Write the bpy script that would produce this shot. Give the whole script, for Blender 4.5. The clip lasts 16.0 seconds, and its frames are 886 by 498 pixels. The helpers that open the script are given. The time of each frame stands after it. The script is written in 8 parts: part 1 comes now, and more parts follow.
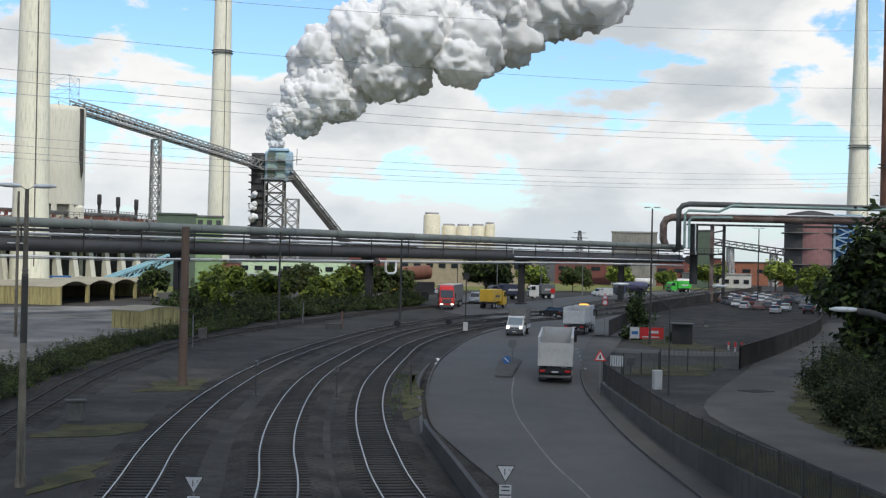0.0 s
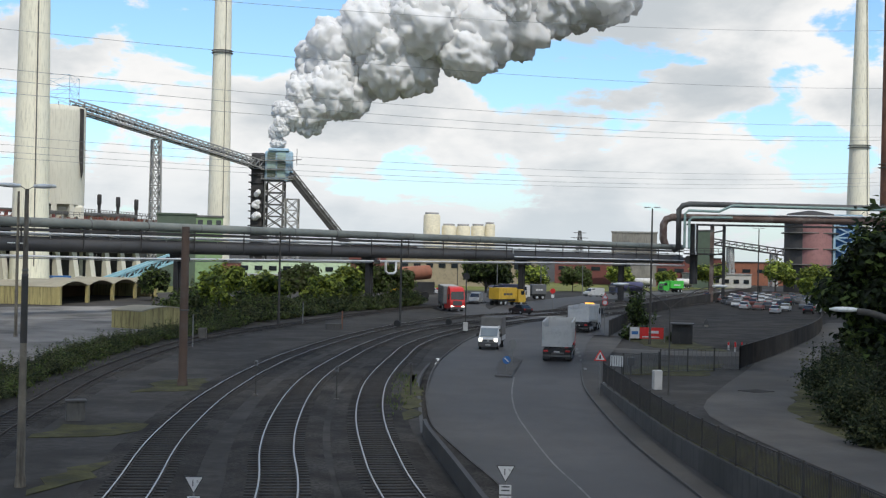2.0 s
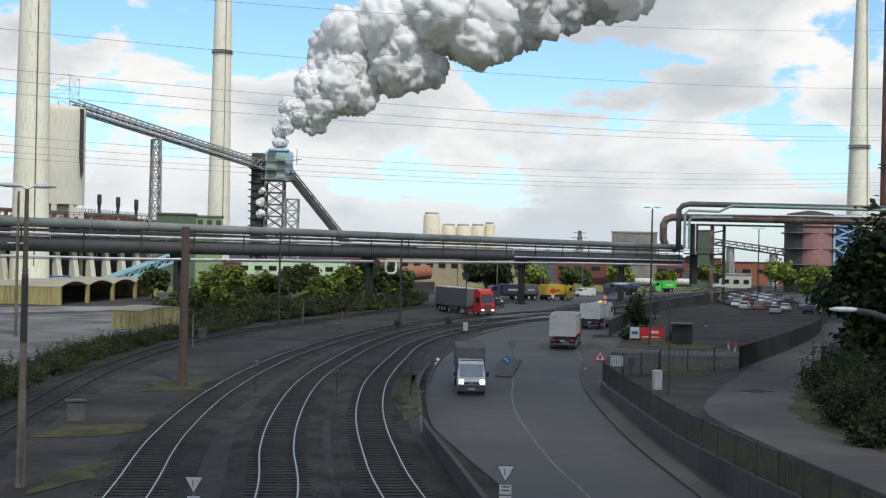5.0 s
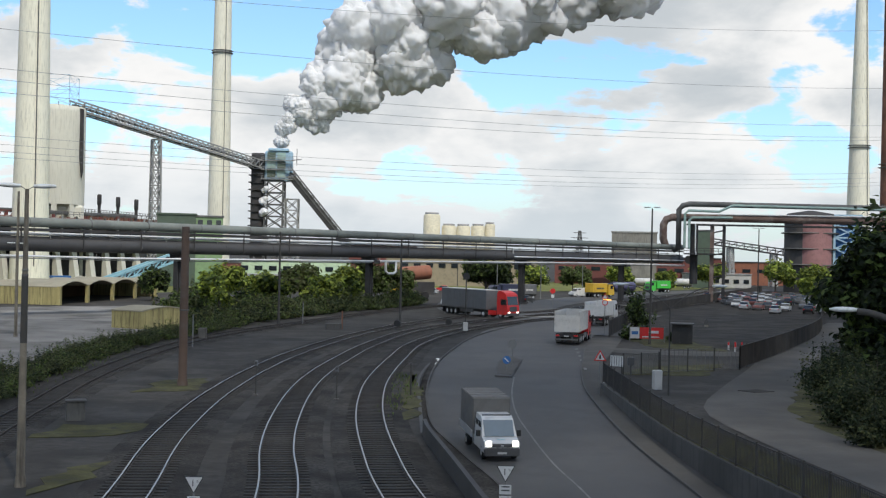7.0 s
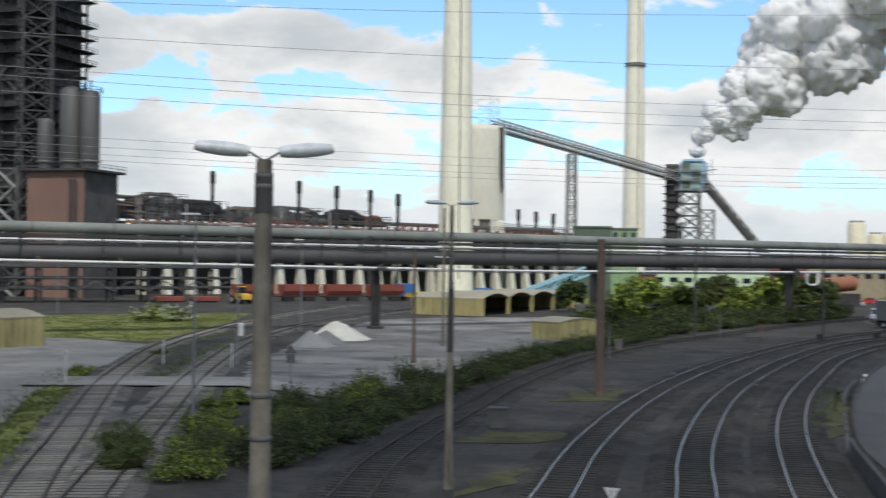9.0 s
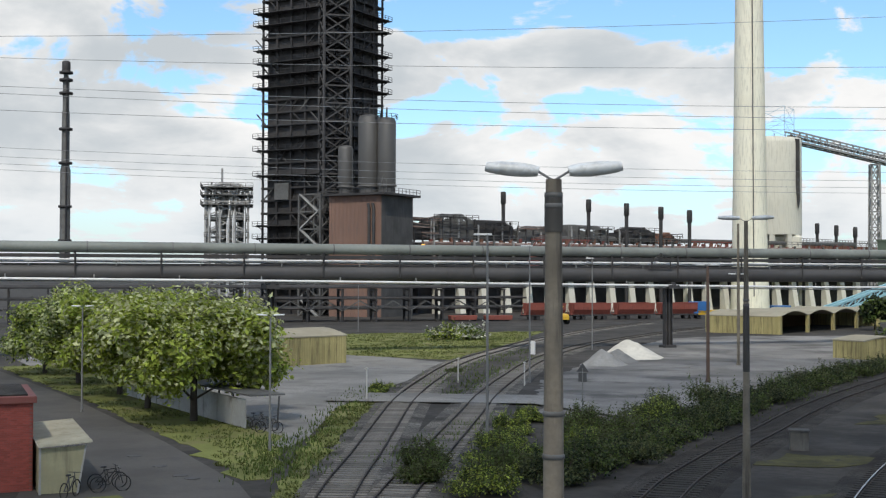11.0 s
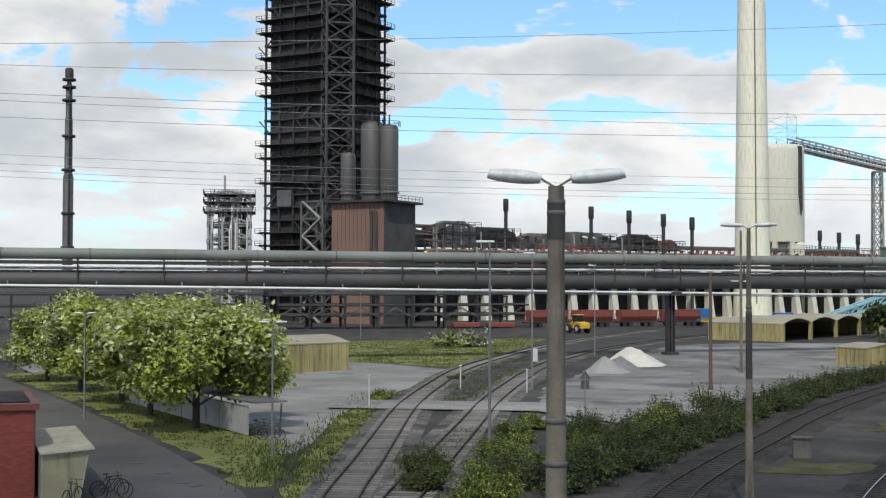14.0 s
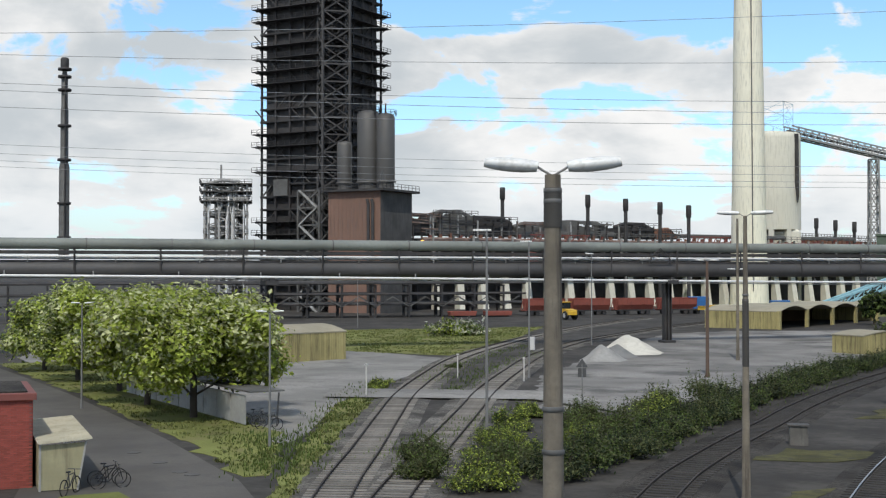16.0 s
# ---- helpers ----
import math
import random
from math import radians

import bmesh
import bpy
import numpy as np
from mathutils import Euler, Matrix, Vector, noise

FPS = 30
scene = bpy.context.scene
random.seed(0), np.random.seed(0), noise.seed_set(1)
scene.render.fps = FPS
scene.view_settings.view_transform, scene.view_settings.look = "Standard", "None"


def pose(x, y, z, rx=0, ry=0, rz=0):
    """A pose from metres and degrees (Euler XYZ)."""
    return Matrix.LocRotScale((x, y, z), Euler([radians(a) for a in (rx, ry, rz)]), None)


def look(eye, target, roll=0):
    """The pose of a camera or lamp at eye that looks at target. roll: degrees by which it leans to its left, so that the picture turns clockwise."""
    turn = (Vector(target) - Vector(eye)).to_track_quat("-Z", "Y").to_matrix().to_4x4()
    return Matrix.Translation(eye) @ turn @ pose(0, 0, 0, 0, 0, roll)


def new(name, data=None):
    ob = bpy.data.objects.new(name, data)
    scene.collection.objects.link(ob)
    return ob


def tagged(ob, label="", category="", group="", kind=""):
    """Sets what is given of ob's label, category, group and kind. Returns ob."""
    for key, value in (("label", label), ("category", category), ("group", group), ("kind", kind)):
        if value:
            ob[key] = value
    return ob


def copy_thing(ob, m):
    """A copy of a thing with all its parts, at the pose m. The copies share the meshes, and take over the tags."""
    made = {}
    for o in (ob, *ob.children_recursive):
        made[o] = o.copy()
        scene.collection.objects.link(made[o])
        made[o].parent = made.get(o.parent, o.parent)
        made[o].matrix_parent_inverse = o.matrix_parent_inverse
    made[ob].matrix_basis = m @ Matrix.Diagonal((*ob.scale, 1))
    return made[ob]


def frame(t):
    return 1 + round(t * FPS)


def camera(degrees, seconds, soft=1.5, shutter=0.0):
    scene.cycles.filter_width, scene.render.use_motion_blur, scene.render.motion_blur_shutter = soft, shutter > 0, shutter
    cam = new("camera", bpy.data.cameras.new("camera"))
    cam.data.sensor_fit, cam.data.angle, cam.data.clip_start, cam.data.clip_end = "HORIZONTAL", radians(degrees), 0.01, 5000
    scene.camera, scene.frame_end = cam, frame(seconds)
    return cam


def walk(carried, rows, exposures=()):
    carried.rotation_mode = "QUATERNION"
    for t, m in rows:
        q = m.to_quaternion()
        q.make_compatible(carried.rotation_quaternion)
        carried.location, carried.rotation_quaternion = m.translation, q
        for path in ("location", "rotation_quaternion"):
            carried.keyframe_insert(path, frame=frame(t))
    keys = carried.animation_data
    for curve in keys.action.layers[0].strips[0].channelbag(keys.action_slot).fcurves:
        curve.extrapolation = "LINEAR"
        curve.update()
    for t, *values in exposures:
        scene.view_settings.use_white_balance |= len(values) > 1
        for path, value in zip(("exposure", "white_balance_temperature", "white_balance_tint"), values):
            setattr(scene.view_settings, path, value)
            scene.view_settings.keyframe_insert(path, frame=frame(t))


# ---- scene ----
# ---------- camera: one fixed stand on a bridge, turned by hand ----------
EYE = (0.0, 0.0, 9.0)
cam = camera(38.43, 16.0, soft=1.25, shutter=0.2)
TURNS = [
    (0.0, 90.329, -1.237, 0.005), (8.0, 90.329, -1.237, 0.005), (8.3, 90.325, -1.20, 0.06), (8.4, 90.31, -1.05, 0.55),
    (8.5, 90.293, -0.909, 2.248), (8.6, 90.31, -0.86, 5.3), (8.8, 90.42, -0.80, 12.1), (9.0, 90.541, -0.759, 18.557),
    (9.2, 90.70, -0.53, 22.3), (9.5, 90.881, -0.287, 26.277), (9.75, 91.0, -0.22, 28.5), (10.0, 91.101, -0.184, 30.157),
    (10.2, 91.15, -0.17, 31.35), (10.5, 91.2, -0.15, 31.6), (12.0, 91.53, -0.11, 31.55), (12.5, 91.589, -0.102, 31.551), (13.0, 91.627, -0.118, 31.592),
    (13.5, 91.613, -0.099, 31.646), (14.0, 91.588, -0.168, 31.702), (14.5, 91.433, -0.122, 31.668), (15.0, 91.24, -0.109, 31.665),
    (15.5, 91.124, -0.106, 31.627), (16.0, 91.082, 0.008, 31.56)]
walk(cam, [(t, pose(*EYE, rx, ry, rz)) for t, rx, ry, rz in TURNS])

# ---------- light: broken cloud, high sun from behind the camera ----------
SUN_AZ, SUN_EL = 157.0, 51.0          # bearing from +Y, clockwise
world = bpy.data.worlds.new("world")
scene.world = world
world.use_nodes = True
scene.view_settings.exposure = 0.0


def node(nt, kind, **values):
    n = nt.nodes.new(kind)
    for key, value in values.items():
        if key in n.inputs:
            n.inputs[key].default_value = value
    return n


def vmath(nt, op, a, b=None):
    n = nt.nodes.new("ShaderNodeVectorMath")
    n.operation = op
    for i, v in enumerate((a, b)):
        if v is None:
            continue
        if isinstance(v, (tuple, list)):
            n.inputs[i].default_value = v
        else:
            nt.links.new(v, n.inputs[i])
    return n


def smath(nt, op, a, b=0.0, clamp=False):
    n = nt.nodes.new("ShaderNodeMath")
    n.operation, n.use_clamp = op, clamp
    for i, v in enumerate((a, b)):
        if isinstance(v, (int, float)):
            n.inputs[i].default_value = v
        else:
            nt.links.new(v, n.inputs[i])
    return n.outputs[0]


def span(nt, value, lo, hi, to_lo=0.0, to_hi=1.0):
    n = nt.nodes.new("ShaderNodeMapRange")
    n.interpolation_type = "SMOOTHSTEP"
    nt.links.new(value, n.inputs["Value"])
    for k, v in (("From Min", lo), ("From Max", hi), ("To Min", to_lo), ("To Max", to_hi)):
        n.inputs[k].default_value = v
    return n.outputs["Result"]


def mixc(nt, fac, a, b):
    n = nt.nodes.new("ShaderNodeMix")
    n.data_type = "RGBA"
    for sock, v in ((n.inputs["Factor"], fac), (n.inputs["A"], a), (n.inputs["B"], b)):
        if isinstance(v, (int, float)):
            sock.default_value = v
        elif isinstance(v, (tuple, list)):
            sock.default_value = (*v, 1.0)[:4]
        else:
            nt.links.new(v, sock)
    return n.outputs["Result"]


def noise_tex(nt, vec, scale, detail=4.0, rough=0.55, distort=0.0):
    n = nt.nodes.new("ShaderNodeTexNoise")
    nt.links.new(vec, n.inputs["Vector"])
    n.inputs["Scale"].default_value, n.inputs["Detail"].default_value = scale, detail
    n.inputs["Roughness"].default_value, n.inputs["Distortion"].default_value = rough, distort
    return n.outputs["Fac"]


def build_sky():
    nt = world.node_tree
    nt.nodes.clear()
    coord = nt.nodes.new("ShaderNodeTexCoord").outputs["Generated"]
    sky = nt.nodes.new("ShaderNodeTexSky")
    sky.sky_type, sky.sun_disc = "NISHITA", False
    sky.sun_elevation, sky.sun_rotation = radians(SUN_EL), radians(SUN_AZ)
    sky.air_density, sky.dust_density, sky.ozone_density = 1.0, 0.6, 2.0
    blue = vmath(nt, "SCALE", vmath(nt, "MULTIPLY", sky.outputs["Color"], (0.80, 0.98, 1.08)).outputs[0])
    blue.inputs["Scale"].default_value = 0.17
    sep = nt.nodes.new("ShaderNodeSeparateXYZ")
    nt.links.new(coord, sep.inputs[0])
    up = sep.outputs["Z"]
    # cloud layer seen in perspective: direction divided by its height
    low = smath(nt, "MAXIMUM", smath(nt, "ADD", up, 0.16), 0.05)
    flat = nt.nodes.new("ShaderNodeCombineXYZ")
    nt.links.new(smath(nt, "DIVIDE", sep.outputs["X"], low), flat.inputs[0])
    nt.links.new(smath(nt, "DIVIDE", sep.outputs["Y"], low), flat.inputs[1])
    flat.inputs[2].default_value = 3.7
    big = noise_tex(nt, flat.outputs[0], 1.15, 9.0, 0.56, 0.25)
    # billows in the plane of the view: heaped tops
    heap_vec = vmath(nt, "MULTIPLY", coord, (1.0, 1.0, 1.9)).outputs[0]
    heap = noise_tex(nt, heap_vec, 7.4, 10.0, 0.56, 0.3)
    body = smath(nt, "ADD", smath(nt, "MULTIPLY", big, 0.42), smath(nt, "MULTIPLY", heap, 0.58))
    # more cover low down than high up
    body = smath(nt, "ADD", body, span(nt, up, 0.0, 0.3, 0.05, -0.005))
    cover = span(nt, body, 0.480, 0.514)
    shade = noise_tex(nt, vmath(nt, "ADD", heap_vec, (0.31, 0.17, 0.62)).outputs[0], 5.0, 6.0, 0.5, 0.2)
    thick = span(nt, smath(nt, "ADD", smath(nt, "MULTIPLY", body, 0.55), smath(nt, "MULTIPLY", shade, 0.45)), 0.45, 0.60)
    white = mixc(nt, thick, (0.97, 0.965, 0.955), (0.57, 0.615, 0.65))
    both = mixc(nt, cover, blue.outputs[0], white)
    haze = span(nt, up, -0.02, 0.12, 0.75, 0.0)
    both = mixc(nt, haze, both, (0.68, 0.755, 0.81))
    back = nt.nodes.new("ShaderNodeBackground")
    nt.links.new(both, back.inputs["Color"])
    back.inputs["Strength"].default_value = 1.0
    out = nt.nodes.new("ShaderNodeOutputWorld")
    nt.links.new(back.outputs[0], out.inputs["Surface"])


build_sky()
sun = new("sun", bpy.data.lights.new("sun", "SUN"))
sun.data.energy, sun.data.angle, sun.data.color = 2.9, radians(0.6), (1.0, 0.95, 0.86)
_a, _e = radians(SUN_AZ), radians(SUN_EL)
sun.matrix_world = look((0, 0, 80), (-math.sin(_a) * math.cos(_e), -math.cos(_a) * math.cos(_e), 80 - math.sin(_e)))


# ---------- materials ----------
def mat(name, col, rough=0.75, metal=0.0, var=0.25, big=0.35, fine=14.0, bump=0.15, dirt=None, dirt_amt=0.35, streak=False, rand=0.0, spec=0.5, glow=None, world_space=False, grit=0.45):
    m = bpy.data.materials.new(name)
    m.use_nodes = True
    nt = m.node_tree
    p = nt.nodes["Principled BSDF"]
    vec = nt.nodes.new("ShaderNodeNewGeometry").outputs["Position"] if world_space else nt.nodes.new("ShaderNodeTexCoord").outputs["Object"]
    n1 = noise_tex(nt, vec, big, 5.0, 0.6)
    n2 = noise_tex(nt, vec, fine, 4.0, 0.65)
    lo = tuple(c * (1 - var) for c in col)
    hi = tuple(min(0.95, c * (1 + var)) for c in col)
    c = mixc(nt, span(nt, n1, 0.3, 0.7), lo, hi)
    c = mixc(nt, smath(nt, "MULTIPLY", span(nt, n2, 0.35, 0.7), grit), c, tuple(v * (1 - 0.7 * var) for v in col))
    if dirt:
        dv = vmath(nt, "MULTIPLY", vec, (3.0, 3.0, 0.22) if streak else (1, 1, 1)).outputs[0]
        n3 = noise_tex(nt, dv, 1.2 if streak else big * 2.3, 6.0, 0.62)
        c = mixc(nt, smath(nt, "MULTIPLY", span(nt, n3, 0.48, 0.68), dirt_amt), c, dirt)
    if rand:
        r = nt.nodes.new("ShaderNodeObjectInfo").outputs["Random"]
        k = vmath(nt, "SCALE", c)
        nt.links.new(smath(nt, "ADD", smath(nt, "MULTIPLY", r, 2 * rand), 1 - rand), k.inputs["Scale"])
        c = k.outputs[0]
    nt.links.new(c, p.inputs["Base Color"])
    p.inputs["Roughness"].default_value, p.inputs["Metallic"].default_value = rough, metal
    p.inputs["Specular IOR Level"].default_value = spec
    if bump:
        b = nt.nodes.new("ShaderNodeBump")
        b.inputs["Strength"].default_value, b.inputs["Distance"].default_value = bump, 0.03
        nt.links.new(n2, b.inputs["Height"])
        nt.links.new(b.outputs[0], p.inputs["Normal"])
    if glow:
        p.inputs["Emission Color"].default_value, p.inputs["Emission Strength"].default_value = (*glow[:3], 1), glow[3]
    return m


M = {}


def glass(name, tint):
    m = mat(name, tint, 0.06, 0.0, 0.1, 0.5, 3.0, 0.0, spec=0.8)
    return m


def setup_materials():
    M["ground"] = mat("yard_ground", (0.050, 0.0465, 0.042), 0.95, 0, 0.45, 0.11, 1.6, 0.4, (0.082, 0.077, 0.068), 0.7, world_space=True, spec=0.2, grit=0.9)
    M["far_land"] = mat("far_land", (0.075, 0.085, 0.05), 0.95, 0, 0.3, 0.02, 0.4, 0.2, spec=0.2)
    M["ballast"] = mat("ballast_stone", (0.046, 0.042, 0.037), 0.95, 0, 0.8, 0.25, 6.0, 1.0, (0.052, 0.045, 0.038), 0.4, world_space=True, spec=0.2, grit=1.0)
    M["ballast_light"] = mat("ballast_pale", (0.125, 0.118, 0.106), 0.95, 0, 0.9, 0.3, 6.0, 1.0, (0.085, 0.074, 0.06), 0.6, world_space=True, spec=0.2, grit=1.0)
    M["sleeper"] = mat("sleeper_concrete", (0.18, 0.168, 0.15), 0.9, 0, 0.3, 0.8, 9.0, 0.3, rand=0.3)
    M["sleeper_dark"] = mat("sleeper_tarred", (0.034, 0.031, 0.028), 0.9, 0, 0.3, 0.8, 9.0, 0.3, rand=0.25)
    M["rail"] = mat("rail_steel", (0.052, 0.043, 0.038), 0.7, 0.2, 0.3, 0.8, 20.0, 0.1, spec=0.3)
    M["rail_top"] = mat("rail_running_surface", (0.46, 0.45, 0.44), 0.42, 1.0, 0.08, 0.5, 20.0, 0.0)
    M["asphalt"] = mat("road_asphalt", (0.066, 0.0635, 0.061), 0.66, 0, 0.2, 0.12, 30.0, 0.12, (0.047, 0.0455, 0.044), 0.6, world_space=True, spec=0.35)
    M["asphalt_old"] = mat("old_asphalt", (0.225, 0.218, 0.202), 0.9, 0, 0.32, 0.1, 5.0, 0.2, (0.115, 0.112, 0.105), 0.75, world_space=True, spec=0.25, grit=0.8)
    M["paving"] = mat("lane_paving", (0.090, 0.084, 0.076), 0.9, 0, 0.25, 0.15, 8.0, 0.2, (0.066, 0.064, 0.06), 0.6, world_space=True, spec=0.25)
    M["kerb"] = mat("kerb_stone", (0.075, 0.073, 0.07), 0.85, 0, 0.25, 0.5, 9.0, 0.2)
    M["paint"] = mat("road_paint", (0.15, 0.148, 0.14), 0.7, 0, 0.35, 0.8, 7.0, 0.0, (0.10, 0.10, 0.10), 0.7)
    M["concrete"] = mat("concrete", (0.22, 0.21, 0.19), 0.9, 0, 0.2, 0.3, 8.0, 0.2, (0.10, 0.095, 0.085), 0.6, True)
    M["chimney"] = mat("chimney_concrete", (0.80, 0.77, 0.63), 0.85, 0, 0.08, 0.05, 1.0, 0.05, (0.46, 0.44, 0.36), 0.6, True)
    M["silo_wall"] = mat("silo_concrete", (0.62, 0.60, 0.51), 0.9, 0, 0.1, 0.05, 1.0, 0.05, (0.42, 0.40, 0.33), 0.5, True)
    M["dark_wall"] = mat("dark_concrete", (0.075, 0.073, 0.07), 0.9, 0, 0.25, 0.3, 6.0, 0.2, (0.04, 0.04, 0.038), 0.6, True)
    M["steel_dark"] = mat("sooty_steel", (0.040, 0.039, 0.040), 0.75, 0.1, 0.35, 0.25, 4.0, 0.1, (0.075, 0.06, 0.05), 0.4)
    M["steel_sooty"] = mat("soot_grey_steel", (0.070, 0.068, 0.068), 0.75, 0.1, 0.3, 0.3, 4.0, 0.1, (0.04, 0.038, 0.038), 0.6)
    M["steel_mid"] = mat("grey_steel", (0.125, 0.125, 0.12), 0.65, 0.2, 0.25, 0.3, 4.0, 0.1, (0.06, 0.05, 0.045), 0.5)
    M["steel_pale"] = mat("pale_steel", (0.33, 0.33, 0.32), 0.6, 0.1, 0.2, 0.3, 4.0, 0.05, (0.14, 0.12, 0.1), 0.4)
    M["pipe_green"] = mat("green_grey_duct", (0.175, 0.19, 0.17), 0.6, 0.0, 0.2, 0.12, 3.0, 0.05, (0.10, 0.10, 0.095), 0.5)
    M["pipe_dark"] = mat("dark_gas_main", (0.062, 0.060, 0.060), 0.6, 0.1, 0.2, 0.12, 3.0, 0.05, (0.085, 0.078, 0.072), 0.5)
    M["pipe_white"] = mat("galvanised_pipe", (0.66, 0.66, 0.65), 0.45, 0.1, 0.1, 0.3, 3.0, 0.0)
    M["pipe_rust"] = mat("rusty_main", (0.17, 0.115, 0.095), 0.8, 0.0, 0.25, 0.2, 3.0, 0.1, (0.36, 0.33, 0.3), 0.5)
    M["pipe_mint"] = mat("mint_pipe", (0.30, 0.42, 0.38), 0.5, 0.0, 0.15, 0.3, 3.0, 0.05, (0.18, 0.2, 0.18), 0.4)
    M["rust"] = mat("rusted_steel", (0.20, 0.095, 0.06), 0.85, 0.0, 0.3, 0.3, 4.0, 0.15, (0.09, 0.05, 0.04), 0.6)
    M["brown_clad"] = mat("brown_cladding", (0.20, 0.118, 0.088), 0.7, 0.0, 0.12, 0.06, 2.0, 0.05, (0.11, 0.085, 0.075), 0.5, True)
    M["tank_grey"] = mat("grey_tank", (0.095, 0.092, 0.088), 0.55, 0.2, 0.1, 0.1, 2.0, 0.05, (0.085, 0.08, 0.075), 0.4, True)
    M["brick"] = mat("red_brick", (0.27, 0.065, 0.05), 0.9, 0, 0.15, 0.8, 9.0, 0.2, rand=0.18)
    M["mortar"] = mat("mortar", (0.21, 0.10, 0.085), 0.95, 0, 0.15, 0.8, 9.0, 0.2)
    M["wood_yellow"] = mat("yellow_boarding", (0.33, 0.285, 0.125), 0.85, 0, 0.2, 0.3, 5.0, 0.1, (0.10, 0.085, 0.04), 0.75, True, rand=0.12)
    M["roof_tan"] = mat("tan_roof_felt", (0.29, 0.265, 0.195), 0.9, 0, 0.15, 0.2, 4.0, 0.1, (0.22, 0.19, 0.13), 0.5)
    M["roof_pale"] = mat("pale_sheet_roof", (0.46, 0.43, 0.33), 0.7, 0.0, 0.12, 0.6, 6.0, 0.05, (0.28, 0.25, 0.18), 0.5)
    M["panel_yellow"] = mat("yellowed_panel", (0.30, 0.28, 0.17), 0.6, 0.0, 0.2, 0.5, 6.0, 0.05, (0.16, 0.145, 0.09), 0.7, True)
    # dark brown with the shade of the shed interiors put into the colour
    M["shed_dark"] = mat("shed_inner_shade", (0.11, 0.065, 0.035), 0.9, 0, 0.2, 0.3, 5.0, 0.1)
    M["pole_conc"] = mat("weathered_pole", (0.17, 0.148, 0.115), 0.9, 0, 0.35, 0.7, 9.0, 0.4, (0.045, 0.038, 0.032), 0.85, True)
    M["pole_rust"] = mat("rusty_pole", (0.105, 0.068, 0.05), 0.85, 0, 0.2, 0.25, 8.0, 0.2, (0.12, 0.11, 0.10), 0.5)
    M["pole_grey"] = mat("grey_pole", (0.19, 0.19, 0.185), 0.6, 0.3, 0.15, 0.5, 8.0, 0.05)
    M["pole_dark"] = mat("dark_pole", (0.058, 0.055, 0.05), 0.75, 0.2, 0.2, 0.5, 8.0, 0.1)
    M["lamp_head"] = mat("lamp_housing", (0.72, 0.73, 0.71), 0.4, 0.0, 0.1, 2.0, 12.0, 0.0, (0.3, 0.3, 0.28), 0.4)
    M["grass"] = mat("grass_ground", (0.15, 0.165, 0.05), 0.95, 0, 0.3, 0.15, 5.0, 0.6, (0.15, 0.125, 0.07), 0.6, world_space=True, spec=0.15)
    M["yard_stone"] = mat("yard_stone", (0.195, 0.188, 0.176), 0.95, 0, 0.4, 0.07, 5.0, 0.3, (0.070, 0.068, 0.064), 0.8, world_space=True, spec=0.2)
    M["relay"] = mat("relay_concrete", (0.11, 0.105, 0.095), 0.9, 0, 0.25, 1.0, 9.0, 0.2, (0.04, 0.038, 0.035), 0.6, True)
    M["leaf_grass"] = leaf("leaf_grass", (0.14, 0.155, 0.048))
    M["cloud_thin"] = steam_material(0.93)
    M["moss"] = mat("moss_ground", (0.075, 0.073, 0.032), 0.95, 0, 0.4, 0.5, 5.0, 0.5, (0.046, 0.043, 0.036), 0.9, world_space=True, spec=0.15)
    M["gravel"] = mat("gravel_heap", (0.50, 0.48, 0.42), 0.95, 0, 0.15, 0.5, 12.0, 0.7, (0.36, 0.34, 0.30), 0.5)
    M["gravel_grey"] = mat("grey_gravel_heap", (0.27, 0.265, 0.25), 0.95, 0, 0.2, 0.5, 12.0, 0.7, (0.19, 0.185, 0.175), 0.5)
    M["gravel_dark"] = mat("dark_gravel_heap", (0.16, 0.16, 0.155), 0.95, 0, 0.2, 0.5, 12.0, 0.7)
    M["leaf_a"] = leaf("leaf_bright", (0.30, 0.36, 0.062))
    M["leaf_b"] = leaf("leaf_mid", (0.095, 0.135, 0.034))
    M["leaf_c"] = leaf("leaf_dark", (0.026, 0.040, 0.016))
    M["leaf_dull"] = leaf("leaf_dull", (0.088, 0.10, 0.04))
    M["leaf_pale"] = leaf("leaf_pale", (0.50, 0.52, 0.28))
    M["blossom"] = leaf("blossom", (0.55, 0.55, 0.47))
    M["bark"] = mat("bark", (0.062, 0.050, 0.040), 0.95, 0, 0.3, 1.0, 9.0, 0.5)
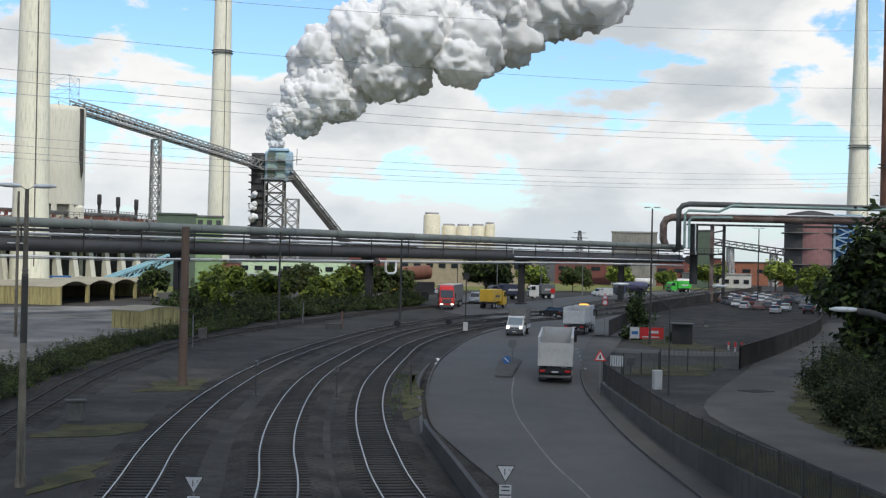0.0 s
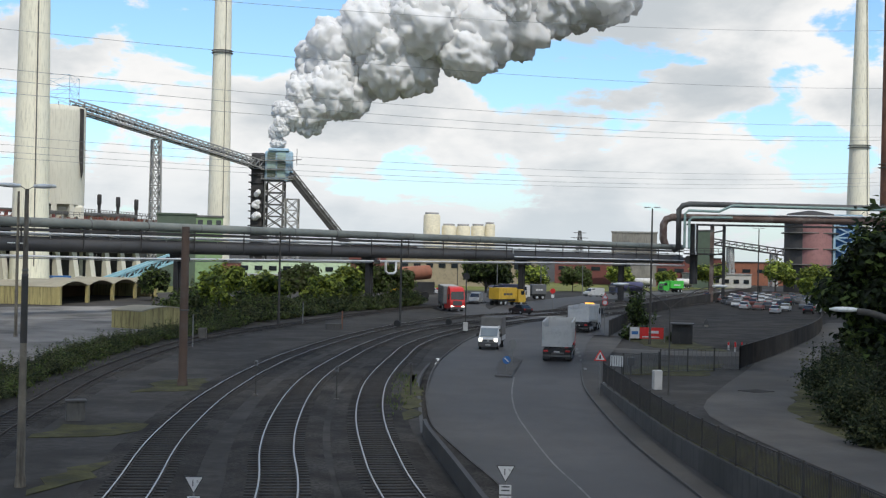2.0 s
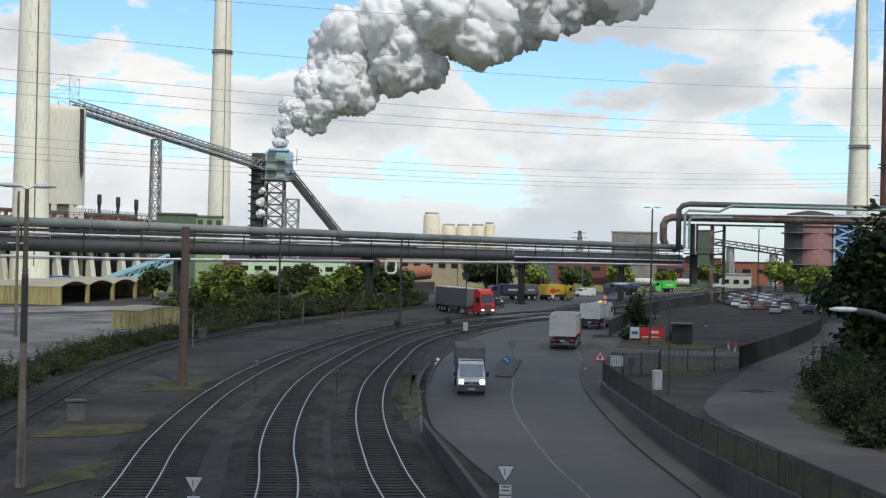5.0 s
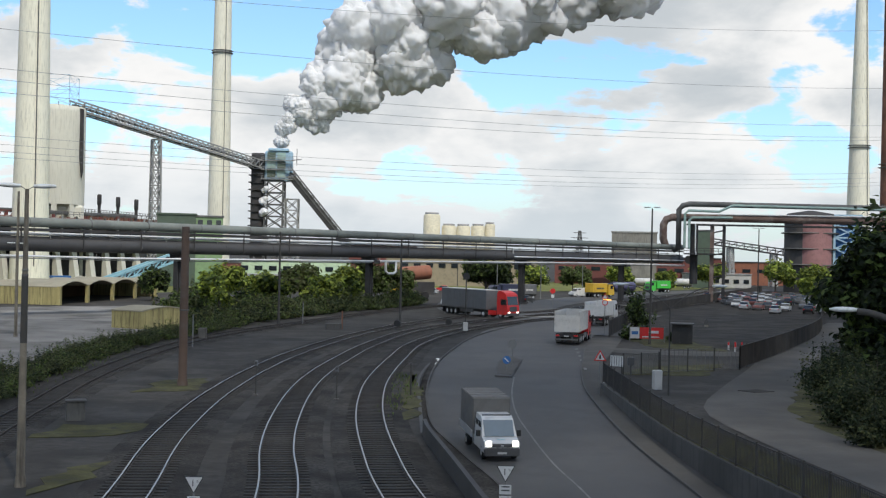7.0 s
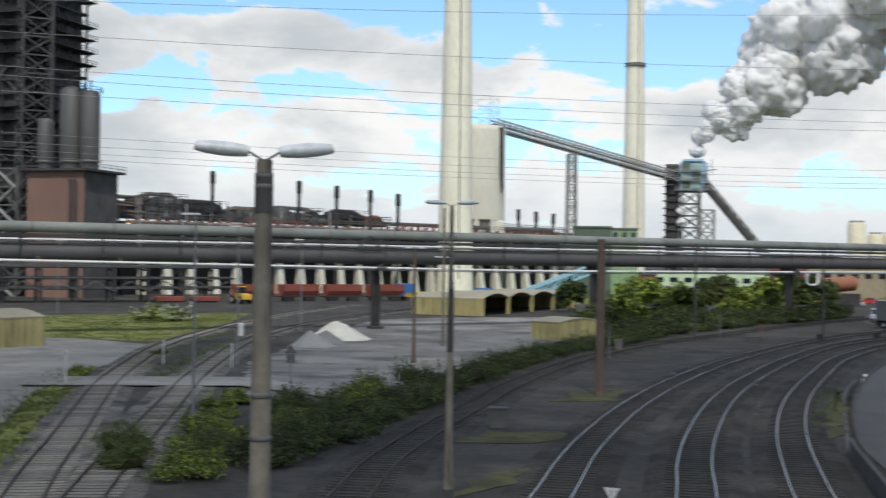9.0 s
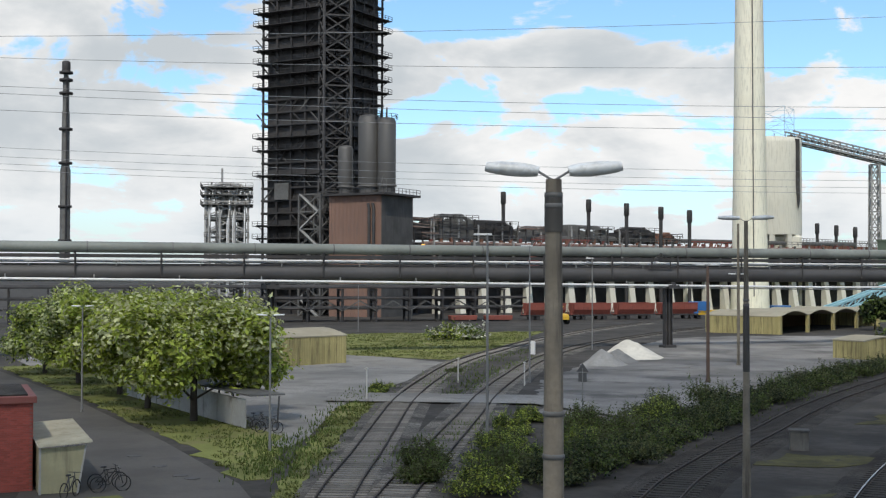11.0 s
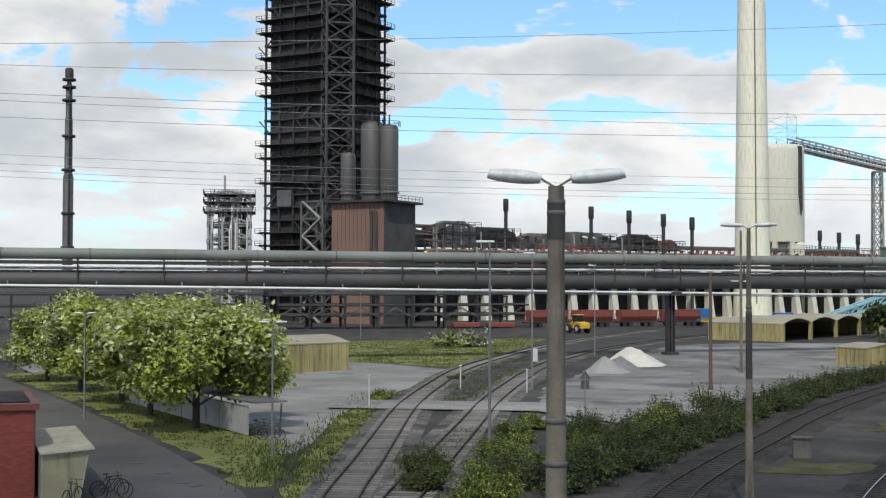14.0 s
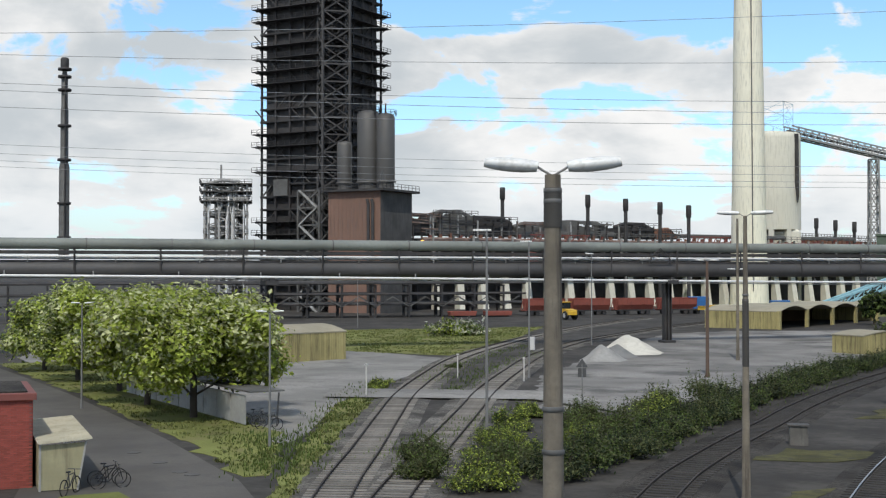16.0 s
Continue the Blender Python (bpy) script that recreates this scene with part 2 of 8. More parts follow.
    for key, col, rough in (("white", (0.56, 0.56, 0.55), 0.4), ("dirty_white", (0.50, 0.49, 0.465), 0.6), ("red", (0.58, 0.022, 0.020), 0.35), ("yellow", (0.58, 0.36, 0.03), 0.45), ("green", (0.06, 0.46, 0.055), 0.4), ("blue", (0.03, 0.13, 0.34), 0.45), ("navy", (0.030, 0.036, 0.075), 0.4), ("violet", (0.075, 0.068, 0.14), 0.35), ("silver", (0.42, 0.43, 0.44), 0.3), ("black", (0.014, 0.014, 0.015), 0.4), ("grey", (0.125, 0.13, 0.135), 0.55), ("tarp", (0.135, 0.13, 0.122), 0.85), ("darkgrey", (0.065, 0.066, 0.068), 0.6), ("teal", (0.28, 0.50, 0.56), 0.5), ("pale_green", (0.48, 0.60, 0.42), 0.6), ("dark_green", (0.075, 0.105, 0.075), 0.6), ("mid_green", (0.20, 0.30, 0.15), 0.6), ("wine", (0.17, 0.055, 0.045), 0.75), ("wagon", (0.24, 0.065, 0.045), 0.7), ("pink", (0.30, 0.15, 0.145), 0.75), ("pale_blue", (0.34, 0.50, 0.62), 0.5), ("cream", (0.70, 0.64, 0.47), 0.7), ("orange", (0.27, 0.105, 0.06), 0.7), ("tan", (0.30, 0.25, 0.17), 0.8)):
        M[key] = mat(key + "_paint", col, rough, 0.0, 0.08, 0.6, 8.0, 0.03, tuple(0.55 * v + 0.02 for v in col), 0.5)
    M["glass"] = glass("dark_glass", (0.02, 0.025, 0.03))
    M["glass_pale"] = glass("pale_glass", (0.16, 0.20, 0.23))
    M["tyre"] = mat("tyre_rubber", (0.018, 0.018, 0.018), 0.85, 0, 0.2, 1.0, 20.0, 0.1)
    M["head_light"] = mat("head_light", (0.8, 0.8, 0.78), 0.3, 0, 0.05, 1, 5, 0, glow=(1.0, 0.95, 0.8, 3.0))
    M["red_light"] = mat("red_light", (0.5, 0.02, 0.02), 0.3, 0, 0.05, 1, 5, 0)
    M["amber"] = mat("amber_light", (0.8, 0.4, 0.03), 0.3, 0, 0.05, 1, 5, 0, glow=(1.0, 0.5, 0.1, 1.5))
    M["steam"] = steam_material(0.0)
    M["wire"] = mat("wire", (0.22, 0.23, 0.24), 0.6, 0.3, 0.05, 1, 5, 0)


def leaf(name, col):
    m = mat(name, col, 0.6, 0, 0.35, 0.6, 5.0, 0.0, rand=0.15, spec=0.3)
    nt = m.node_tree
    p = nt.nodes["Principled BSDF"]
    isl = nt.nodes.new("ShaderNodeNewGeometry").outputs["Random Per Island"]
    base = p.inputs["Base Color"].links[0].from_socket
    k = vmath(nt, "SCALE", base)
    nt.links.new(smath(nt, "ADD", smath(nt, "MULTIPLY", isl, 0.9), 0.55), k.inputs["Scale"])
    nt.links.new(k.outputs[0], p.inputs["Base Color"])
    tr = nt.nodes.new("ShaderNodeBsdfTranslucent")
    nt.links.new(k.outputs[0], tr.inputs["Color"])
    mx = nt.nodes.new("ShaderNodeMixShader")
    mx.inputs[0].default_value = 0.42
    nt.links.new(p.outputs[0], mx.inputs[1])
    nt.links.new(tr.outputs[0], mx.inputs[2])
    nt.links.new(mx.outputs[0], nt.nodes["Material Output"].inputs["Surface"])
    return m


def steam_material(clear=0.0):
    m = mat("steam" if clear < 0.5 else "thin_steam", (0.95, 0.95, 0.95), 1.0, 0, 0.02, 0.05, 0.6, 0.0, spec=0.0)
    nt = m.node_tree
    p = nt.nodes["Principled BSDF"]
    place = nt.nodes.new("ShaderNodeTexCoord").outputs["Object"]
    fluff = noise_tex(nt, place, 0.16, 9.0, 0.62, 0.6)
    b = nt.nodes.new("ShaderNodeBump")
    b.inputs["Strength"].default_value, b.inputs["Distance"].default_value = 0.22, 2.0
    nt.links.new(fluff, b.inputs["Height"])
    nt.links.new(b.outputs[0], p.inputs["Normal"])
    tr = nt.nodes.new("ShaderNodeBsdfTranslucent")
    tr.inputs["Color"].default_value = (0.97, 0.97, 0.97, 1)
    mx = nt.nodes.new("ShaderNodeMixShader")
    mx.inputs[0].default_value = 0.42
    nt.links.new(p.outputs[0], mx.inputs[1])
    nt.links.new(tr.outputs[0], mx.inputs[2])
    if not clear:
        nt.links.new(mx.outputs[0], nt.nodes["Material Output"].inputs["Surface"])
        return m
    gap = nt.nodes.new("ShaderNodeBsdfTransparent")
    end = nt.nodes.new("ShaderNodeMixShader")
    wisp = noise_tex(nt, place, 0.09, 8.0, 0.66, 0.8)
    nt.links.new(span(nt, wisp, 0.38, 0.62, max(0.0, clear - 0.3), min(0.97, clear + 0.32)), end.inputs[0])
    nt.links.new(mx.outputs[0], end.inputs[1])
    nt.links.new(gap.outputs[0], end.inputs[2])
    nt.links.new(end.outputs[0], nt.nodes["Material Output"].inputs["Surface"])
    return m


setup_materials()


# ---------- mesh building ----------
class Build:
    """Collects vertices and faces of one mesh."""

    def __init__(self):
        self.v, self.f, self.s = [], [], []

    def add(self, verts, faces, smooth=False):
        k = len(self.v)
        self.v.extend(verts)
        self.f.extend(tuple(i + k for i in q) for q in faces)
        self.s.extend([smooth] * len(faces))
        return self

    def box(self, x, y, z, sx, sy, sz, rz=0.0, bev=0.0, top=1.0):
        """A box with its centre at x, y and its foot at z; bev chamfers the upright edges, top tapers it."""
        c, s = math.cos(radians(rz)), math.sin(radians(rz))
        hx, hy = sx / 2, sy / 2
        if bev:
            ring = [(-hx + bev, -hy), (hx - bev, -hy), (hx, -hy + bev), (hx, hy - bev), (hx - bev, hy), (-hx + bev, hy), (-hx, hy - bev), (-hx, -hy + bev)]
        else:
            ring = [(-hx, -hy), (hx, -hy), (hx, hy), (-hx, hy)]
        n = len(ring)
        levels = [(z, 1.0), (z + sz, top)] if not bev else [(z, 1.0), (z + sz - bev, top), (z + sz, top * (1 - 2 * bev / max(sx, sy)))]
        vs = []
        for zz, k in levels:
            vs += [(x + (c * a - s * b) * k, y + (s * a + c * b) * k, zz) for a, b in ring]
        fs = [tuple(range(n - 1, -1, -1))]
        for l in range(len(levels) - 1):
            fs += [(l * n + i, l * n + (i + 1) % n, (l + 1) * n + (i + 1) % n, (l + 1) * n + i) for i in range(n)]
        fs.append(tuple((len(levels) - 1) * n + i for i in range(n)))
        return self.add(vs, fs)

    def tube(self, pts, r, n=10, caps=True, smooth=True):
        """A round tube along points; r is one radius or one for each point."""
        pts = [Vector(p) for p in pts]
        rs = r if isinstance(r, (list, tuple)) else [r] * len(pts)
        vs, fs = [], []
        side = None
        for i, p in enumerate(pts):
            d = (pts[min(i + 1, len(pts) - 1)] - pts[max(i - 1, 0)]).normalized()
            ref = Vector((0, 0, 1)) if abs(d.z) < 0.95 else Vector((1, 0, 0))
            a = d.cross(ref).normalized() if side is None else (side - d * side.dot(d)).normalized()
            side = a
            b = d.cross(a)
            vs += [tuple(p + (a * math.cos(2 * math.pi * k / n) + b * math.sin(2 * math.pi * k / n)) * rs[i]) for k in range(n)]
        for i in range(len(pts) - 1):
            fs += [(i * n + k, (i + 1) * n + k, (i + 1) * n + (k + 1) % n, i * n + (k + 1) % n) for k in range(n)]
        self.add(vs, fs, smooth)
        if caps:
            e = len(pts) - 1
            self.add(vs[:n], [tuple(range(n))])
            self.add(vs[e * n:], [tuple(range(n - 1, -1, -1))])
        return self

    def bar(self, p, q, w, h=None):
        """A square bar between two points."""
        p, q, h = Vector(p), Vector(q), h or w
        d = (q - p).normalized()
        ref = Vector((0, 0, 1)) if abs(d.z) < 0.98 else Vector((1, 0, 0))
        a = d.cross(ref).normalized() * (w / 2)
        b = d.cross(a).normalized() * (h / 2)
        vs = [tuple(e + i * a + j * b) for e in (p, q) for i, j in ((-1, -1), (1, -1), (1, 1), (-1, 1))]
        return self.add(vs, [(0, 1, 2, 3), (7, 6, 5, 4), (0, 4, 5, 1), (1, 5, 6, 2), (2, 6, 7, 3), (3, 7, 4, 0)])

    def lathe(self, prof, x=0.0, y=0.0, n=24, smooth=True):
        """A turned body about an upright axis; prof is (radius, z) from foot to top."""
        vs = [(x + r * math.cos(2 * math.pi * k / n), y + r * math.sin(2 * math.pi * k / n), z) for r, z in prof for k in range(n)]
        fs = [(i * n + k, i * n + (k + 1) % n, (i + 1) * n + (k + 1) % n, (i + 1) * n + k) for i in range(len(prof) - 1) for k in range(n)]
        self.add(vs, fs, smooth)
        self.add(vs[:n], [tuple(range(n - 1, -1, -1))])
        return self.add(vs[-n:], [tuple(range(n))])

    def prism(self, outline, y0, y1):
        """An outline in x, z drawn out along y."""
        n = len(outline)
        vs = [(x, y0, z) for x, z in outline] + [(x, y1, z) for x, z in outline]
        fs = [tuple(range(n)), tuple(range(2 * n - 1, n - 1, -1))] + [(i, i + n, (i + 1) % n + n, (i + 1) % n) for i in range(n)]
        return self.add(vs, fs)

    def plate(self, ring, z, t=0.02):
        """A flat slab of polygon outline."""
        n = len(ring)
        vs = [(x, y, z) for x, y in ring] + [(x, y, z - t) for x, y in ring]
        return self.add(vs, [tuple(range(n))] + [(i, i + n, (i + 1) % n + n, (i + 1) % n) for i in range(n)])

    def mesh(self, name, material):
        me = bpy.data.meshes.new(name)
        me.from_pydata([tuple(v) for v in self.v], [], self.f)
        me.polygons.foreach_set("use_smooth", self.s)
        me.materials.append(M[material])
        me.validate()
        bm = bmesh.new()
        bm.from_mesh(me)
        bmesh.ops.recalc_face_normals(bm, faces=bm.faces)
        bm.to_mesh(me)
        bm.free()
        return me


def thing(name, x, y, z=0.0, rz=0.0, label="", category="", group="", kind=""):
    ob = new(name)
    ob.matrix_basis = pose(x, y, z, 0, 0, rz)
    return tagged(ob, label, category, group, kind)


def part(name, build, material, parent, label=""):
    ob = new(name, build.mesh(name, material))
    ob.parent = parent
    return tagged(ob, label)


def solo(name, build, material, label, category, group="", kind="", x=0.0, y=0.0, z=0.0, rz=0.0):
    ob = new(name, build.mesh(name, material))
    ob.matrix_basis = pose(x, y, z, 0, 0, rz)
    return tagged(ob, label, category, group, kind)


def smooth_path(pts, step=2.0):
    """A rounded line through plan points, with even steps."""
    P = np.array(pts, float)
    out = []
    for i in range(len(P) - 1):
        p0, p1, p2, p3 = P[max(i - 1, 0)], P[i], P[i + 1], P[min(i + 2, len(P) - 1)]
        n = max(2, int(np.linalg.norm(p2 - p1) / (step * 0.5)))
        for u in np.linspace(0, 1, n, endpoint=False):
            out.append(0.5 * (2 * p1 + (p2 - p0) * u + (2 * p0 - 5 * p1 + 4 * p2 - p3) * u * u + (3 * p1 - p0 - 3 * p2 + p3) * u ** 3))
    out = np.array(out + [P[-1]])
    s = np.r_[0, np.cumsum(np.linalg.norm(np.diff(out, axis=0), axis=1))]
    k = np.linspace(0, s[-1], max(2, int(s[-1] / step) + 1))
    return np.array([np.interp(k, s, out[:, j]) for j in range(P.shape[1])]).T


def normals2(path):
    d = np.gradient(path[:, :2], axis=0)
    d /= np.linalg.norm(d, axis=1)[:, None]
    return d, np.c_[d[:, 1], -d[:, 0]]      # forward, right


def ribbon(path, offs, zs):
    """A strip that follows a plan path: offsets to the right and heights of its cross-section."""
    d, r = normals2(path)
    b = Build()
    n = len(offs)
    zpath = path[:, 2] if path.shape[1] > 2 else np.zeros(len(path))
    vs = [(p[0] + rr[0] * o, p[1] + rr[1] * o, z + zp) for p, rr, zp in zip(path, r, zpath) for o, z in zip(offs, zs)]
    b.add(vs, [(i * n + k, i * n + k + 1, (i + 1) * n + k + 1, (i + 1) * n + k) for i in range(len(path) - 1) for k in range(n - 1)])
    return b


def road_z(y):
    u = min(1.0, max(0.0, (112 - y) / 60.0))
    return -2.6 * u * u * (3 - 2 * u)


# ---------- ground, road and walls ----------
LEFT_EDGE = [(-200, 2.0), (40, 1.9), (43.5, 1.6), (52, 0.6), (60.8, -0.5), (78, -1.25), (92, -1.6), (104, -1.1), (112, -0.4)]
RIGHT_EDGE = [(-200, 18.4), (40, 18.0), (52, 16.6), (61.7, 15.4), (71.5, 14.3), (79.1, 13.5), (87.8, 12.7), (93.8, 12.3), (104, 13.3), (112, 14.3)]
WALL_LINE = [(17.6, 20), (16.8, 40), (15.6, 52), (14.4, 61.7), (13.4, 71.5), (12.7, 79.1), (12.1, 87.8), (12.0, 93.8)]


def wall_top(y):
    """Height of the retaining wall, which dips with the road."""
    return float(np.interp(y, [40, 52, 61.7, 71.5, 79.1, 87.8, 93.8], [-0.85, -0.85, -0.85, -0.74, -0.42, -0.12, -0.05]))


def edge(table, y):
    return float(np.interp(y, [a for a, _ in table], [b for _, b in table]))


def build_ground():
    ys = [-1500, -400, -200] + list(range(-160, 40, 40)) + list(range(40, 113, 4))
    b = Build()
    for y0, y1 in zip(ys[:-1], ys[1:]):
        if y1 <= -200:
            rows = [[-3500, -300, 0, 300, 3500]]
        else:
            rows = [[-3500, -400, -120, -60, -25, -8, None], ["r", 22, 45, 120, 400, 3500]]
        for cols in rows:
            at0 = [edge(LEFT_EDGE, y0) if c is None else edge(RIGHT_EDGE, y0) if c == "r" else c for c in cols]
            at1 = [edge(LEFT_EDGE, y1) if c is None else edge(RIGHT_EDGE, y1) if c == "r" else c for c in cols]
            for i in range(len(cols) - 1):
                b.add([(at0[i], y0, 0), (at0[i + 1], y0, 0), (at1[i + 1], y1, 0), (at1[i], y1, 0)], [(0, 1, 2, 3)])
    far = [112, 150, 220, 320, 480, 800, 1600, 4500]
    xs = [-4500, -900, -300, -120, -40, 0, 40, 120, 300, 900, 4500]
    for y0, y1 in zip(far[:-1], far[1:]):
        for x0, x1 in zip(xs[:-1], xs[1:]):
            b.add([(x0, y0, 0), (x1, y0, 0), (x1, y1, 0), (x0, y1, 0)], [(0, 1, 2, 3)])
    solo("ground", b, "ground", "dark sooty yard ground of cinders and trodden dust", "ground", kind="structure")


build_ground()

KERB_L = [(4.5, 20), (4.3, 45), (3.4, 60.6), (1.6, 69.3), (0.4, 74.5), (-0.4, 78.6), (-0.8, 85.2), (-0.9, 92.0), (-0.5, 102.5), (0.8, 118.6), (3.3, 139.7), (6.9, 157.0), (12.0, 176.0)]
KERB_R = [(14.0, 20), (13.6, 45), (12.6, 61.5), (11.7, 70.3), (11.1, 77.2), (10.7, 85.5), (10.6, 93.6), (11.3, 102.8), (12.4, 112.1), (14.2, 126.1), (16.9, 144.2), (21.0, 163.0), (27.0, 184.0)]
CENTRE = [(8.0, 20), (7.9, 50), (7.2, 61.0), (6.2, 68.3), (5.5, 75.8), (5.0, 82.9), (5.1, 90.4), (5.7, 98.5)]


def sheet(name, left, right, lift, material, label, category, cols=6):
    """A road surface between two edges, which follows the dip under the bridge."""
    a, c = smooth_path(left, 2.0), smooth_path(right, 2.0)
    k = min(len(a), len(c))
    a = a[np.linspace(0, len(a) - 1, k).astype(int)]
    c = c[np.linspace(0, len(c) - 1, k).astype(int)]
    b = Build()
    vs = []
    for p, q in zip(a, c):
        for i in range(cols + 1):
            u = i / cols
            x, y = p[0] * (1 - u) + q[0] * u, p[1] * (1 - u) + q[1] * u
            vs.append((x, y, road_z(y) + lift + 0.06 * (1 - (2 * u - 1) ** 2)))
    n = cols + 1
    b.add(vs, [(i * n + j, i * n + j + 1, (i + 1) * n + j + 1, (i + 1) * n + j) for i in range(k - 1) for j in range(cols)], True)
    return solo(name, b, material, label, category, kind="structure")


def dipped(pts, step=1.5):
    p = smooth_path(pts, step)
    return np.c_[p, [road_z(y) for y in p[:, 1]]]


sheet("road", KERB_L, KERB_R, 0.03, "asphalt", "worn damp grey asphalt road curving beside the tracks", "road")
sheet("pavement_left", [(edge(LEFT_EDGE, y), y) for y in (20, 45, 60, 70, 78, 92, 104, 111)], KERB_L[:9], 0.10, "ballast", "narrow gravelled verge behind the kerb", "verge", 2)
sheet("pavement_right", KERB_R[:11], [(17.6, 20), (16.3, 45), (14.4, 61.7), (13.4, 71.5), (12.7, 79.1), (12.3, 85), (12.0, 93), (13.1, 102), (14.1, 110)] + [(17.2, 126), (20.5, 144)], 0.13, "paving", "dark asphalt footway along the retaining wall", "footway", 2)
for nm, line, side in (("kerb_left", KERB_L[1:], -1), ("kerb_right", KERB_R[1:11], 1)):
    solo(nm, ribbon(dipped(line), [0, 0, 0.12 * side, 0.12 * side] if side > 0 else [-0.12, -0.12, 0, 0], [0, 0.17, 0.17, 0]), "kerb", "grey stone kerb along the road edge", "kerb", kind="structure")
for nm, line, w in (("centre_line", CENTRE, 0.11),):
    solo(nm, ribbon(dipped(line), [-w / 2, w / 2], [0.098, 0.098]), "paint", "worn pale centre line on the asphalt", "road marking", kind="structure")


def far_road(name, pts, w, z, material="asphalt", label="grey asphalt road beyond the level crossing"):
    p = smooth_path(pts, 4.0)
    solo(name, ribbon(p, [-w / 2, 0, w / 2], [z, z + 0.05, z]), material, label, "road", kind="structure")


far_road("road_crossing", [(10, 150), (14, 176), (13, 205), (16, 235), (24, 265), (36, 300), (50, 335), (72, 375), (110, 430)], 11.0, 0.040)
far_road("road_branch", [(19, 172), (9, 194), (4, 215), (4, 245), (8, 275), (12, 330)], 9.0, 0.032)
far_road("road_branch_right", [(19, 150), (24, 180), (33, 210)], 7.0, 0.036)
far_road("road_ramp", [(21.5, 30), (20.4, 48), (19.0, 62), (18.6, 76), (22.3, 89), (29, 108), (40, 141), (50, 165), (62, 195)], 5.4, 0.034, "paving", "cracked grey lane climbing past the fence")
far_road("road_entry", [(15.5, 128), (24, 124), (38, 128)], 6.0, 0.028, "paving", "dark asphalt entry to the yard")

AREAS = [
    ("yard_paving", "asphalt_old", "pale grey asphalt yard with stains", [(-70.9, 83.4), (-92, 119), (-80.2, 118.6), (-69.5, 114.4), (-62.0, 96.7), (-56.0, 79.7), (-52.0, 70.7), (-43.5, 56.3), (-41.8, 51.9), (-52.8, 56.5)], 0.020),
    ("yard_paving_behind_trees", "asphalt_old", "pale grey asphalt yard behind the trees", [(-70.9, 83.4), (-52.8, 56.5), (-72, 68), (-110, 92), (-130, 120), (-92, 119)], 0.018),
    ("grass_strip", "grass", "rough green grass beside the siding", [(-88.0, 119.5), (-110, 139), (-120, 160), (-97, 190), (-80.6, 148), (-70.5, 118.3), (-80.2, 118.6)], 0.024),
    ("grass_verge", "grass", "weedy grass verge along the siding", [(-60.5, 90.3), (-57.5, 83), (-52.5, 71.5), (-42.6, 55.0), (-33.9, 42.1), (-31.5, 38), (-30, 38), (-34.6, 44.5), (-41.5, 56.5), (-53.5, 78.0)], 0.028),
    ("yard_gravel", "yard_stone", "pale dusty storage yard of crushed stone", [(-50.1, 97.3), (-61.8, 137.5), (-70.3, 178.6), (-65.0, 191.1), (-50.0, 202.8), (-33, 150), (-32.3, 112.6), (-30.2, 90), (-33.2, 76.8), (-37.5, 72.8)], 0.022),
    ("level_crossing_path", "asphalt_old", "narrow asphalt path over the siding", [(-58.8, 79.0), (-44.0, 85.6), (-34.5, 80.5), (-33.5, 75.6), (-41.5, 79.6), (-55.0, 73.4)], 0.150),
    ("lane_by_trees", "paving", "grey asphalt lane with manhole covers", [(-140, 104), (-73.5, 66.3), (-49.3, 51.2), (-36.5, 42.5), (-27, 34), (-27, 20), (-43.0, 36.2), (-60, 52), (-88.2, 66.8), (-140, 95)], 0.026),
    ("grass_under_trees", "grass", "patchy grass under the trees", [(-74, 67.3), (-88, 75.5), (-103, 84), (-100, 96), (-72, 75), (-46.5, 57), (-41.5, 51.4), (-36.2, 44.2), (-36.9, 43.3), (-49.3, 52.0)], 0.032),
    ("car_park", "ballast", "dark asphalt car park", [(30, 118), (37, 120), (62, 195), (75, 225), (130, 330), (110, 372), (70, 330), (34, 215), (24, 150)], 0.016),
    ("grass_island", "moss", "weedy triangle beside the road", [(21, 146), (27.5, 150), (29, 128), (22, 132)], 0.030),
    ("grass_by_ramp", "moss", "weedy strip beside the lane", [(14, 100), (20.5, 100), (25, 112), (17, 108)], 0.030),
    ("grass_far", "grass", "far green verge behind the trucks", [(-140, 330), (-60, 270), (-40, 330), (20, 345), (46, 360), (75, 400), (110, 460), (0, 520), (-120, 430)], 0.012),
    ("grass_bank", "moss", "weedy bank beside the lane", [(24.6, 88), (21.2, 76), (20.4, 69.5), (20.0, 63), (20.1, 48), (34, 48), (38, 100), (34, 117), (29, 104)], 0.044),
    ("grass_by_shelter", "grass", "patch of grass beside the bicycle shelter", [(-39.9, 35.6), (-38.7, 37.6), (-37.2, 36.8), (-35.8, 33.8), (-38.6, 32.8)], 0.036),
    ("grass_patch_track", "moss", "yellowed moss beside the tracks", [(-19.5, 80), (-15.5, 82), (-16.5, 90), (-19, 88)], 0.034),
    ("grass_patch_near", "moss", "yellowed moss on the cinders", [(-19.4, 60), (-17.2, 60.6), (-15.0, 62.8), (-14.4, 65.5), (-16.2, 66.0), (-17.8, 64.6), (-19.2, 64.9)], 0.036),
    ("grass_patch_low", "moss", "streak of moss on the cinders", [(-14.9, 46), (-13.4, 50), (-13.8, 54), (-15.2, 52)], 0.038),
    ("grass_road_verge", "moss", "tuft of weeds beside the road kerb", [(-2.0, 69), (-1.2, 71), (-1.6, 92), (-2.2, 97), (-2.6, 86)], 0.040)]
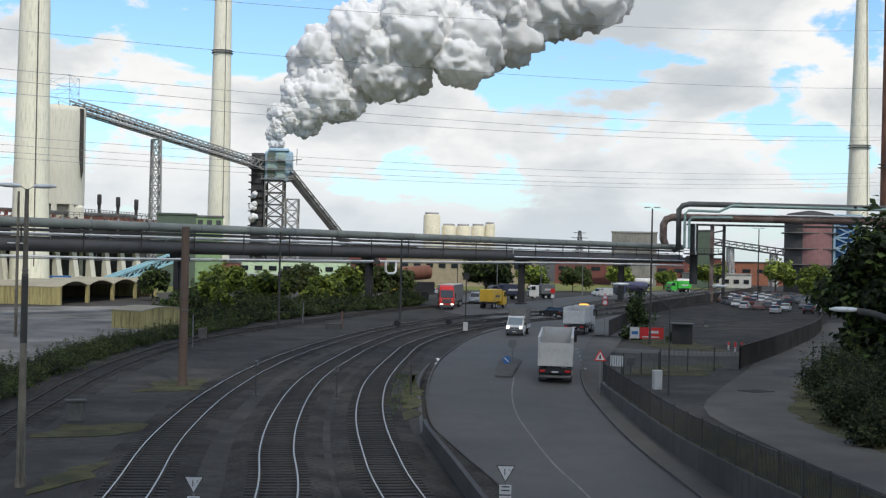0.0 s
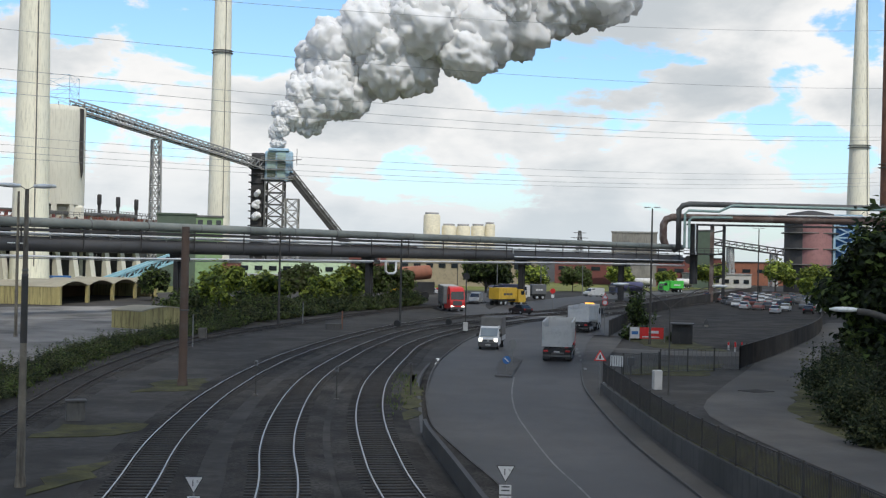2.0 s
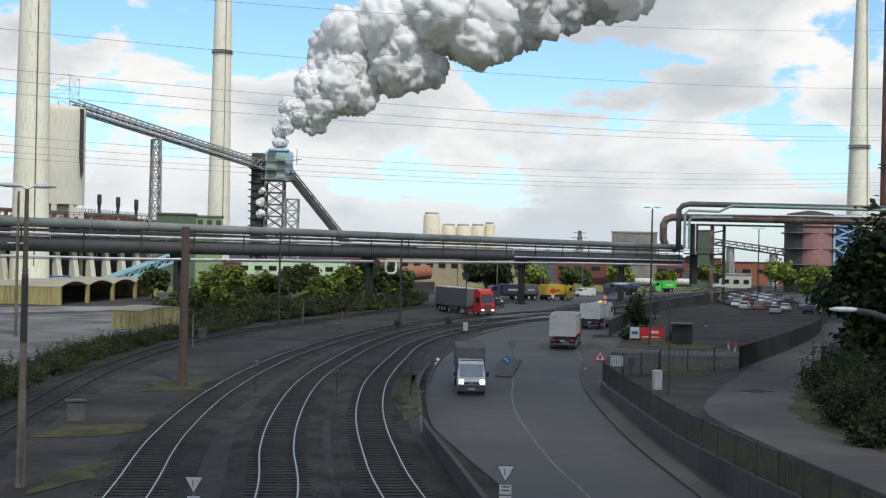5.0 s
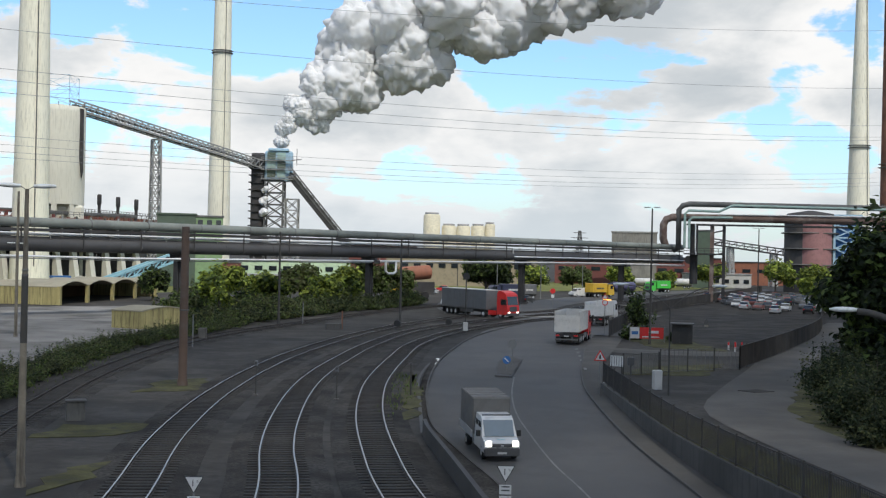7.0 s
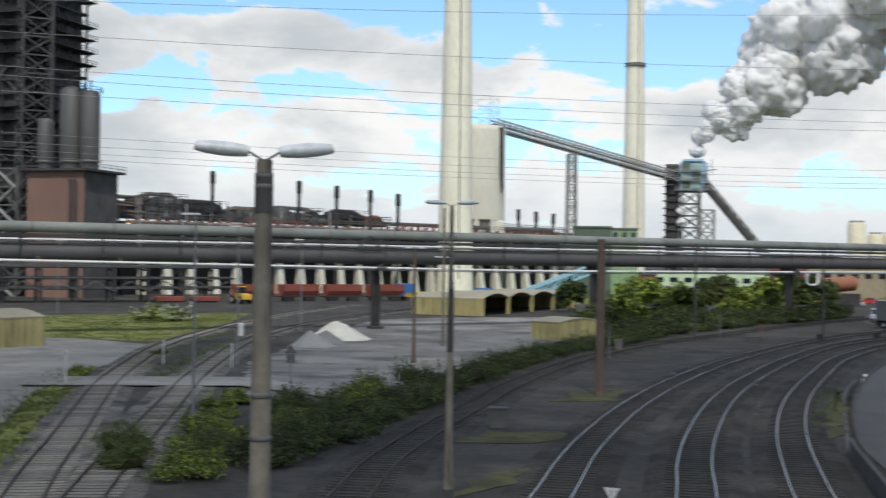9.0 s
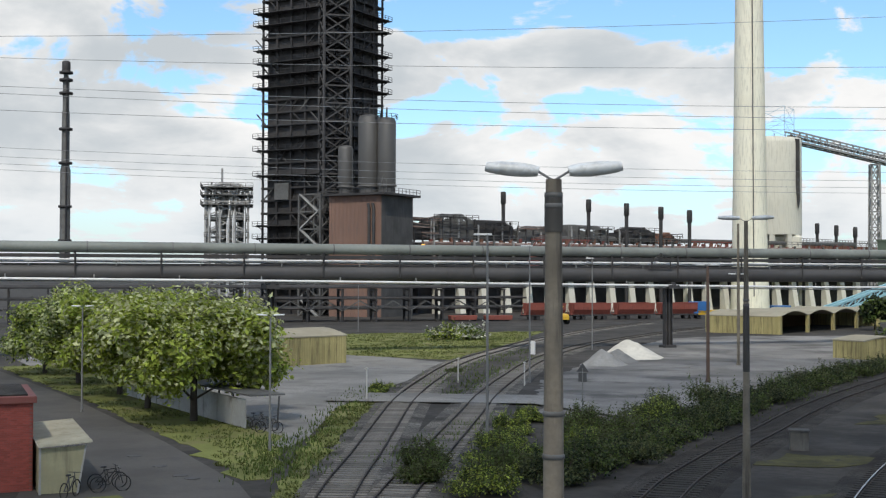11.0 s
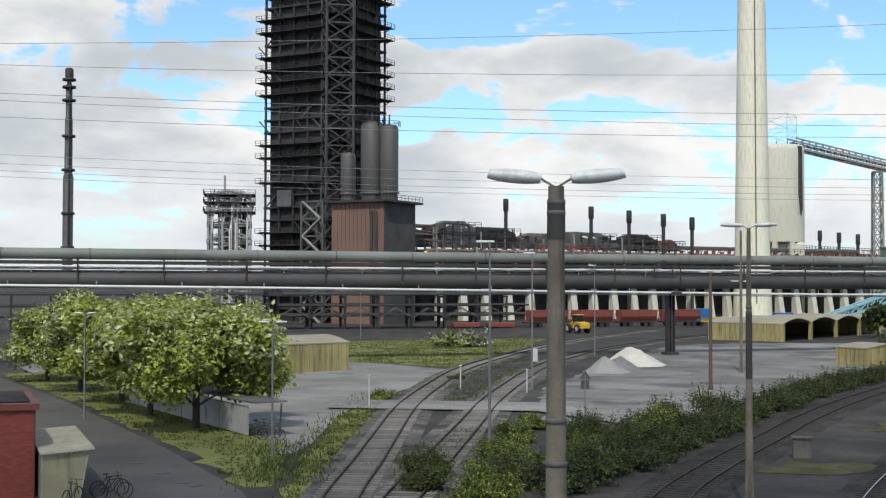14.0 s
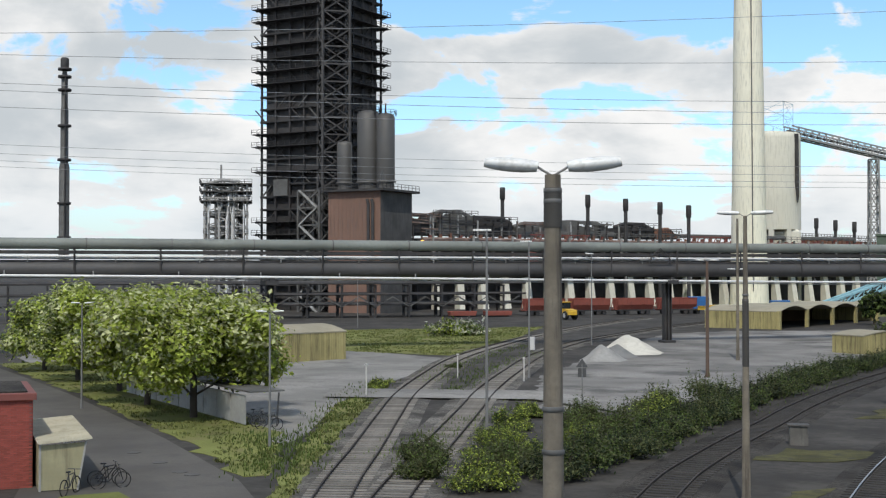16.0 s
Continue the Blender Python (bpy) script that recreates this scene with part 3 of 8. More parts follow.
def uneven(ring, seed):
    """The outline broken up into an irregular edge."""
    rnd = random.Random(seed)
    out = []
    for i, (x, y) in enumerate(ring):
        nx, ny = ring[(i + 1) % len(ring)]
        n = max(1, int(math.hypot(nx - x, ny - y) / 1.2))
        for k in range(n):
            u = k / n
            w = 0.0 if k == 0 else min(0.45, 0.12 * math.hypot(nx - x, ny - y))
            out.append((x + (nx - x) * u + rnd.uniform(-w, w), y + (ny - y) * u + rnd.uniform(-w, w)))
    return out


for i, (nm, m, lab, ring, z) in enumerate(AREAS):
    solo(nm, Build().plate(uneven(ring, i) if m in ("grass", "moss", "yard_stone") else ring, z), m, lab, "grass" if m in ("grass", "moss") else "paving", kind="structure")

# retaining walls of the dip
def wall_along(name, pts, z0, z1, t, material, label):
    p = smooth_path(pts, 2.0)
    b = Build()
    d, r = normals2(p)
    vs = []
    for q, rr in zip(p, r):
        lo = road_z(q[1]) - 0.2 if z0 is None else z0
        hi = wall_top(q[1]) if z1 is None else z1
        for o, z in ((-t / 2, lo), (-t / 2, hi), (t / 2, hi), (t / 2, lo)):
            vs.append((q[0] + rr[0] * o, q[1] + rr[1] * o, z))
    n = len(p)
    fs = [(i * 4 + k, i * 4 + k + 1, (i + 1) * 4 + k + 1, (i + 1) * 4 + k) for i in range(n - 1) for k in range(3)]
    b.add(vs, fs + [(0, 1, 2, 3), (4 * n - 1, 4 * n - 2, 4 * n - 3, 4 * n - 4)])
    return solo(name, b, material, label, "wall", kind="structure")


wall_along("wall_parapet", [(1.9, 20), (1.85, 41), (1.6, 43.5), (0.6, 52), (-0.5, 60.8), (-0.75, 64)], None, 0.80, 0.20, "steel_dark", "dark stained concrete parapet beside the road dip")
wall_along("wall_verge", [(-0.85, 64.5), (-1.25, 78), (-1.6, 92), (-1.1, 104), (-0.4, 111)], None, 0.03, 0.2, "dark_wall", "low dark edging beside the road dip")
wall_along("wall_retaining", WALL_LINE, None, None, 0.36, "dark_wall", "dark concrete retaining wall under the railing")
_w = smooth_path(WALL_LINE, 2.0)
_b = Build()
for _p, _q in zip(_w[:-1], _w[1:]):
    _b.add([(_p[0], _p[1], wall_top(_p[1]) - 0.02), (edge(RIGHT_EDGE, _p[1]) + 0.15, _p[1], 0.02), (edge(RIGHT_EDGE, _q[1]) + 0.15, _q[1], 0.02), (_q[0], _q[1], wall_top(_q[1]) - 0.02)], [(0, 1, 2, 3)])
solo("bank", _b, "moss", "low mossy bank behind the railing", "bank", kind="structure")


# ---------- railway ----------
def track(name, pts, label, sleeper, bed, top, near, lift=0.0):
    p = smooth_path(pts, 1.2)
    t = thing(name, 0, 0, 0, 0, label, "railway track")
    part("ballast_bed", ribbon(p, [-2.1, -1.45, 1.45, 2.1], [0.005 + lift, 0.055 + lift, 0.055 + lift, 0.005 + lift]), bed, t)
    for o in (-0.7525, 0.7525):
        part("rail", ribbon(p, [o - 0.07, o - 0.012, o - 0.036, o - 0.036, o + 0.036, o + 0.036, o + 0.012, o + 0.07], [0.075 + lift, 0.10 + lift, 0.17 + lift, 0.215 + lift, 0.215 + lift, 0.17 + lift, 0.10 + lift, 0.075 + lift]), "rail", t)
        part("running_surface", ribbon(p, [o - 0.033, o + 0.033], [0.219 + lift, 0.219 + lift]), top, t, "bright worn rail head" if top == "rail_top" else "")
    q = smooth_path(pts, 0.63)
    d, _ = normals2(q)
    proto = Build().box(0, 0, 0, 2.5, 0.26, 0.05, bev=0.02).mesh("sleeper", sleeper)
    rest = Build()
    count = 0
    for a, dd in zip(q, d):
        ang = math.degrees(math.atan2(dd[1], dd[0])) - 90
        if near[0] < a[1] < near[1] and count < 150:
            s = new("sleeper", proto)
            s.parent = t
            s.matrix_basis = pose(a[0], a[1], 0.045 + lift, 0, 0, ang + random.uniform(-0.8, 0.8))
            count += 1
        else:
            rest.box(a[0], a[1], 0.045 + lift, 2.5, 0.26, 0.05, ang)
    if rest.v:
        tagged(part("far_sleepers", rest, sleeper, t), kind="stuff")
    return t


T1 = [(-9.6, 30), (-11.2, 46.1), (-12.4, 55.8), (-13.1, 63.3), (-13.75, 74.2), (-13.95, 83.6), (-13.8, 95.5), (-12.9, 112.1), (-10.2, 135.2), (-6.0, 158.3), (-0.9, 177.1), (4.2, 190), (11.5, 204), (22.5, 226.5), (48.5, 297.0), (86.6, 400.3)]
T2 = [(-4.6, 30), (-5.9, 46.7), (-7.3, 57.3), (-8.2, 67.1), (-8.9, 80.2), (-9.0, 92.2), (-8.4, 106.1), (-6.9, 125.9), (-3.2, 151.0), (3.9, 173.1), (9.8, 186.6), (20.8, 210.5), (35, 243), (62, 308), (96, 400)]
T3 = [(1.6, 30), (-1.4, 47.2), (-2.6, 56.4), (-3.7, 67.8), (-4.3, 79.5), (-4.4, 91.9), (-3.7, 110.2), (-2.6, 127.2), (0.8, 146.8), (5.6, 163.1), (12.0, 179.0), (23.0, 200.2), (40, 236), (70, 306), (104, 400)]
T4 = [(-13.5, 25), (-17.6, 41), (-20.0, 51.1), (-20.9, 56.3), (-22.1, 65.9), (-23.0, 75), (-24.0, 84.0), (-24.9, 98.7), (-25.0, 118), (-23.3, 137.5), (-18.6, 159.8), (-13.5, 184.0), (-6.2, 211.2), (8, 252)]
TA = [(-24, 30.5), (-31.8, 43.5), (-37.1, 53.0), (-44.9, 66.7), (-50.8, 77.3), (-58.1, 91.9), (-68.6, 115.1), (-77.4, 141.1), (-83.8, 162.9), (-91.8, 197.3), (-97.5, 235.7)]
TB = [(-22.5, 30.5), (-29.6, 44.9), (-34.9, 56.4), (-41.4, 70.5), (-47.9, 84.5), (-55.0, 101.4), (-63.1, 122.1), (-70.3, 146.0), (-73.8, 164.1), (-78.3, 201.5), (-80, 236)]
track("railway_track", T1, "curved railway track with bright rails in dark ballast", "sleeper_dark", "ballast", "rail_top", (40, 110))
track("railway_track", T2, "curved railway track with bright rails in dark ballast", "sleeper_dark", "ballast", "rail_top", (40, 110), 0.008)
track("railway_track", T3, "curved railway track with bright rails beside the road", "sleeper_dark", "ballast", "rail_top", (40, 110), 0.016)
track("railway_track", T4, "rusty railway siding with dark rails beside the hedge", "sleeper_dark", "ballast", "rail", (45, 110))
track("railway_track", TA, "railway siding with dull rails and concrete sleepers", "sleeper", "ballast_light", "rail", (38, 110))
track("railway_track", TB, "railway siding with dull rails in pale ballast", "sleeper", "ballast_light", "rail", (38, 110), 0.008)


# ---------- pipe bridge ----------
U = Vector((0.6432, 0.7657, 0.0))          # along the bridge
B0 = Vector((-114.0, 92.6, 0.0))
NRM = Vector((0.7657, -0.6432, 0.0))       # towards the near side


def on_bridge(s, off=0.0, z=0.0):
    p = B0 + U * s + NRM * off
    return (p.x, p.y, z)


def pipe_bridge():
    t = thing("pipe_bridge", 0, 0, 0, 0, "long raised bridge of dark gas mains and pale pipes", "pipe bridge")
    s0, s1 = -60.0, 261.5
    SS = np.linspace(s0, s1, 60)
    part("upper_duct", Build().tube([on_bridge(s, 0.9, 12.25) for s in SS], 0.62, 16), "pipe_green", t, "grey-green round duct")
    part("upper_duct", Build().tube([on_bridge(s, -0.9, 12.3) for s in SS], 0.55, 12), "pipe_green", t)
    part("gas_main", Build().tube([on_bridge(s, 0.55, 9.42) for s in SS], 0.93, 20), "pipe_dark", t, "thick dark gas main")
    part("gas_main", Build().tube([on_bridge(s, -1.5, 9.6) for s in SS], 0.7, 14), "pipe_dark", t)
    part("steam_pipe", Build().tube([on_bridge(s, 1.25, 10.86) for s in SS[:48]], 0.125, 8), "pipe_white", t, "pale galvanised pipe")
    part("steam_pipe", Build().tube([on_bridge(float(SS[47]), 1.25, 10.86), on_bridge(float(SS[47]) + 0.3, 1.27, 10.7), on_bridge(float(SS[47]) + 0.3, 1.27, 9.35), on_bridge(float(SS[47]) + 0.8, 1.55, 9.2), on_bridge(s1, 1.55, 9.2)], 0.125, 8), "pipe_white", t)
    part("steam_pipe", Build().tube([on_bridge(s, -0.2, 10.65) for s in SS], 0.10, 8), "pipe_white", t)
    zs = np.interp(SS, [-60, 0, 32, 70, 107, 145, 222, 262], [9.0, 8.75, 8.5, 8.1, 7.75, 7.9, 8.25, 8.1])
    part("lower_pipe", Build().tube([on_bridge(s, 1.55, z) for s, z in zip(SS, zs)], 0.15, 8), "pipe_white", t, "pale galvanised pipe under the main")
    part("cable_tray", Build().tube([on_bridge(s, 1.2, z - 0.28) for s, z in zip(SS, zs)], 0.07, 6), "steel_pale", t)
    for off in (1.0, -1.6):
        b = Build()
        for z, h in ((11.32, 0.36), (10.4, 0.12)):
            b.bar(on_bridge(s0, off, z), on_bridge(s1, off, z), 0.22, h)
        part("girder", b, "steel_dark", t)
    for i, s in enumerate(np.arange(s0 + 3, s1, 9.3)):
        b = Build().bar(on_bridge(s, 1.50, 11.75), on_bridge(s, 1.50, 8.95), 0.16)
        b.bar(on_bridge(s, 1.50, 11.7), on_bridge(s, -1.8, 11.7), 0.14)
        b.bar(on_bridge(s, 1.50, 9.0), on_bridge(s, 0.9, 8.75), 0.12)
        part("hanger", b, "steel_dark", t)
        c = Build().bar(on_bridge(s + 4.4, 1.3, 10.95), on_bridge(s + 4.4, 1.3, 10.2), 0.09)
        c.box(*on_bridge(s + 4.4, 1.28, 10.66), 0.9, 0.22, 0.14, 50)
        part("pipe_shoe", c, "steel_pale", t)
        k = Build().tube([on_bridge(s + 6.0, 0.55, 9.42), on_bridge(s + 6.09, 0.55, 9.42)], 0.965, 20)
        part("weld_ring", k, "pipe_dark", t)
        part("strap", Build().tube([on_bridge(s + 1.2, 0.9, 12.25), on_bridge(s + 1.35, 0.9, 12.25)], 0.655, 16), "steel_mid", t)
        part("tray_stud", Build().bar(on_bridge(s + 2.0, 1.55, float(np.interp(s + 2, SS, zs)) + 0.1), on_bridge(s + 2.0, 1.55, float(np.interp(s + 2, SS, zs)) + 0.55), 0.1), "steel_pale", t)
    for s in (-12.0, 30.0, 81.8, 118.0, 158.0, 201.0, 237.0):
        b = Build()
        x, y, _ = on_bridge(s)
        b.box(x, y, 0, 0.95, 0.22, 7.6, 50)
        b.box(x, y, 0, 0.22, 0.95, 7.6, 50)
        for o in (-0.42, 0.42):
            b.box(*on_bridge(s + o, 0, 0), 0.10, 0.95, 7.6, 50)
        b.box(x, y, 0.0, 1.7, 1.7, 0.35, 50, 0.05)
        b.box(x, y, 7.6, 1.5, 3.6, 0.5, 50)
        b.box(x, y, 8.1, 0.6, 3.2, 0.4, 50)
        part("pillar", b, "steel_dark", t, "dark riveted steel post")
    # expansion joint hoop on the gas main
    b = Build()
    for o in (-1.1, 1.1):
        b.bar(on_bridge(80 + o * 1.2, 1.65, 11.6), on_bridge(80 + o * 1.2, 1.65, 10.2), 0.14)
    b.bar(on_bridge(78.6, 1.65, 11.0), on_bridge(80, 1.65, 12.1), 0.12).bar(on_bridge(81.4, 1.65, 11.0), on_bridge(80, 1.65, 12.1), 0.12)
    b.bar(on_bridge(78.2, 1.65, 10.5), on_bridge(81.8, 1.65, 10.5), 0.16)
    part("bracket", b, "steel_dark", t)
    hoop = [on_bridge(160.3, 1.6, 8.1), on_bridge(160.3, 1.6, 6.3), on_bridge(160.9, 1.6, 5.9), on_bridge(162.3, 1.6, 5.9), on_bridge(162.9, 1.6, 6.3), on_bridge(162.9, 1.6, 8.1)]
    part("pipe_loop", Build().tube(hoop, 0.2, 8), "pipe_white", t, "pale U-shaped pipe loop")


pipe_bridge()


# ---------- chimneys and far works ----------
def chimney(x, y, prof, material, label, rings=()):
    t = thing("chimney", x, y, 0, 0, label, "chimney")
    fine = []
    for (r0, z0), (r1, z1) in zip(prof[:-1], prof[1:]):
        n = max(1, int((z1 - z0) / 6))
        fine += [(r0 + (r1 - r0) * i / n, z0 + (z1 - z0) * i / n) for i in range(n)]
    part("shaft", Build().lathe(fine + [prof[-1]], n=40), material, t)
    for z in rings:
        r = float(np.interp(z, [p[1] for p in prof], [p[0] for p in prof]))
        b = Build().lathe([(r + 0.05, z - 0.6), (r + 0.8, z - 0.5), (r + 0.8, z - 0.3), (r + 0.05, z - 0.3)], n=32)
        b.lathe([(r + 0.75, z + 0.6), (r + 0.8, z + 0.7), (r + 0.75, z + 0.75)], n=32)
        part("gallery", b, "steel_mid", t, "steel ring gallery")
    b = Build()
    a = radians(-60)
    for z in np.arange(4, prof[-1][1] - 2, 3.0):
        r = float(np.interp(z, [p[1] for p in prof], [p[0] for p in prof]))
        b.bar(((r + 0.2) * math.cos(a), (r + 0.2) * math.sin(a), z), ((r + 0.2) * math.cos(a), (r + 0.2) * math.sin(a), z + 3.0), 0.25)
    part("ladder", b, "steel_mid", t)
    return t


chimney(-111.7, 343.3, [(5.35, 0), (4.8, 17), (3.75, 88), (3.3, 120)], "chimney", "tall pale concrete chimney with horizontal pour lines")
chimney(-100.9, 569.1, [(5.3, 0), (5.0, 20), (3.75, 122), (3.3, 165)], "chimney", "tall cream chimney with a ring gallery", (98.2,))
chimney(185.8, 570.5, [(5.4, 0), (4.9, 39), (2.55, 128), (2.2, 150)], "chimney", "tall cream chimney behind the trees", (62.0,))
chimney(138.6, 396.5, [(2.7, 0), (2.6, 32), (2.3, 92), (2.2, 110)], "rust", "tall brown steel chimney behind the trees", (40.0,))


def lattice_mast(b, x, y, z0, z1, w0, w1, bays, bar=0.25, rz=0.0):
    """Four legs with cross bracing."""
    c, s = math.cos(radians(rz)), math.sin(radians(rz))

    def corner(i, u):
        w = (w0 + (w1 - w0) * u) / 2
        a, d = ((-w, -w), (w, -w), (w, w), (-w, w))[i % 4]
        return (x + c * a - s * d, y + s * a + c * d, z0 + (z1 - z0) * u)
    for i in range(4):
        b.bar(corner(i, 0), corner(i, 1), bar * 1.4)
        for k in range(bays):
            u0, u1 = k / bays, (k + 1) / bays
            b.bar(corner(i, u0), corner(i + 1, u1), bar * 0.8)
            b.bar(corner(i + 1, u0), corner(i, u1), bar * 0.8)
            b.bar(corner(i, u1), corner(i + 1, u1), bar)
    return b


def railing(b, p, q, h=1.1, step=2.0, w=0.08):
    p, q = Vector(p), Vector(q)
    n = max(1, int((q - p).length / step))
    for z in (h, h * 0.5):
        b.bar(p + Vector((0, 0, z)), q + Vector((0, 0, z)), w)
    for i in range(n + 1):
        a = p.lerp(q, i / n)
        b.bar(a, a + Vector((0, 0, h)), w)
    return b


def cooling_tower():
    """The tall sooty steel tower with its many galleries."""
    x0, y0, a = -189.6, 251.6, 10.5
    t = thing("steel_tower", x0, y0, 0, 2.0, "tall sooty steel tower ringed by many narrow galleries", "tower")
    top = 99.0
    part("core", Build().box(0, 0, 0, 2 * a - 1.6, 2 * a - 1.6, top), "steel_dark", t, "dark sheeted core")
    levels = np.arange(3.0, top, 3.05)
    wide = {5, 6, 10, 12, 13, 17, 18, 19, 20, 22, 23, 25, 26, 28, 29, 30, 31}
    rnd = random.Random(4)
    for i, z in enumerate(levels):
        e = a + (1.8 if i in wide else 0.35)
        b = Build()
        for p, q in (((-e, -a), (e, -a)), ((a, -e), (a, e)), ((-e, a), (e, a)), ((-a, -e), (-a, e))):
            b.bar((*p, z), (*q, z), 0.5, 0.5)
        b.box(0, 0, z - 0.1, 2 * e, 2 * e, 0.16)
        if i in wide:
            for p, q in (((-e, -e), (e, -e)), ((e, -e), (e, e))):
                railing(b, (*p, z), (*q, z), 1.1, 1.6, 0.09)
            for u in np.linspace(-a, a, 8):
                b.bar((u, -a, z - 1.1), (u, -e, z - 0.1), 0.16)
                b.bar((a, u, z - 1.1), (e, u, z - 0.1), 0.16)
        part("gallery", b, "steel_dark", t)
        if i % 3 != 1:
            for k in range(3):
                u = rnd.uniform(-a, a - 4)
                part("brace", Build().bar((u, -a - 0.1, z), (u + rnd.choice((-3, 3)), -a - 0.1, z + 3.0), 0.26), "steel_mid" if (i + k) % 5 == 0 else "steel_dark", t)
                part("brace", Build().bar((a + 0.1, u, z), (a + 0.1, u + 3, z + 3.0), 0.26), "steel_dark", t)
    for u in np.linspace(-a, a, 6):
        part("column", Build().box(u, -a, 0, 0.42, 0.42, top), "steel_dark", t)
        part("column", Build().box(a, u, 0, 0.42, 0.42, top), "steel_dark", t)
    # stair tower at the near corner
    b = Build()
    lattice_mast(b, a + 0.6, -a - 0.6, 0, top, 6.4, 6.4, 24, 0.34, 45)
    part("stair_frame", b, "steel_sooty", t, "grey lattice stair tower")
    for k in range(24):
        z = 4.1 * k
        s = 1 if k % 2 else -1
        part("stair_flight", Build().bar((a + 0.6 - 2.2 * s, -a - 2.0 - 2.2 * s * 0.3, z), (a + 0.6 + 2.2 * s, -a - 2.0 + 2.2 * s * 0.3, z + 4.1), 0.9, 0.25), "steel_dark", t)
    part("sheet_panel", Build().box(-4.4, -a - 0.5, 27.6, 4.2, 0.3, 4.0), "steel_mid", t, "grey sheet panel")


cooling_tower()


def filter_house():
    t = thing("filter_house", -165.8, 238.1, 0, 2.0, "brown sheeted block house with a roof gallery", "plant building")
    part("wall_block", Build().box(-1.5, 2.5, 0, 14, 13.6, 27.4), "brown_clad", t)
    for k in range(13):
        part("cladding_rib", Build().box(-8.0 + 1.08 * k, -4.33, 0, 0.12, 0.1, 27.2), "brown_clad", t)
    # thin panel makes the right face darker than the brown block
    part("side_cladding", Build().box(5.58, 2.5, 0, 0.14, 13.4, 27.3), "dark_wall", t, "dark panel over the right side")
    for u in (2.6, 3.8):
        part("downpipe", Build().tube([(u, -4.75, 0), (u, -4.75, 24.5), (u - 0.4, -4.6, 25.5)], 0.36, 8), "steel_dark", t)
    b = Build().box(-1.2, 2.5, 27.4, 16.4, 16.0, 0.5)
    for p, q in (((-9.3, -5.4), (6.9, -5.4)), ((6.9, -5.4), (6.9, 10.4))):
        railing(b, (*p, 27.9), (*q, 27.9), 1.2, 1.5, 0.09)
    part("roof_gallery", b, "steel_dark", t)
    b = Build()
    lattice_mast(b, -13.5, -2.0, 0, 28.0, 6.0, 6.0, 7, 0.3)
    part("stair_frame", b, "steel_mid", t)
    for k in range(7):
        s = 1 if k % 2 else -1
        part("stair_flight", Build().bar((-13.5 - 2.5 * s, -5.2, 4 * k), (-13.5 + 2.5 * s, -5.2, 4 * k + 4.0), 0.8, 0.3), "steel_pale", t)
    b = Build().bar((5.2, -5, 28), (6.6, -5, 32.0), 0.18).bar((6.6, -4, 28), (6.6, -4, 31), 0.15)
    part("davit", b, "steel_mid", t)
    for x, y, r, z1 in ((-172.8, 237.9, 1.75, 39.4), (-167.0, 239.1, 2.55, 46.3), (-162.3, 239.3, 2.1, 45.4)):
        v = thing("silo", x, y, 27.9, 0, "dark grey steel silo on the block house roof", "silo", "silos on the roof")
        h = z1 - 27.9
        part("shell", Build().lathe([(r * 0.92, 0), (r * 0.92, 1.6), (r, 2.2), (r, h - 1.0), (r * 0.85, h - 0.3), (r * 0.3, h)], n=28), "tank_grey", v)
        part("foot_ring", Build().lathe([(r + 0.25, 1.7), (r + 0.3, 1.9), (r + 0.05, 2.1)], n=24), "tank_grey", v)
        if r > 2:
            b = Build()
            pts = [(math.cos(k) * (r + 0.4), math.sin(k) * (r + 0.4), h - 0.6) for k in np.linspace(0, 2 * math.pi, 13)]
            for p, q in zip(pts[:-1], pts[1:]):
                railing(b, p, q, 1.2, 1.2, 0.08)
            b.bar((0, 0, h), (0, 0, h + 2.2), 0.25)
            part("top_railing", b, "steel_dark", v)


filter_house()


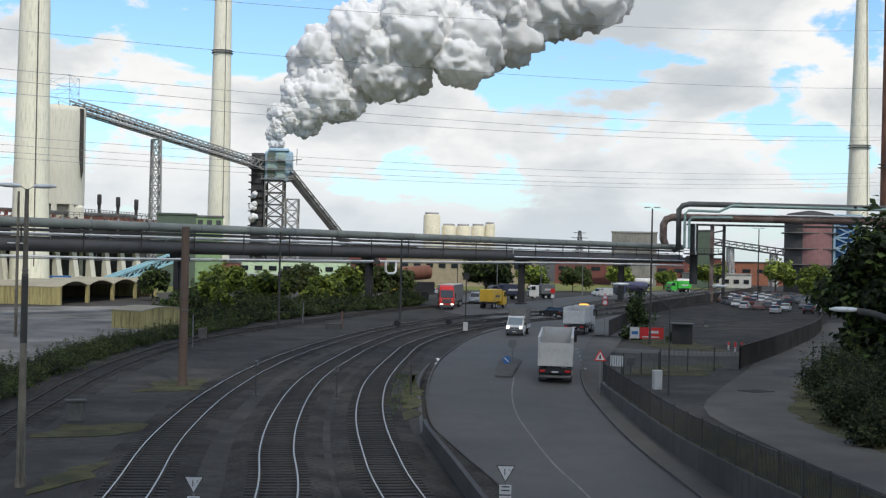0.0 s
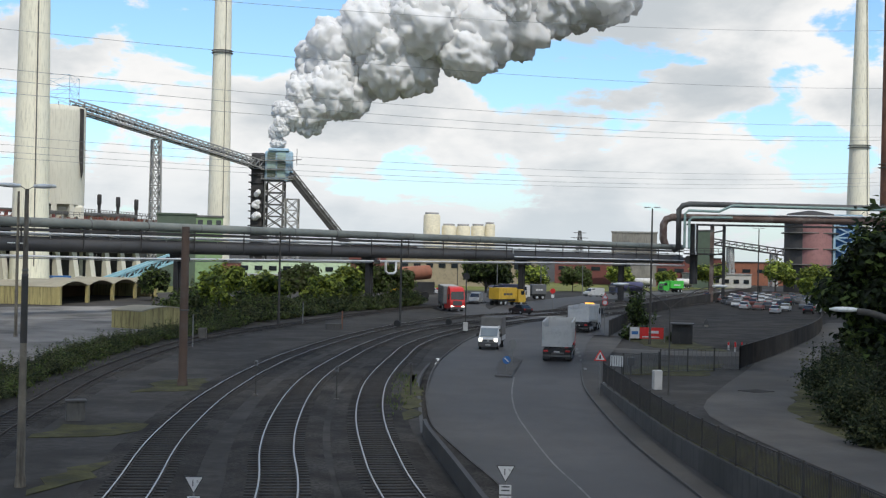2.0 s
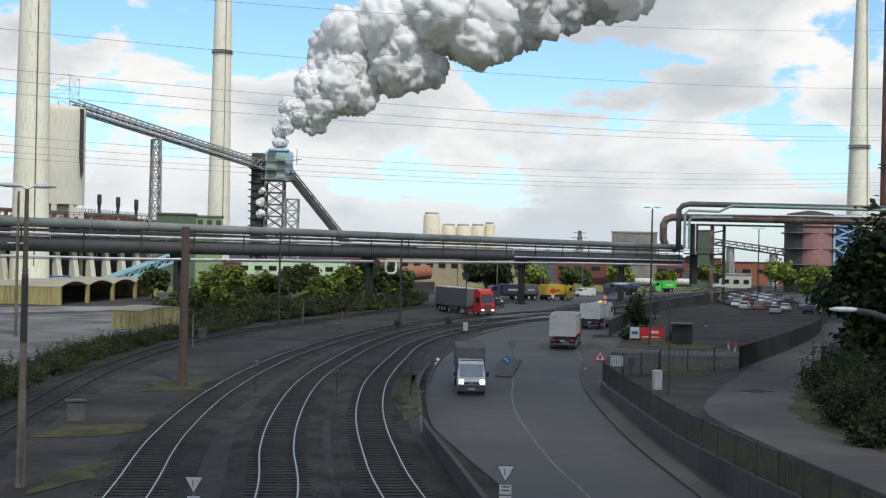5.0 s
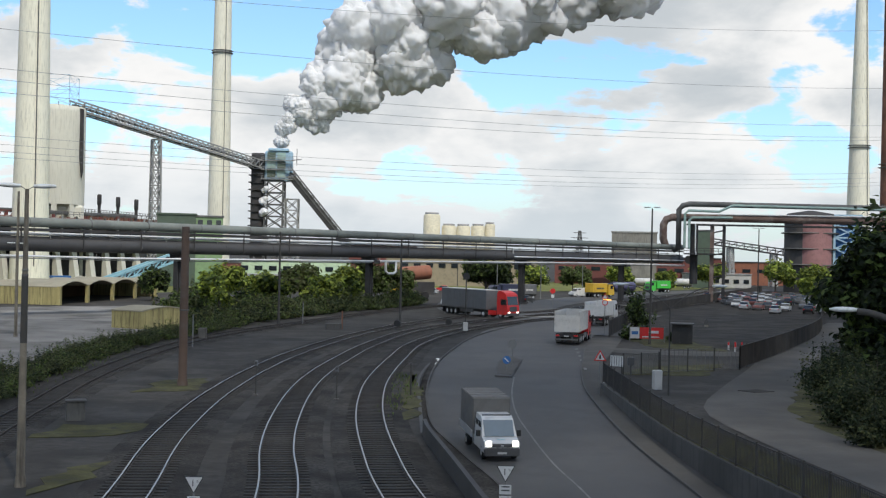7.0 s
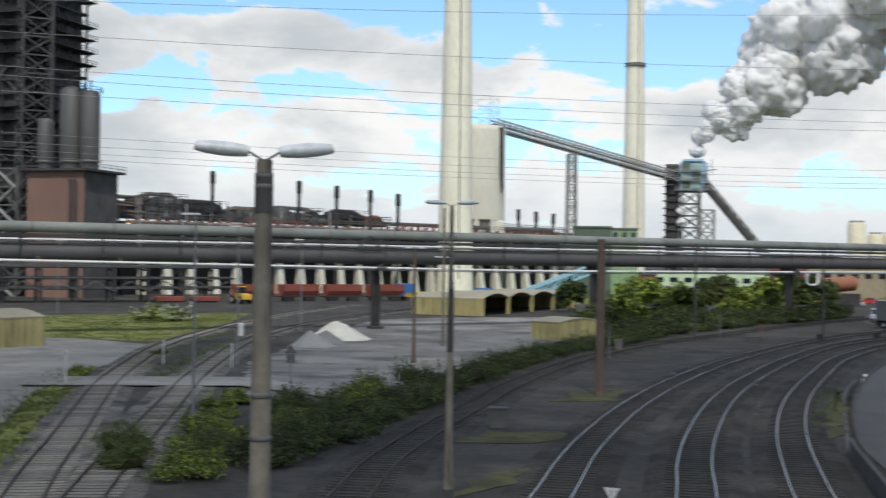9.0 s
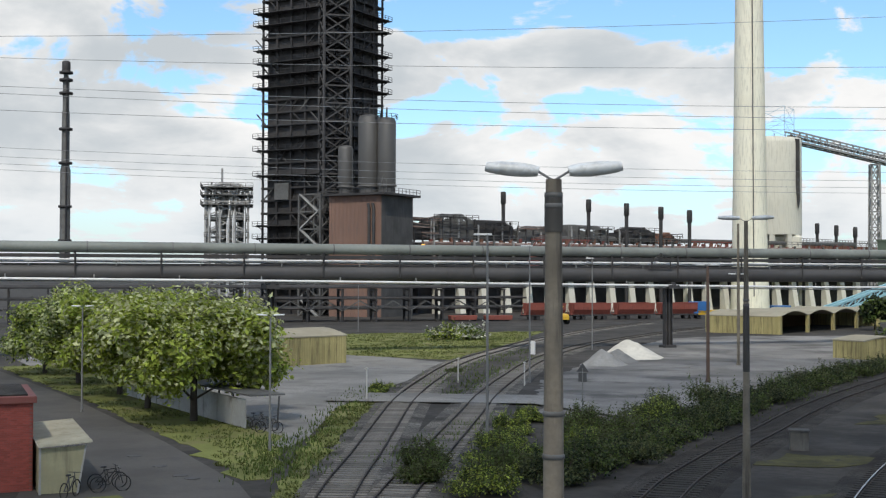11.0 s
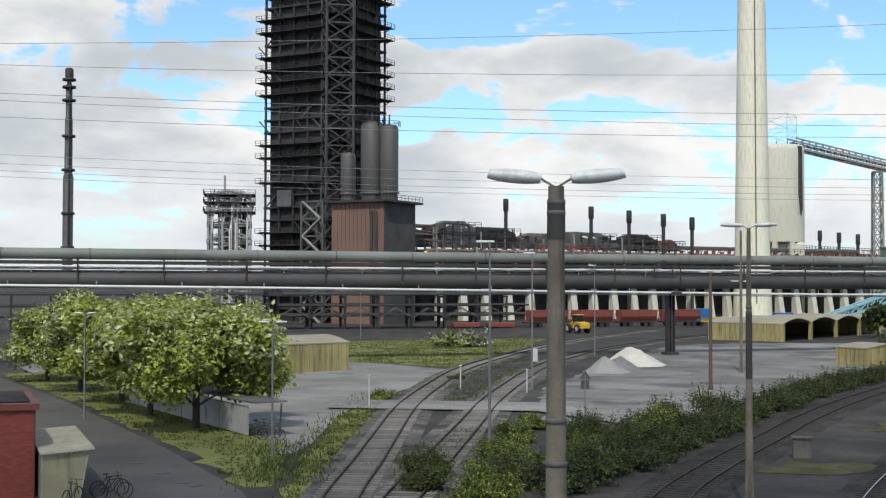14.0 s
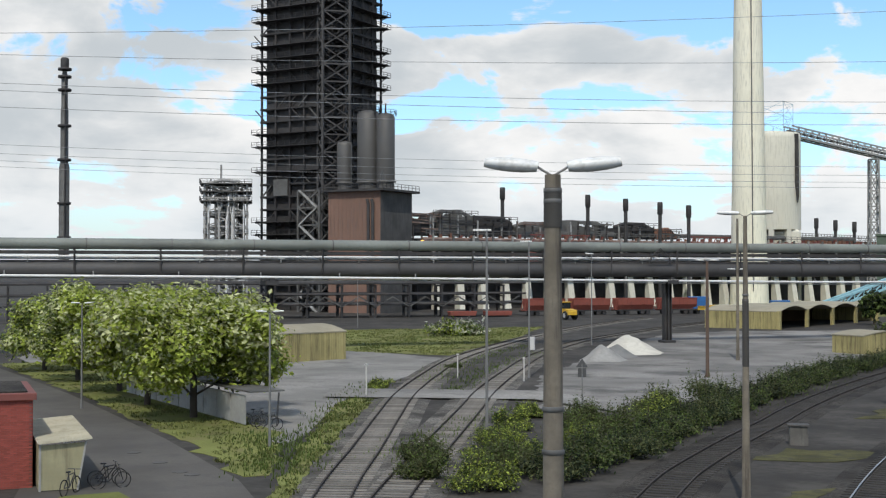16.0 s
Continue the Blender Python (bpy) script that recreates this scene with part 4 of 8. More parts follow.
def side_frame():
    t = thing("process_frame", -197.8, 225.6, 0, 40, "open silvery steel frame full of pipes and vessels", "process plant")
    b = Build()
    lattice_mast(b, 0, 0, 0, 29.5, 9.6, 9.6, 9, 0.34)
    lattice_mast(b, 0, 0, 0, 29.5, 5.0, 5.0, 12, 0.24)
    part("frame", b, "steel_pale", t)
    for k, z in enumerate((6, 10, 14, 18, 22.0, 25.4, 27.6, 29.4)):
        e = 4.9 + (1.0 if k > 4 else 0.15)
        d = Build().box(0, 0, z, 2 * e, 2 * e, 0.22)
        for p, q in (((-e, -e), (e, -e)), ((e, -e), (e, e)), ((-e, e), (-e, -e))):
            railing(d, (*p, z), (*q, z), 1.1, 1.5, 0.1)
        part("platform", d, "steel_mid", t)
    rnd = random.Random(7)
    for k in range(16):
        x = rnd.uniform(-4.6, 4.6)
        part("riser_pipe", Build().tube([(x, -5.0, rnd.uniform(0, 10)), (x, -5.0, rnd.uniform(18, 27)), (x + rnd.uniform(-1.5, 1.5), -4.4, rnd.uniform(27, 30)), (x + rnd.uniform(-2, 2), 0, rnd.uniform(28, 31))], rnd.uniform(0.12, 0.26), 7), rnd.choice(("steel_pale", "pipe_white", "steel_mid")), t)
    for k in range(9):
        x, y, r = rnd.uniform(-3.6, 3.6), rnd.uniform(-3.6, 3.6), rnd.uniform(0.5, 1.2)
        part("vessel", Build().lathe([(r, rnd.uniform(0, 6)), (r, rnd.uniform(20, 27)), (r * 0.4, 29.0)], x, y, 14), "steel_pale", t)
    part("ridge_pipe", Build().tube([(-5.0, -2, 26), (-4.4, -2, 29.6), (-1, -1, 30.6), (3.0, 0, 30.3), (4.8, 1, 28.6), (5.0, 1, 25)], 0.42, 8), "steel_pale", t)
    part("vent", Build().tube([(-1.2, 0, 29), (-1.2, 0, 34.2)], 0.25, 8), "steel_pale", t)


side_frame()


def flare_stack():
    t = thing("flare_stack", -260.8, 233.4, 0, 0, "slender brown-grey flare stack with ladder cages", "flare stack")
    part("pipe", Build().lathe([(1.35, 0), (1.35, 37), (1.05, 38), (1.0, 52), (0.85, 53), (0.85, 61), (0.6, 62), (0.6, 64)], n=16), "steel_mid", t)
    for z in (18, 27, 38.5, 47.5, 57, 60.5, 62.5):
        part("collar", Build().lathe([(1.2, z), (1.75, z + 0.1), (1.75, z + 0.7), (1.2, z + 0.8)], n=14), "steel_dark", t)
    b = Build()
    for z in np.arange(2, 60, 1.2):
        b.bar((1.3, -0.9, z), (1.3, -0.9, z + 1.2), 0.3)
    part("ladder", b, "steel_dark", t)
    part("tip", Build().lathe([(1.0, 62.5), (1.1, 64.0), (1.1, 65.6), (0.8, 66.0)], n=14), "steel_dark", t, "sooty flare tip")


flare_stack()


def coke_battery():
    t = thing("coke_battery", -166.0, 262.0, 0, 61.8, "long coke oven battery with pale piers and rusty decks", "coke battery")
    L = 156.0
    part("oven_wall", Build().box(L / 2, 11, 0, L, 14, 17.6), "steel_dark", t, "sooty oven block")
    part("lower_wall", Build().box(L / 2, 5.5, 0, L, 2.0, 9.0), "dark_wall", t)
    proto = Build().prism([(-2.2, 0), (0.4, 0), (0.4, 8.6), (-0.6, 8.6)], -0.9, 0.9)
    proto.v = [(y, x, z) for x, y, z in proto.v]
    me = proto.mesh("pier", "silo_wall")
    for k in range(23):
        o = new("pier", me)
        o.parent = t
        o.matrix_basis = pose(3.5 + 6.7 * k, 1.2, 0)
    part("deck", Build().box(L / 2, 2.0, 8.6, L, 6.0, 0.7), "steel_dark", t)
    part("upper_deck", Build().box(L / 2, 7.0, 15.0, L, 12.0, 0.6), "steel_dark", t)
    for z, y, r, m, lab in ((17.0, 1.6, 0.85, "pipe_rust", "rusty collecting main"), (12.6, 0.4, 0.5, "steel_dark", ""), (10.6, -0.4, 0.35, "pipe_rust", ""), (19.4, 6.0, 0.6, "steel_mid", "")):
        part("main", Build().tube([(0, y, z), (L, y, z)], r, 10), m, t, lab)
    rnd = random.Random(11)
    for k in range(52):
        x = 3 + k * 2.95
        m = "rust" if k % 3 else "wine"
        part("oven_riser", Build().box(x, 3.0, 15.6, 0.7, 0.8, rnd.uniform(2.2, 3.6)), m, t)
    b = Build()
    railing(b, (0, -0.6, 18.2), (L, -0.6, 18.2), 1.3, 2.4, 0.14)
    railing(b, (0, -0.9, 9.3), (L, -0.9, 9.3), 1.2, 2.4, 0.12)
    part("deck_railing", b, "steel_mid", t)
    for k in range(27):
        part("deck_post", Build().box(2 + k * 5.8, -0.4, 9.3, 0.45, 0.45, 9.0), "steel_mid" if k % 2 else "steel_pale", t)
    # cluttered charging machines and hoods over the near half
    for x0, x1, z1, m in ((-4, 6, 24.5, "steel_dark"), (4, 17, 25.5, "steel_mid"), (17, 29, 24.2, "steel_dark"), (29, 43, 23.0, "steel_mid"), (46, 60, 23.6, "steel_mid"), (62, 76, 23.5, "steel_dark"), (76, 84, 22.0, "rust")):
        w = x1 - x0
        h = Build().box((x0 + x1) / 2, 8, 18.4, w * 0.9, 7, z1 - 20.6)
        for q in range(5):
            xa = x0 + rnd.uniform(0, w * 0.7)
            h.box(xa + w * 0.12, 6.5 + rnd.uniform(-2, 2), 18.4, rnd.uniform(1.2, w * 0.3), 3.0, z1 - 20.2 + rnd.uniform(-0.6, 1.5), rnd.uniform(-8, 8), 0.2)
        h.tube([(x0 + 0.5, 6, z1 - 2.0), (x0 + w * 0.3, 6, z1 - 1.0), (x1 - w * 0.25, 6, z1 - 1.1), (x1 - 0.3, 6, z1 - 2.4)], 0.5, 8)
        part("hood", h, m, t, "sooty machine hood")
        for i in range(int(w / 2.4) + 1):
            part("hood_post", Build().box(x0 + i * 2.4, 3.2, 15.6, 0.35, 0.35, z1 - 17.2 + rnd.uniform(-0.6, 0.6)), "steel_pale" if i % 3 == 0 else "steel_dark", t)
        g = Build()
        for q in range(6):
            zz = rnd.uniform(18.5, z1 - 1)
            g.bar((x0 + rnd.uniform(0, w * 0.5), 2.8, zz), (x1 - rnd.uniform(0, w * 0.4), 2.8, zz + rnd.uniform(-0.7, 0.7)), rnd.uniform(0.14, 0.34))
        railing(g, (x0, 3.0, z1 - 2.0), (x1, 3.0, z1 - 2.0), 1.1, 1.8, 0.12)
        part("pipework", g, rnd.choice(("steel_mid", "steel_dark", "pipe_rust")), t)
    # red transfer machine
    r = Build().box(36, -3.6, 15.6, 18, 4.5, 1.2)
    for k in range(9):
        r.bar((27.5 + 2 * k, -5.8, 16.8), (29 + 2 * k, -5.8, 18.6), 0.22)
    r.bar((27, -5.8, 18.6), (45.5, -5.8, 18.6), 0.3)
    r.tube([(41 - 13.5, -6.4, 12.8), (41 - 13.5, -5.8, 12.8)], 1.6, 16)
    part("transfer_machine", r, "wine", t, "dull red transfer machine")
    r = Build().box(93, -2.6, 16.0, 26, 3.5, 1.3)
    for k in range(13):
        r.bar((81 + 2 * k, -4.4, 17.3), (82 + 2 * k, -4.4, 18.9), 0.2)
    r.bar((80, -4.4, 18.9), (106, -4.4, 18.9), 0.28)
    part("transfer_machine", r, "wine", t, "dull red transfer machine")
    part("work_light", Build().box(-1.5, -1.2, 16.4, 0.7, 0.3, 0.6), "amber", t, "warm work light")
    for k in range(30):
        x = rnd.uniform(-2, 84)
        part("valve_box", Build().box(x, rnd.uniform(-0.5, 2.6), rnd.choice((9.3, 12.4, 15.6)), rnd.uniform(0.6, 2.2), 0.8, rnd.uniform(0.6, 2.4)), rnd.choice(("steel_mid", "steel_pale", "rust", "steel_dark", "yellow" if k % 9 == 0 else "steel_mid")), t)


coke_battery()
for x, y, z0, z1 in ((-164.2, 297.7, 15, 31.9), (-144.0, 308.0, 15, 29.8), (-134.9, 312.1, 15, 28.7), (-126.6, 315.5, 15, 27.7), (-119.7, 318.2, 15, 26.8), (-110.0, 405.3, 12, 26.4), (-104.4, 406.8, 12, 25.7), (-98.9, 408.2, 12, 25.1)):
    t = thing("vent_stack", x, y, 0, 0, "thin dark vent stack with a wider head over the ovens", "vent stack", "vent stacks of the battery")
    part("pipe", Build().lathe([(0.5, 0), (0.5, z1 - 3.4)], n=10), "steel_dark", t)
    part("head", Build().lathe([(0.5, z1 - 3.4), (0.72, z1 - 3.2), (0.72, z1 - 0.2), (0.55, z1)], n=12), "steel_dark", t)


def far_battery():
    t = thing("rusty_hall", -112, 404, 0, 78, "long low rust-red oven hall with a railing", "plant building")
    part("wall_block", Build().box(14, 0, 0, 76, 8, 18.6), "dark_wall", t)
    for k in range(30):
        part("panel", Build().box(-22 + 2.5 * k, -4.3, 16.4, 1.7, 0.5, 3.0), "rust" if k % 4 else "wine", t)
    part("roof_railing", railing(Build().box(14, 0, 17.5, 76, 9, 0.5), (-24, -4.2, 20.0), (52, -4.2, 20.0), 1.2, 2.0, 0.15), "steel_mid", t)


far_battery()


def coal_silo():
    t = thing("coal_silo", -117.3, 381.5, 0, 0, "big round concrete coal silo on legs", "silo")
    part("shell", Build().lathe([(8.9, 22), (8.9, 49.5), (8.6, 51.2), (3, 52.0)], n=48), "silo_wall", t)
    part("skirt", Build().box(3.6, 0, 0, 10.2, 10, 22, 20, 0.8), "silo_wall", t)
    for k in range(10):
        a = 2 * math.pi * k / 10
        part("leg", Build().box(8.0 * math.cos(a), 8.0 * math.sin(a), 0, 1.6, 1.6, 22.2, math.degrees(a)), "silo_wall", t)
    b = Build()
    for k in range(17):
        a = math.pi + math.pi * k / 8
        b.bar((8.6 * math.cos(a), 8.6 * math.sin(a), 51), (8.6 * math.cos(a), 8.6 * math.sin(a), 52.3), 0.15)
    part("roof_railing", b, "steel_mid", t)
    for dx, h in ((-6.2, 2.0), (-4.6, 2.6), (-3.0, 2.4)):
        part("roof_vent", Build().lathe([(0.5, 51), (0.5, 51 + h), (0.8, 51 + h), (0.8, 52 + h)], dx, -4, 10), "steel_dark", t)
    b = Build()
    lattice_mast(b, 0.5, 0, 51.5, 60.5, 10, 10, 2, 0.09)
    part("head_frame", b, "pale_blue", t, "thin pale blue head frame")
    # Conveyor's shadow on the silo, modelled as a dark tapered sheet
    part("slide_plate", Build().prism([(6.6, 50.8), (9.3, 50.6), (9.4, 32.0), (9.0, 30.0)], -3.2, -2.4), "steel_dark", t, "dark tapered sheet standing in for the conveyor's shadow")


coal_silo()


def conveyor(name, p, q, w, h, bays, material, label, supports=(), dark=False):
    p, q = Vector(p), Vector(q)
    t = thing(name, 0, 0, 0, 0, label, "conveyor")
    d = (q - p).normalized()
    side = d.cross(Vector((0, 0, 1))).normalized() * (w / 2)
    up = Vector((0, 0, h))
    b = Build()
    for s in (-1, 1):
        for o in (Vector(), up):
            b.bar(p + side * s + o, q + side * s + o, 0.42)
        for k in range(bays):
            a, c = p.lerp(q, k / bays), p.lerp(q, (k + 1) / bays)
            b.bar(a + side * s, c + side * s + up, 0.24)
            b.bar(c + side * s, c + side * s + up, 0.24)
    part("truss", b, material, t)
    part("walkway", Build().bar(p + up * 0.12, q + up * 0.12, w * 0.8, 0.25), "steel_dark", t)
    if dark:
        part("casing", Build().bar(p - up * 0.2, q - up * 0.2, w * 0.95, h * 1.1), "steel_dark", t, "dark sheeted belt casing")
    else:
        part("belt_cover", Build().bar(p + up * 0.55, q + up * 0.55, w * 0.45, h * 0.14), "steel_mid", t)
    for x, y, z, wd in supports:
        part("support_mast", lattice_mast(Build(), x, y, 0, z, wd * 1.3, wd, 9, 0.34, 30), "steel_pale", t, "lattice support mast")


conveyor("conveyor_bridge", (-112.5, 383.5, 50.6), (-72.1, 494.8, 41.6), 3.2, 3.0, 34, "steel_pale", "long grey lattice conveyor bridge sloping to the tower", ((-96.9, 425.8, 46.0, 2.6),))
conveyor("conveyor_incline", (-60.3, 495.0, 40.0), (-28.0, 499.0, 1.0), 3.4, 2.6, 14, "steel_mid", "steep dark conveyor casing with a walkway", (), True)


def quench_tower():
    t = thing("transfer_tower", -65.0, 496.5, 0, 0, "lattice transfer tower with a glazed blue-green head", "tower")
    part("stair_core", Build().box(-7.9, 0, 0, 4.6, 6, 47.6), "steel_dark", t, "dark timber-lined shaft")
    for k in range(14):
        part("ledge", Build().box(-8.3, -0.6, 8 + 2.8 * k, 5.6, 6.2, 0.4), "steel_dark", t)
    b = Build()
    lattice_mast(b, -1.2, 0, 0, 37.0, 7.0, 7.0, 8, 0.42)
    part("mast_frame", b, "steel_mid", t)
    b = Build()
    lattice_mast(b, 5.5, 0, 0, 30.0, 5.0, 5.0, 7, 0.34)
    part("mast_frame", b, "steel_pale", t)
    part("head_house", Build().box(0, 1, 37.0, 10.8, 7.5, 11.6, 6, 0.6), "pale_blue", t, "pale blue sheeted head house")
    for k in range(3):
        for j in range(2):
            part("glazing", Build().box(-2.4 + 3.9 * j, -3.3, 38.2 + 3.5 * k, 3.2, 0.3, 2.7, 6), "pipe_mint" if (k + j) % 2 else "dark_green", t, "green glazing panel")
    for k in range(3):
        part("gallery", railing(Build().box(0, -3.8, 37.4 + 3.6 * k, 12.5, 1.4, 0.25), (-6, -4.5, 37.6 + 3.6 * k), (6.2, -4.5, 37.6 + 3.6 * k), 1.1, 1.6, 0.12), "steel_pale", t)
    part("roof_edge", Build().box(0, 0, 48.6, 8.0, 7, 1.0, 6, 0.3), "pale_blue", t)
    part("davit", Build().bar((5.4, -3, 45), (9.2, -3, 45.4), 0.3).bar((7.4, -3, 43), (7.4, -3, 49.5), 0.25), "steel_mid", t)


quench_tower()

for x, y, r, h, k in ((-6.6, 700, 4.6, 32.0, 0), (2.8, 701, 3.9, 26.0, 0), (10.8, 702, 3.9, 26.0, 0), (18.9, 703, 3.7, 26.3, 0), (25.6, 706, 2.9, 27.4, 0)):
    v = thing("storage_tank", x, y, 0, 0, "cream round storage tank far behind the bridge", "tank", "far cream tanks")
    part("shell", Build().lathe([(r, 0), (r, h - 0.8), (r * 0.9, h - 0.1), (r * 0.2, h + 0.3)], n=24), "cream", v)
    part("roof_rail", Build().lathe([(r * 0.8, h), (r * 0.85, h + 1.0), (r * 0.8, h + 1.0)], n=16), "steel_pale", v)


def hall(name, x, y, w, d, h, rz, wall, roof, label, win=0, wcol="glass", wz=2.5):
    t = thing(name, x, y, 0, rz, label, "building")
    part("wall_block", Build().box(0, 0, 0, w, d, h), wall, t)
    part("roof", Build().box(0, 0, h, w + 0.5, d + 0.5, 0.45), roof, t)
    for k in range(win):
        part("window", Build().box(-w / 2 + (k + 0.5) * w / win, -d / 2 - 0.05, wz, w / win * 0.55, 0.2, 1.4), wcol, t)
    return t


hall("control_house", -67.9, 323.0, 9.6, 6, 18.0, 12, "dark_green", "dark_green", "dark green sheeted house on stilts over the bridge", 0)
hall("switch_house", -60.0, 325.0, 6.8, 6, 17.6, 12, "mid_green", "steel_mid", "pale green switch house with small square windows", 3, "glass", 15.5)
hall("warehouse", 67.0, 446.0, 15.5, 12, 18.6, -9, "concrete", "steel_pale", "grey flat-roofed industrial hall", 0)
hall("warehouse", 90.0, 441.0, 6.0, 8, 19.6, -11, "dark_green", "steel_mid", "dull green tower block of the works", 0)
hall("workshop", -46.0, 390.0, 34, 12, 6.5, 10, "pale_green", "steel_pale", "pale green workshop behind the yard", 8, "glass", 3.6)
hall("workshop", -68.0, 384.0, 13, 10, 5.6, 14, "wine", "steel_mid", "red brick workshop with a flat roof", 3, "glass_pale", 2.2)
hall("site_cabin", -47.0, 330.0, 10, 5, 3.0, 12, "pale_blue", "steel_pale", "pale blue site cabin", 4, "glass", 1.2)
hall("site_cabin", -59.5, 327.0, 8, 5, 3.0, 12, "teal", "steel_pale", "blue-green site cabin beside the verge", 3, "glass", 1.2)
hall("brick_hall", 6.0, 395.0, 46, 14, 9.5, -4, "tan", "steel_mid", "long tan brick hall behind the crossing", 12, "glass", 5.5)
hall("brick_hall", -20.0, 420.0, 22, 12, 12.0, 4, "wine", "steel_mid", "dark red brick hall with a stepped roof", 6, "glass", 6.0)
hall("brick_hall", 72.0, 470.0, 60, 14, 10.0, -10, "wine", "steel_dark", "low rust-brown works hall", 10, "glass", 5.0)
hall("service_building", 98.0, 455.0, 24, 10, 4.6, -12, "dirty_white", "steel_pale", "white low service building with wide windows", 7, "glass", 1.6)

hall("ore_hall", 124.0, 520.0, 52, 14, 9.0, -12, "orange", "steel_dark", "long low rust-brown ore hall beyond the car park", 9, "glass", 5.0)
conveyor("ore_conveyor", (100.0, 498.0, 16.5), (140.0, 490.0, 11.0), 2.6, 2.4, 14, "steel_dark", "dark sloping ore conveyor beyond the car park", ((112.0, 496.0, 14.5, 1.8), (128.0, 492.5, 12.5, 1.8)))


def red_tank():
    t = thing("gas_holder", 116.5, 404.0, 0, 0, "red and dark steel gas holder with ring galleries", "gas holder")
    part("shell", Build().lathe([(8.0, 0), (8.0, 24.0), (7.0, 25.0), (1, 26)], n=32), "steel_dark", t)
    part("front_panel", Build().lathe([(5.6, 8.0), (5.6, 23.5)], 0.2, -3.4, 28), "pink", t, "faded red sheeting")
    for z in (8.5, 13.5, 18.5, 23.0):
        part("gallery", Build().lathe([(8.1, z), (9.0, z + 0.1), (9.0, z + 0.4), (8.1, z + 0.5)], n=28), "steel_mid", t)
    w = thing("scaffold_tower", 127.5, 401.5, 0, -15, "blue steel scaffold tower beside the holder", "tower")
    part("frame", lattice_mast(Build(), 0, 0, 0, 24.5, 8, 8, 7, 0.5), "pale_blue", w)
    part("sheeting", Build().box(0, 1, 8, 7, 6, 15), "blue", w)


red_tank()


def pipe_gantry():
    t = thing("pipe_gantry", 0, 0, 0, 0, "high gantry where rusty and mint-green pipes cross the road", "pipe gantry")
    z1, z2 = 21.4, 18.6
    A, Bp = Vector((52.5, 285.2, 0)), Vector((112.0, 271.5, 0))
    d = (Bp - A).normalized()

    def at(s, off, z):
        p = A + d * s + Vector((-d.y, d.x, 0)) * off
        return (p.x, p.y, z)
    part("rusty_main", Build().tube([on_bridge(255, 0.5, 12.2), at(-3.2, 0.5, 14.0), at(-3.2, 0.5, 17.2), at(-2.6, 0.5, 18.4), at(-1.2, 0.5, 18.9), at(60, 0.5, 18.4)], 0.85, 14), "pipe_rust", t, "rust-brown peeling main")
    part("upper_pipe", Build().tube([on_bridge(258, 0.9, 11.6), at(0.2, 0, 12), at(0.2, 0, 20.6), at(1.0, 0, 21.5), at(2.4, 0, 21.9), at(60, 0, 21.2)], 0.62, 12), "steel_mid", t)
    part("mint_pipe", Build().tube([at(1.6, -1.4, 12), at(1.6, -1.4, 19.6), at(2.4, -1.4, 20.4), at(9, -1.4, 20.2), at(12, -1.4, 21.6), at(60, -1.4, 20.8)], 0.3, 10), "pipe_mint", t, "mint-green pipe")
    part("mint_pipe", Build().tube([at(2.6, -1.7, 11.8), at(2.6, -1.7, 18.2), at(3.2, -1.7, 18.8), at(12, -1.7, 18.9)], 0.28, 10), "pipe_mint", t, "mint-green pipe")
    part("steam_pipe", Build().tube([at(4.2, -1.9, 10.6), at(4.0, -1.9, 12), at(4.0, -1.9, 17.6)], 0.14, 8), "pipe_white", t)
    part("steam_pipe", Build().tube([at(9, -1.2, 19.6), at(60, -1.2, 19.4)], 0.16, 8), "pipe_white", t)
    b = Build()
    for o in (-1.2, 1.4):
        b.bar(at(2, o, 17.3), at(60, o, 17.0), 0.35)
    for k in range(14):
        b.bar(at(2 + 4 * k, -1.2, 17.3), at(6 + 4 * k, 1.4, 17.2), 0.16)
    part("girder", b, "steel_dark", t)
    for s, w in ((7.6, 0.9), (10.2, 0.7), (48.0, 0.9)):
        part("post", Build().box(*at(s, 0, 0), w, w, 17.2, -13), "pipe_rust" if s < 9 else "steel_dark", t, "rusty steel post")
    for k in range(6):
        part("post_tie", Build().bar(at(7.6, 0, 3 + 2.5 * k), at(10.2, 0, 3.6 + 2.5 * k), 0.3), "steel_dark", t)
    part("riser", Build().tube([at(3.6, 1.2, 4), at(3.6, 1.2, 17.4)], 0.9, 12), "steel_dark", t)
    part("platform", railing(Build().box(*at(6, 0, 10.6), 9, 4, 0.3, -13), at(1.5, -2, 10.9), at(10.5, -2, 10.9), 1.1, 1.4, 0.12), "steel_dark", t)


pipe_gantry()


def pipe_rack(x, y, rz, L, label):
    t = thing("pipe_rack", x, y, 0, rz, label, "pipe rack")
    for k in range(int(L / 7) + 1):
        b = Build().box(k * 7, 0, 0, 0.35, 0.35, 6.6).box(k * 7, 4, 0, 0.35, 0.35, 6.6)
        for z in (2.2, 4.2, 6.4):
            b.bar((k * 7, -0.5, z), (k * 7, 4.5, z), 0.3)
        part("frame", b, "steel_dark", t)
    rnd = random.Random(3)
    for z in (2.5, 4.5, 6.7):
        for j in range(4):
            r = rnd.uniform(0.14, 0.38)
            part("pipe", Build().tube([(0, j * 1.2, z + r), (L, j * 1.2, z + r)], r, 8), rnd.choice(("steel_mid", "steel_dark", "steel_pale", "steel_dark")), t)
    for k in range(int(L / 3.5)):
        part("brace", Build().bar((k * 3.5, -0.3, 2.2 + (k % 2) * 2.0), (k * 3.5 + 3.5, -0.3, 4.2 - (k % 2) * 2.0), 0.16), "steel_mid", t)


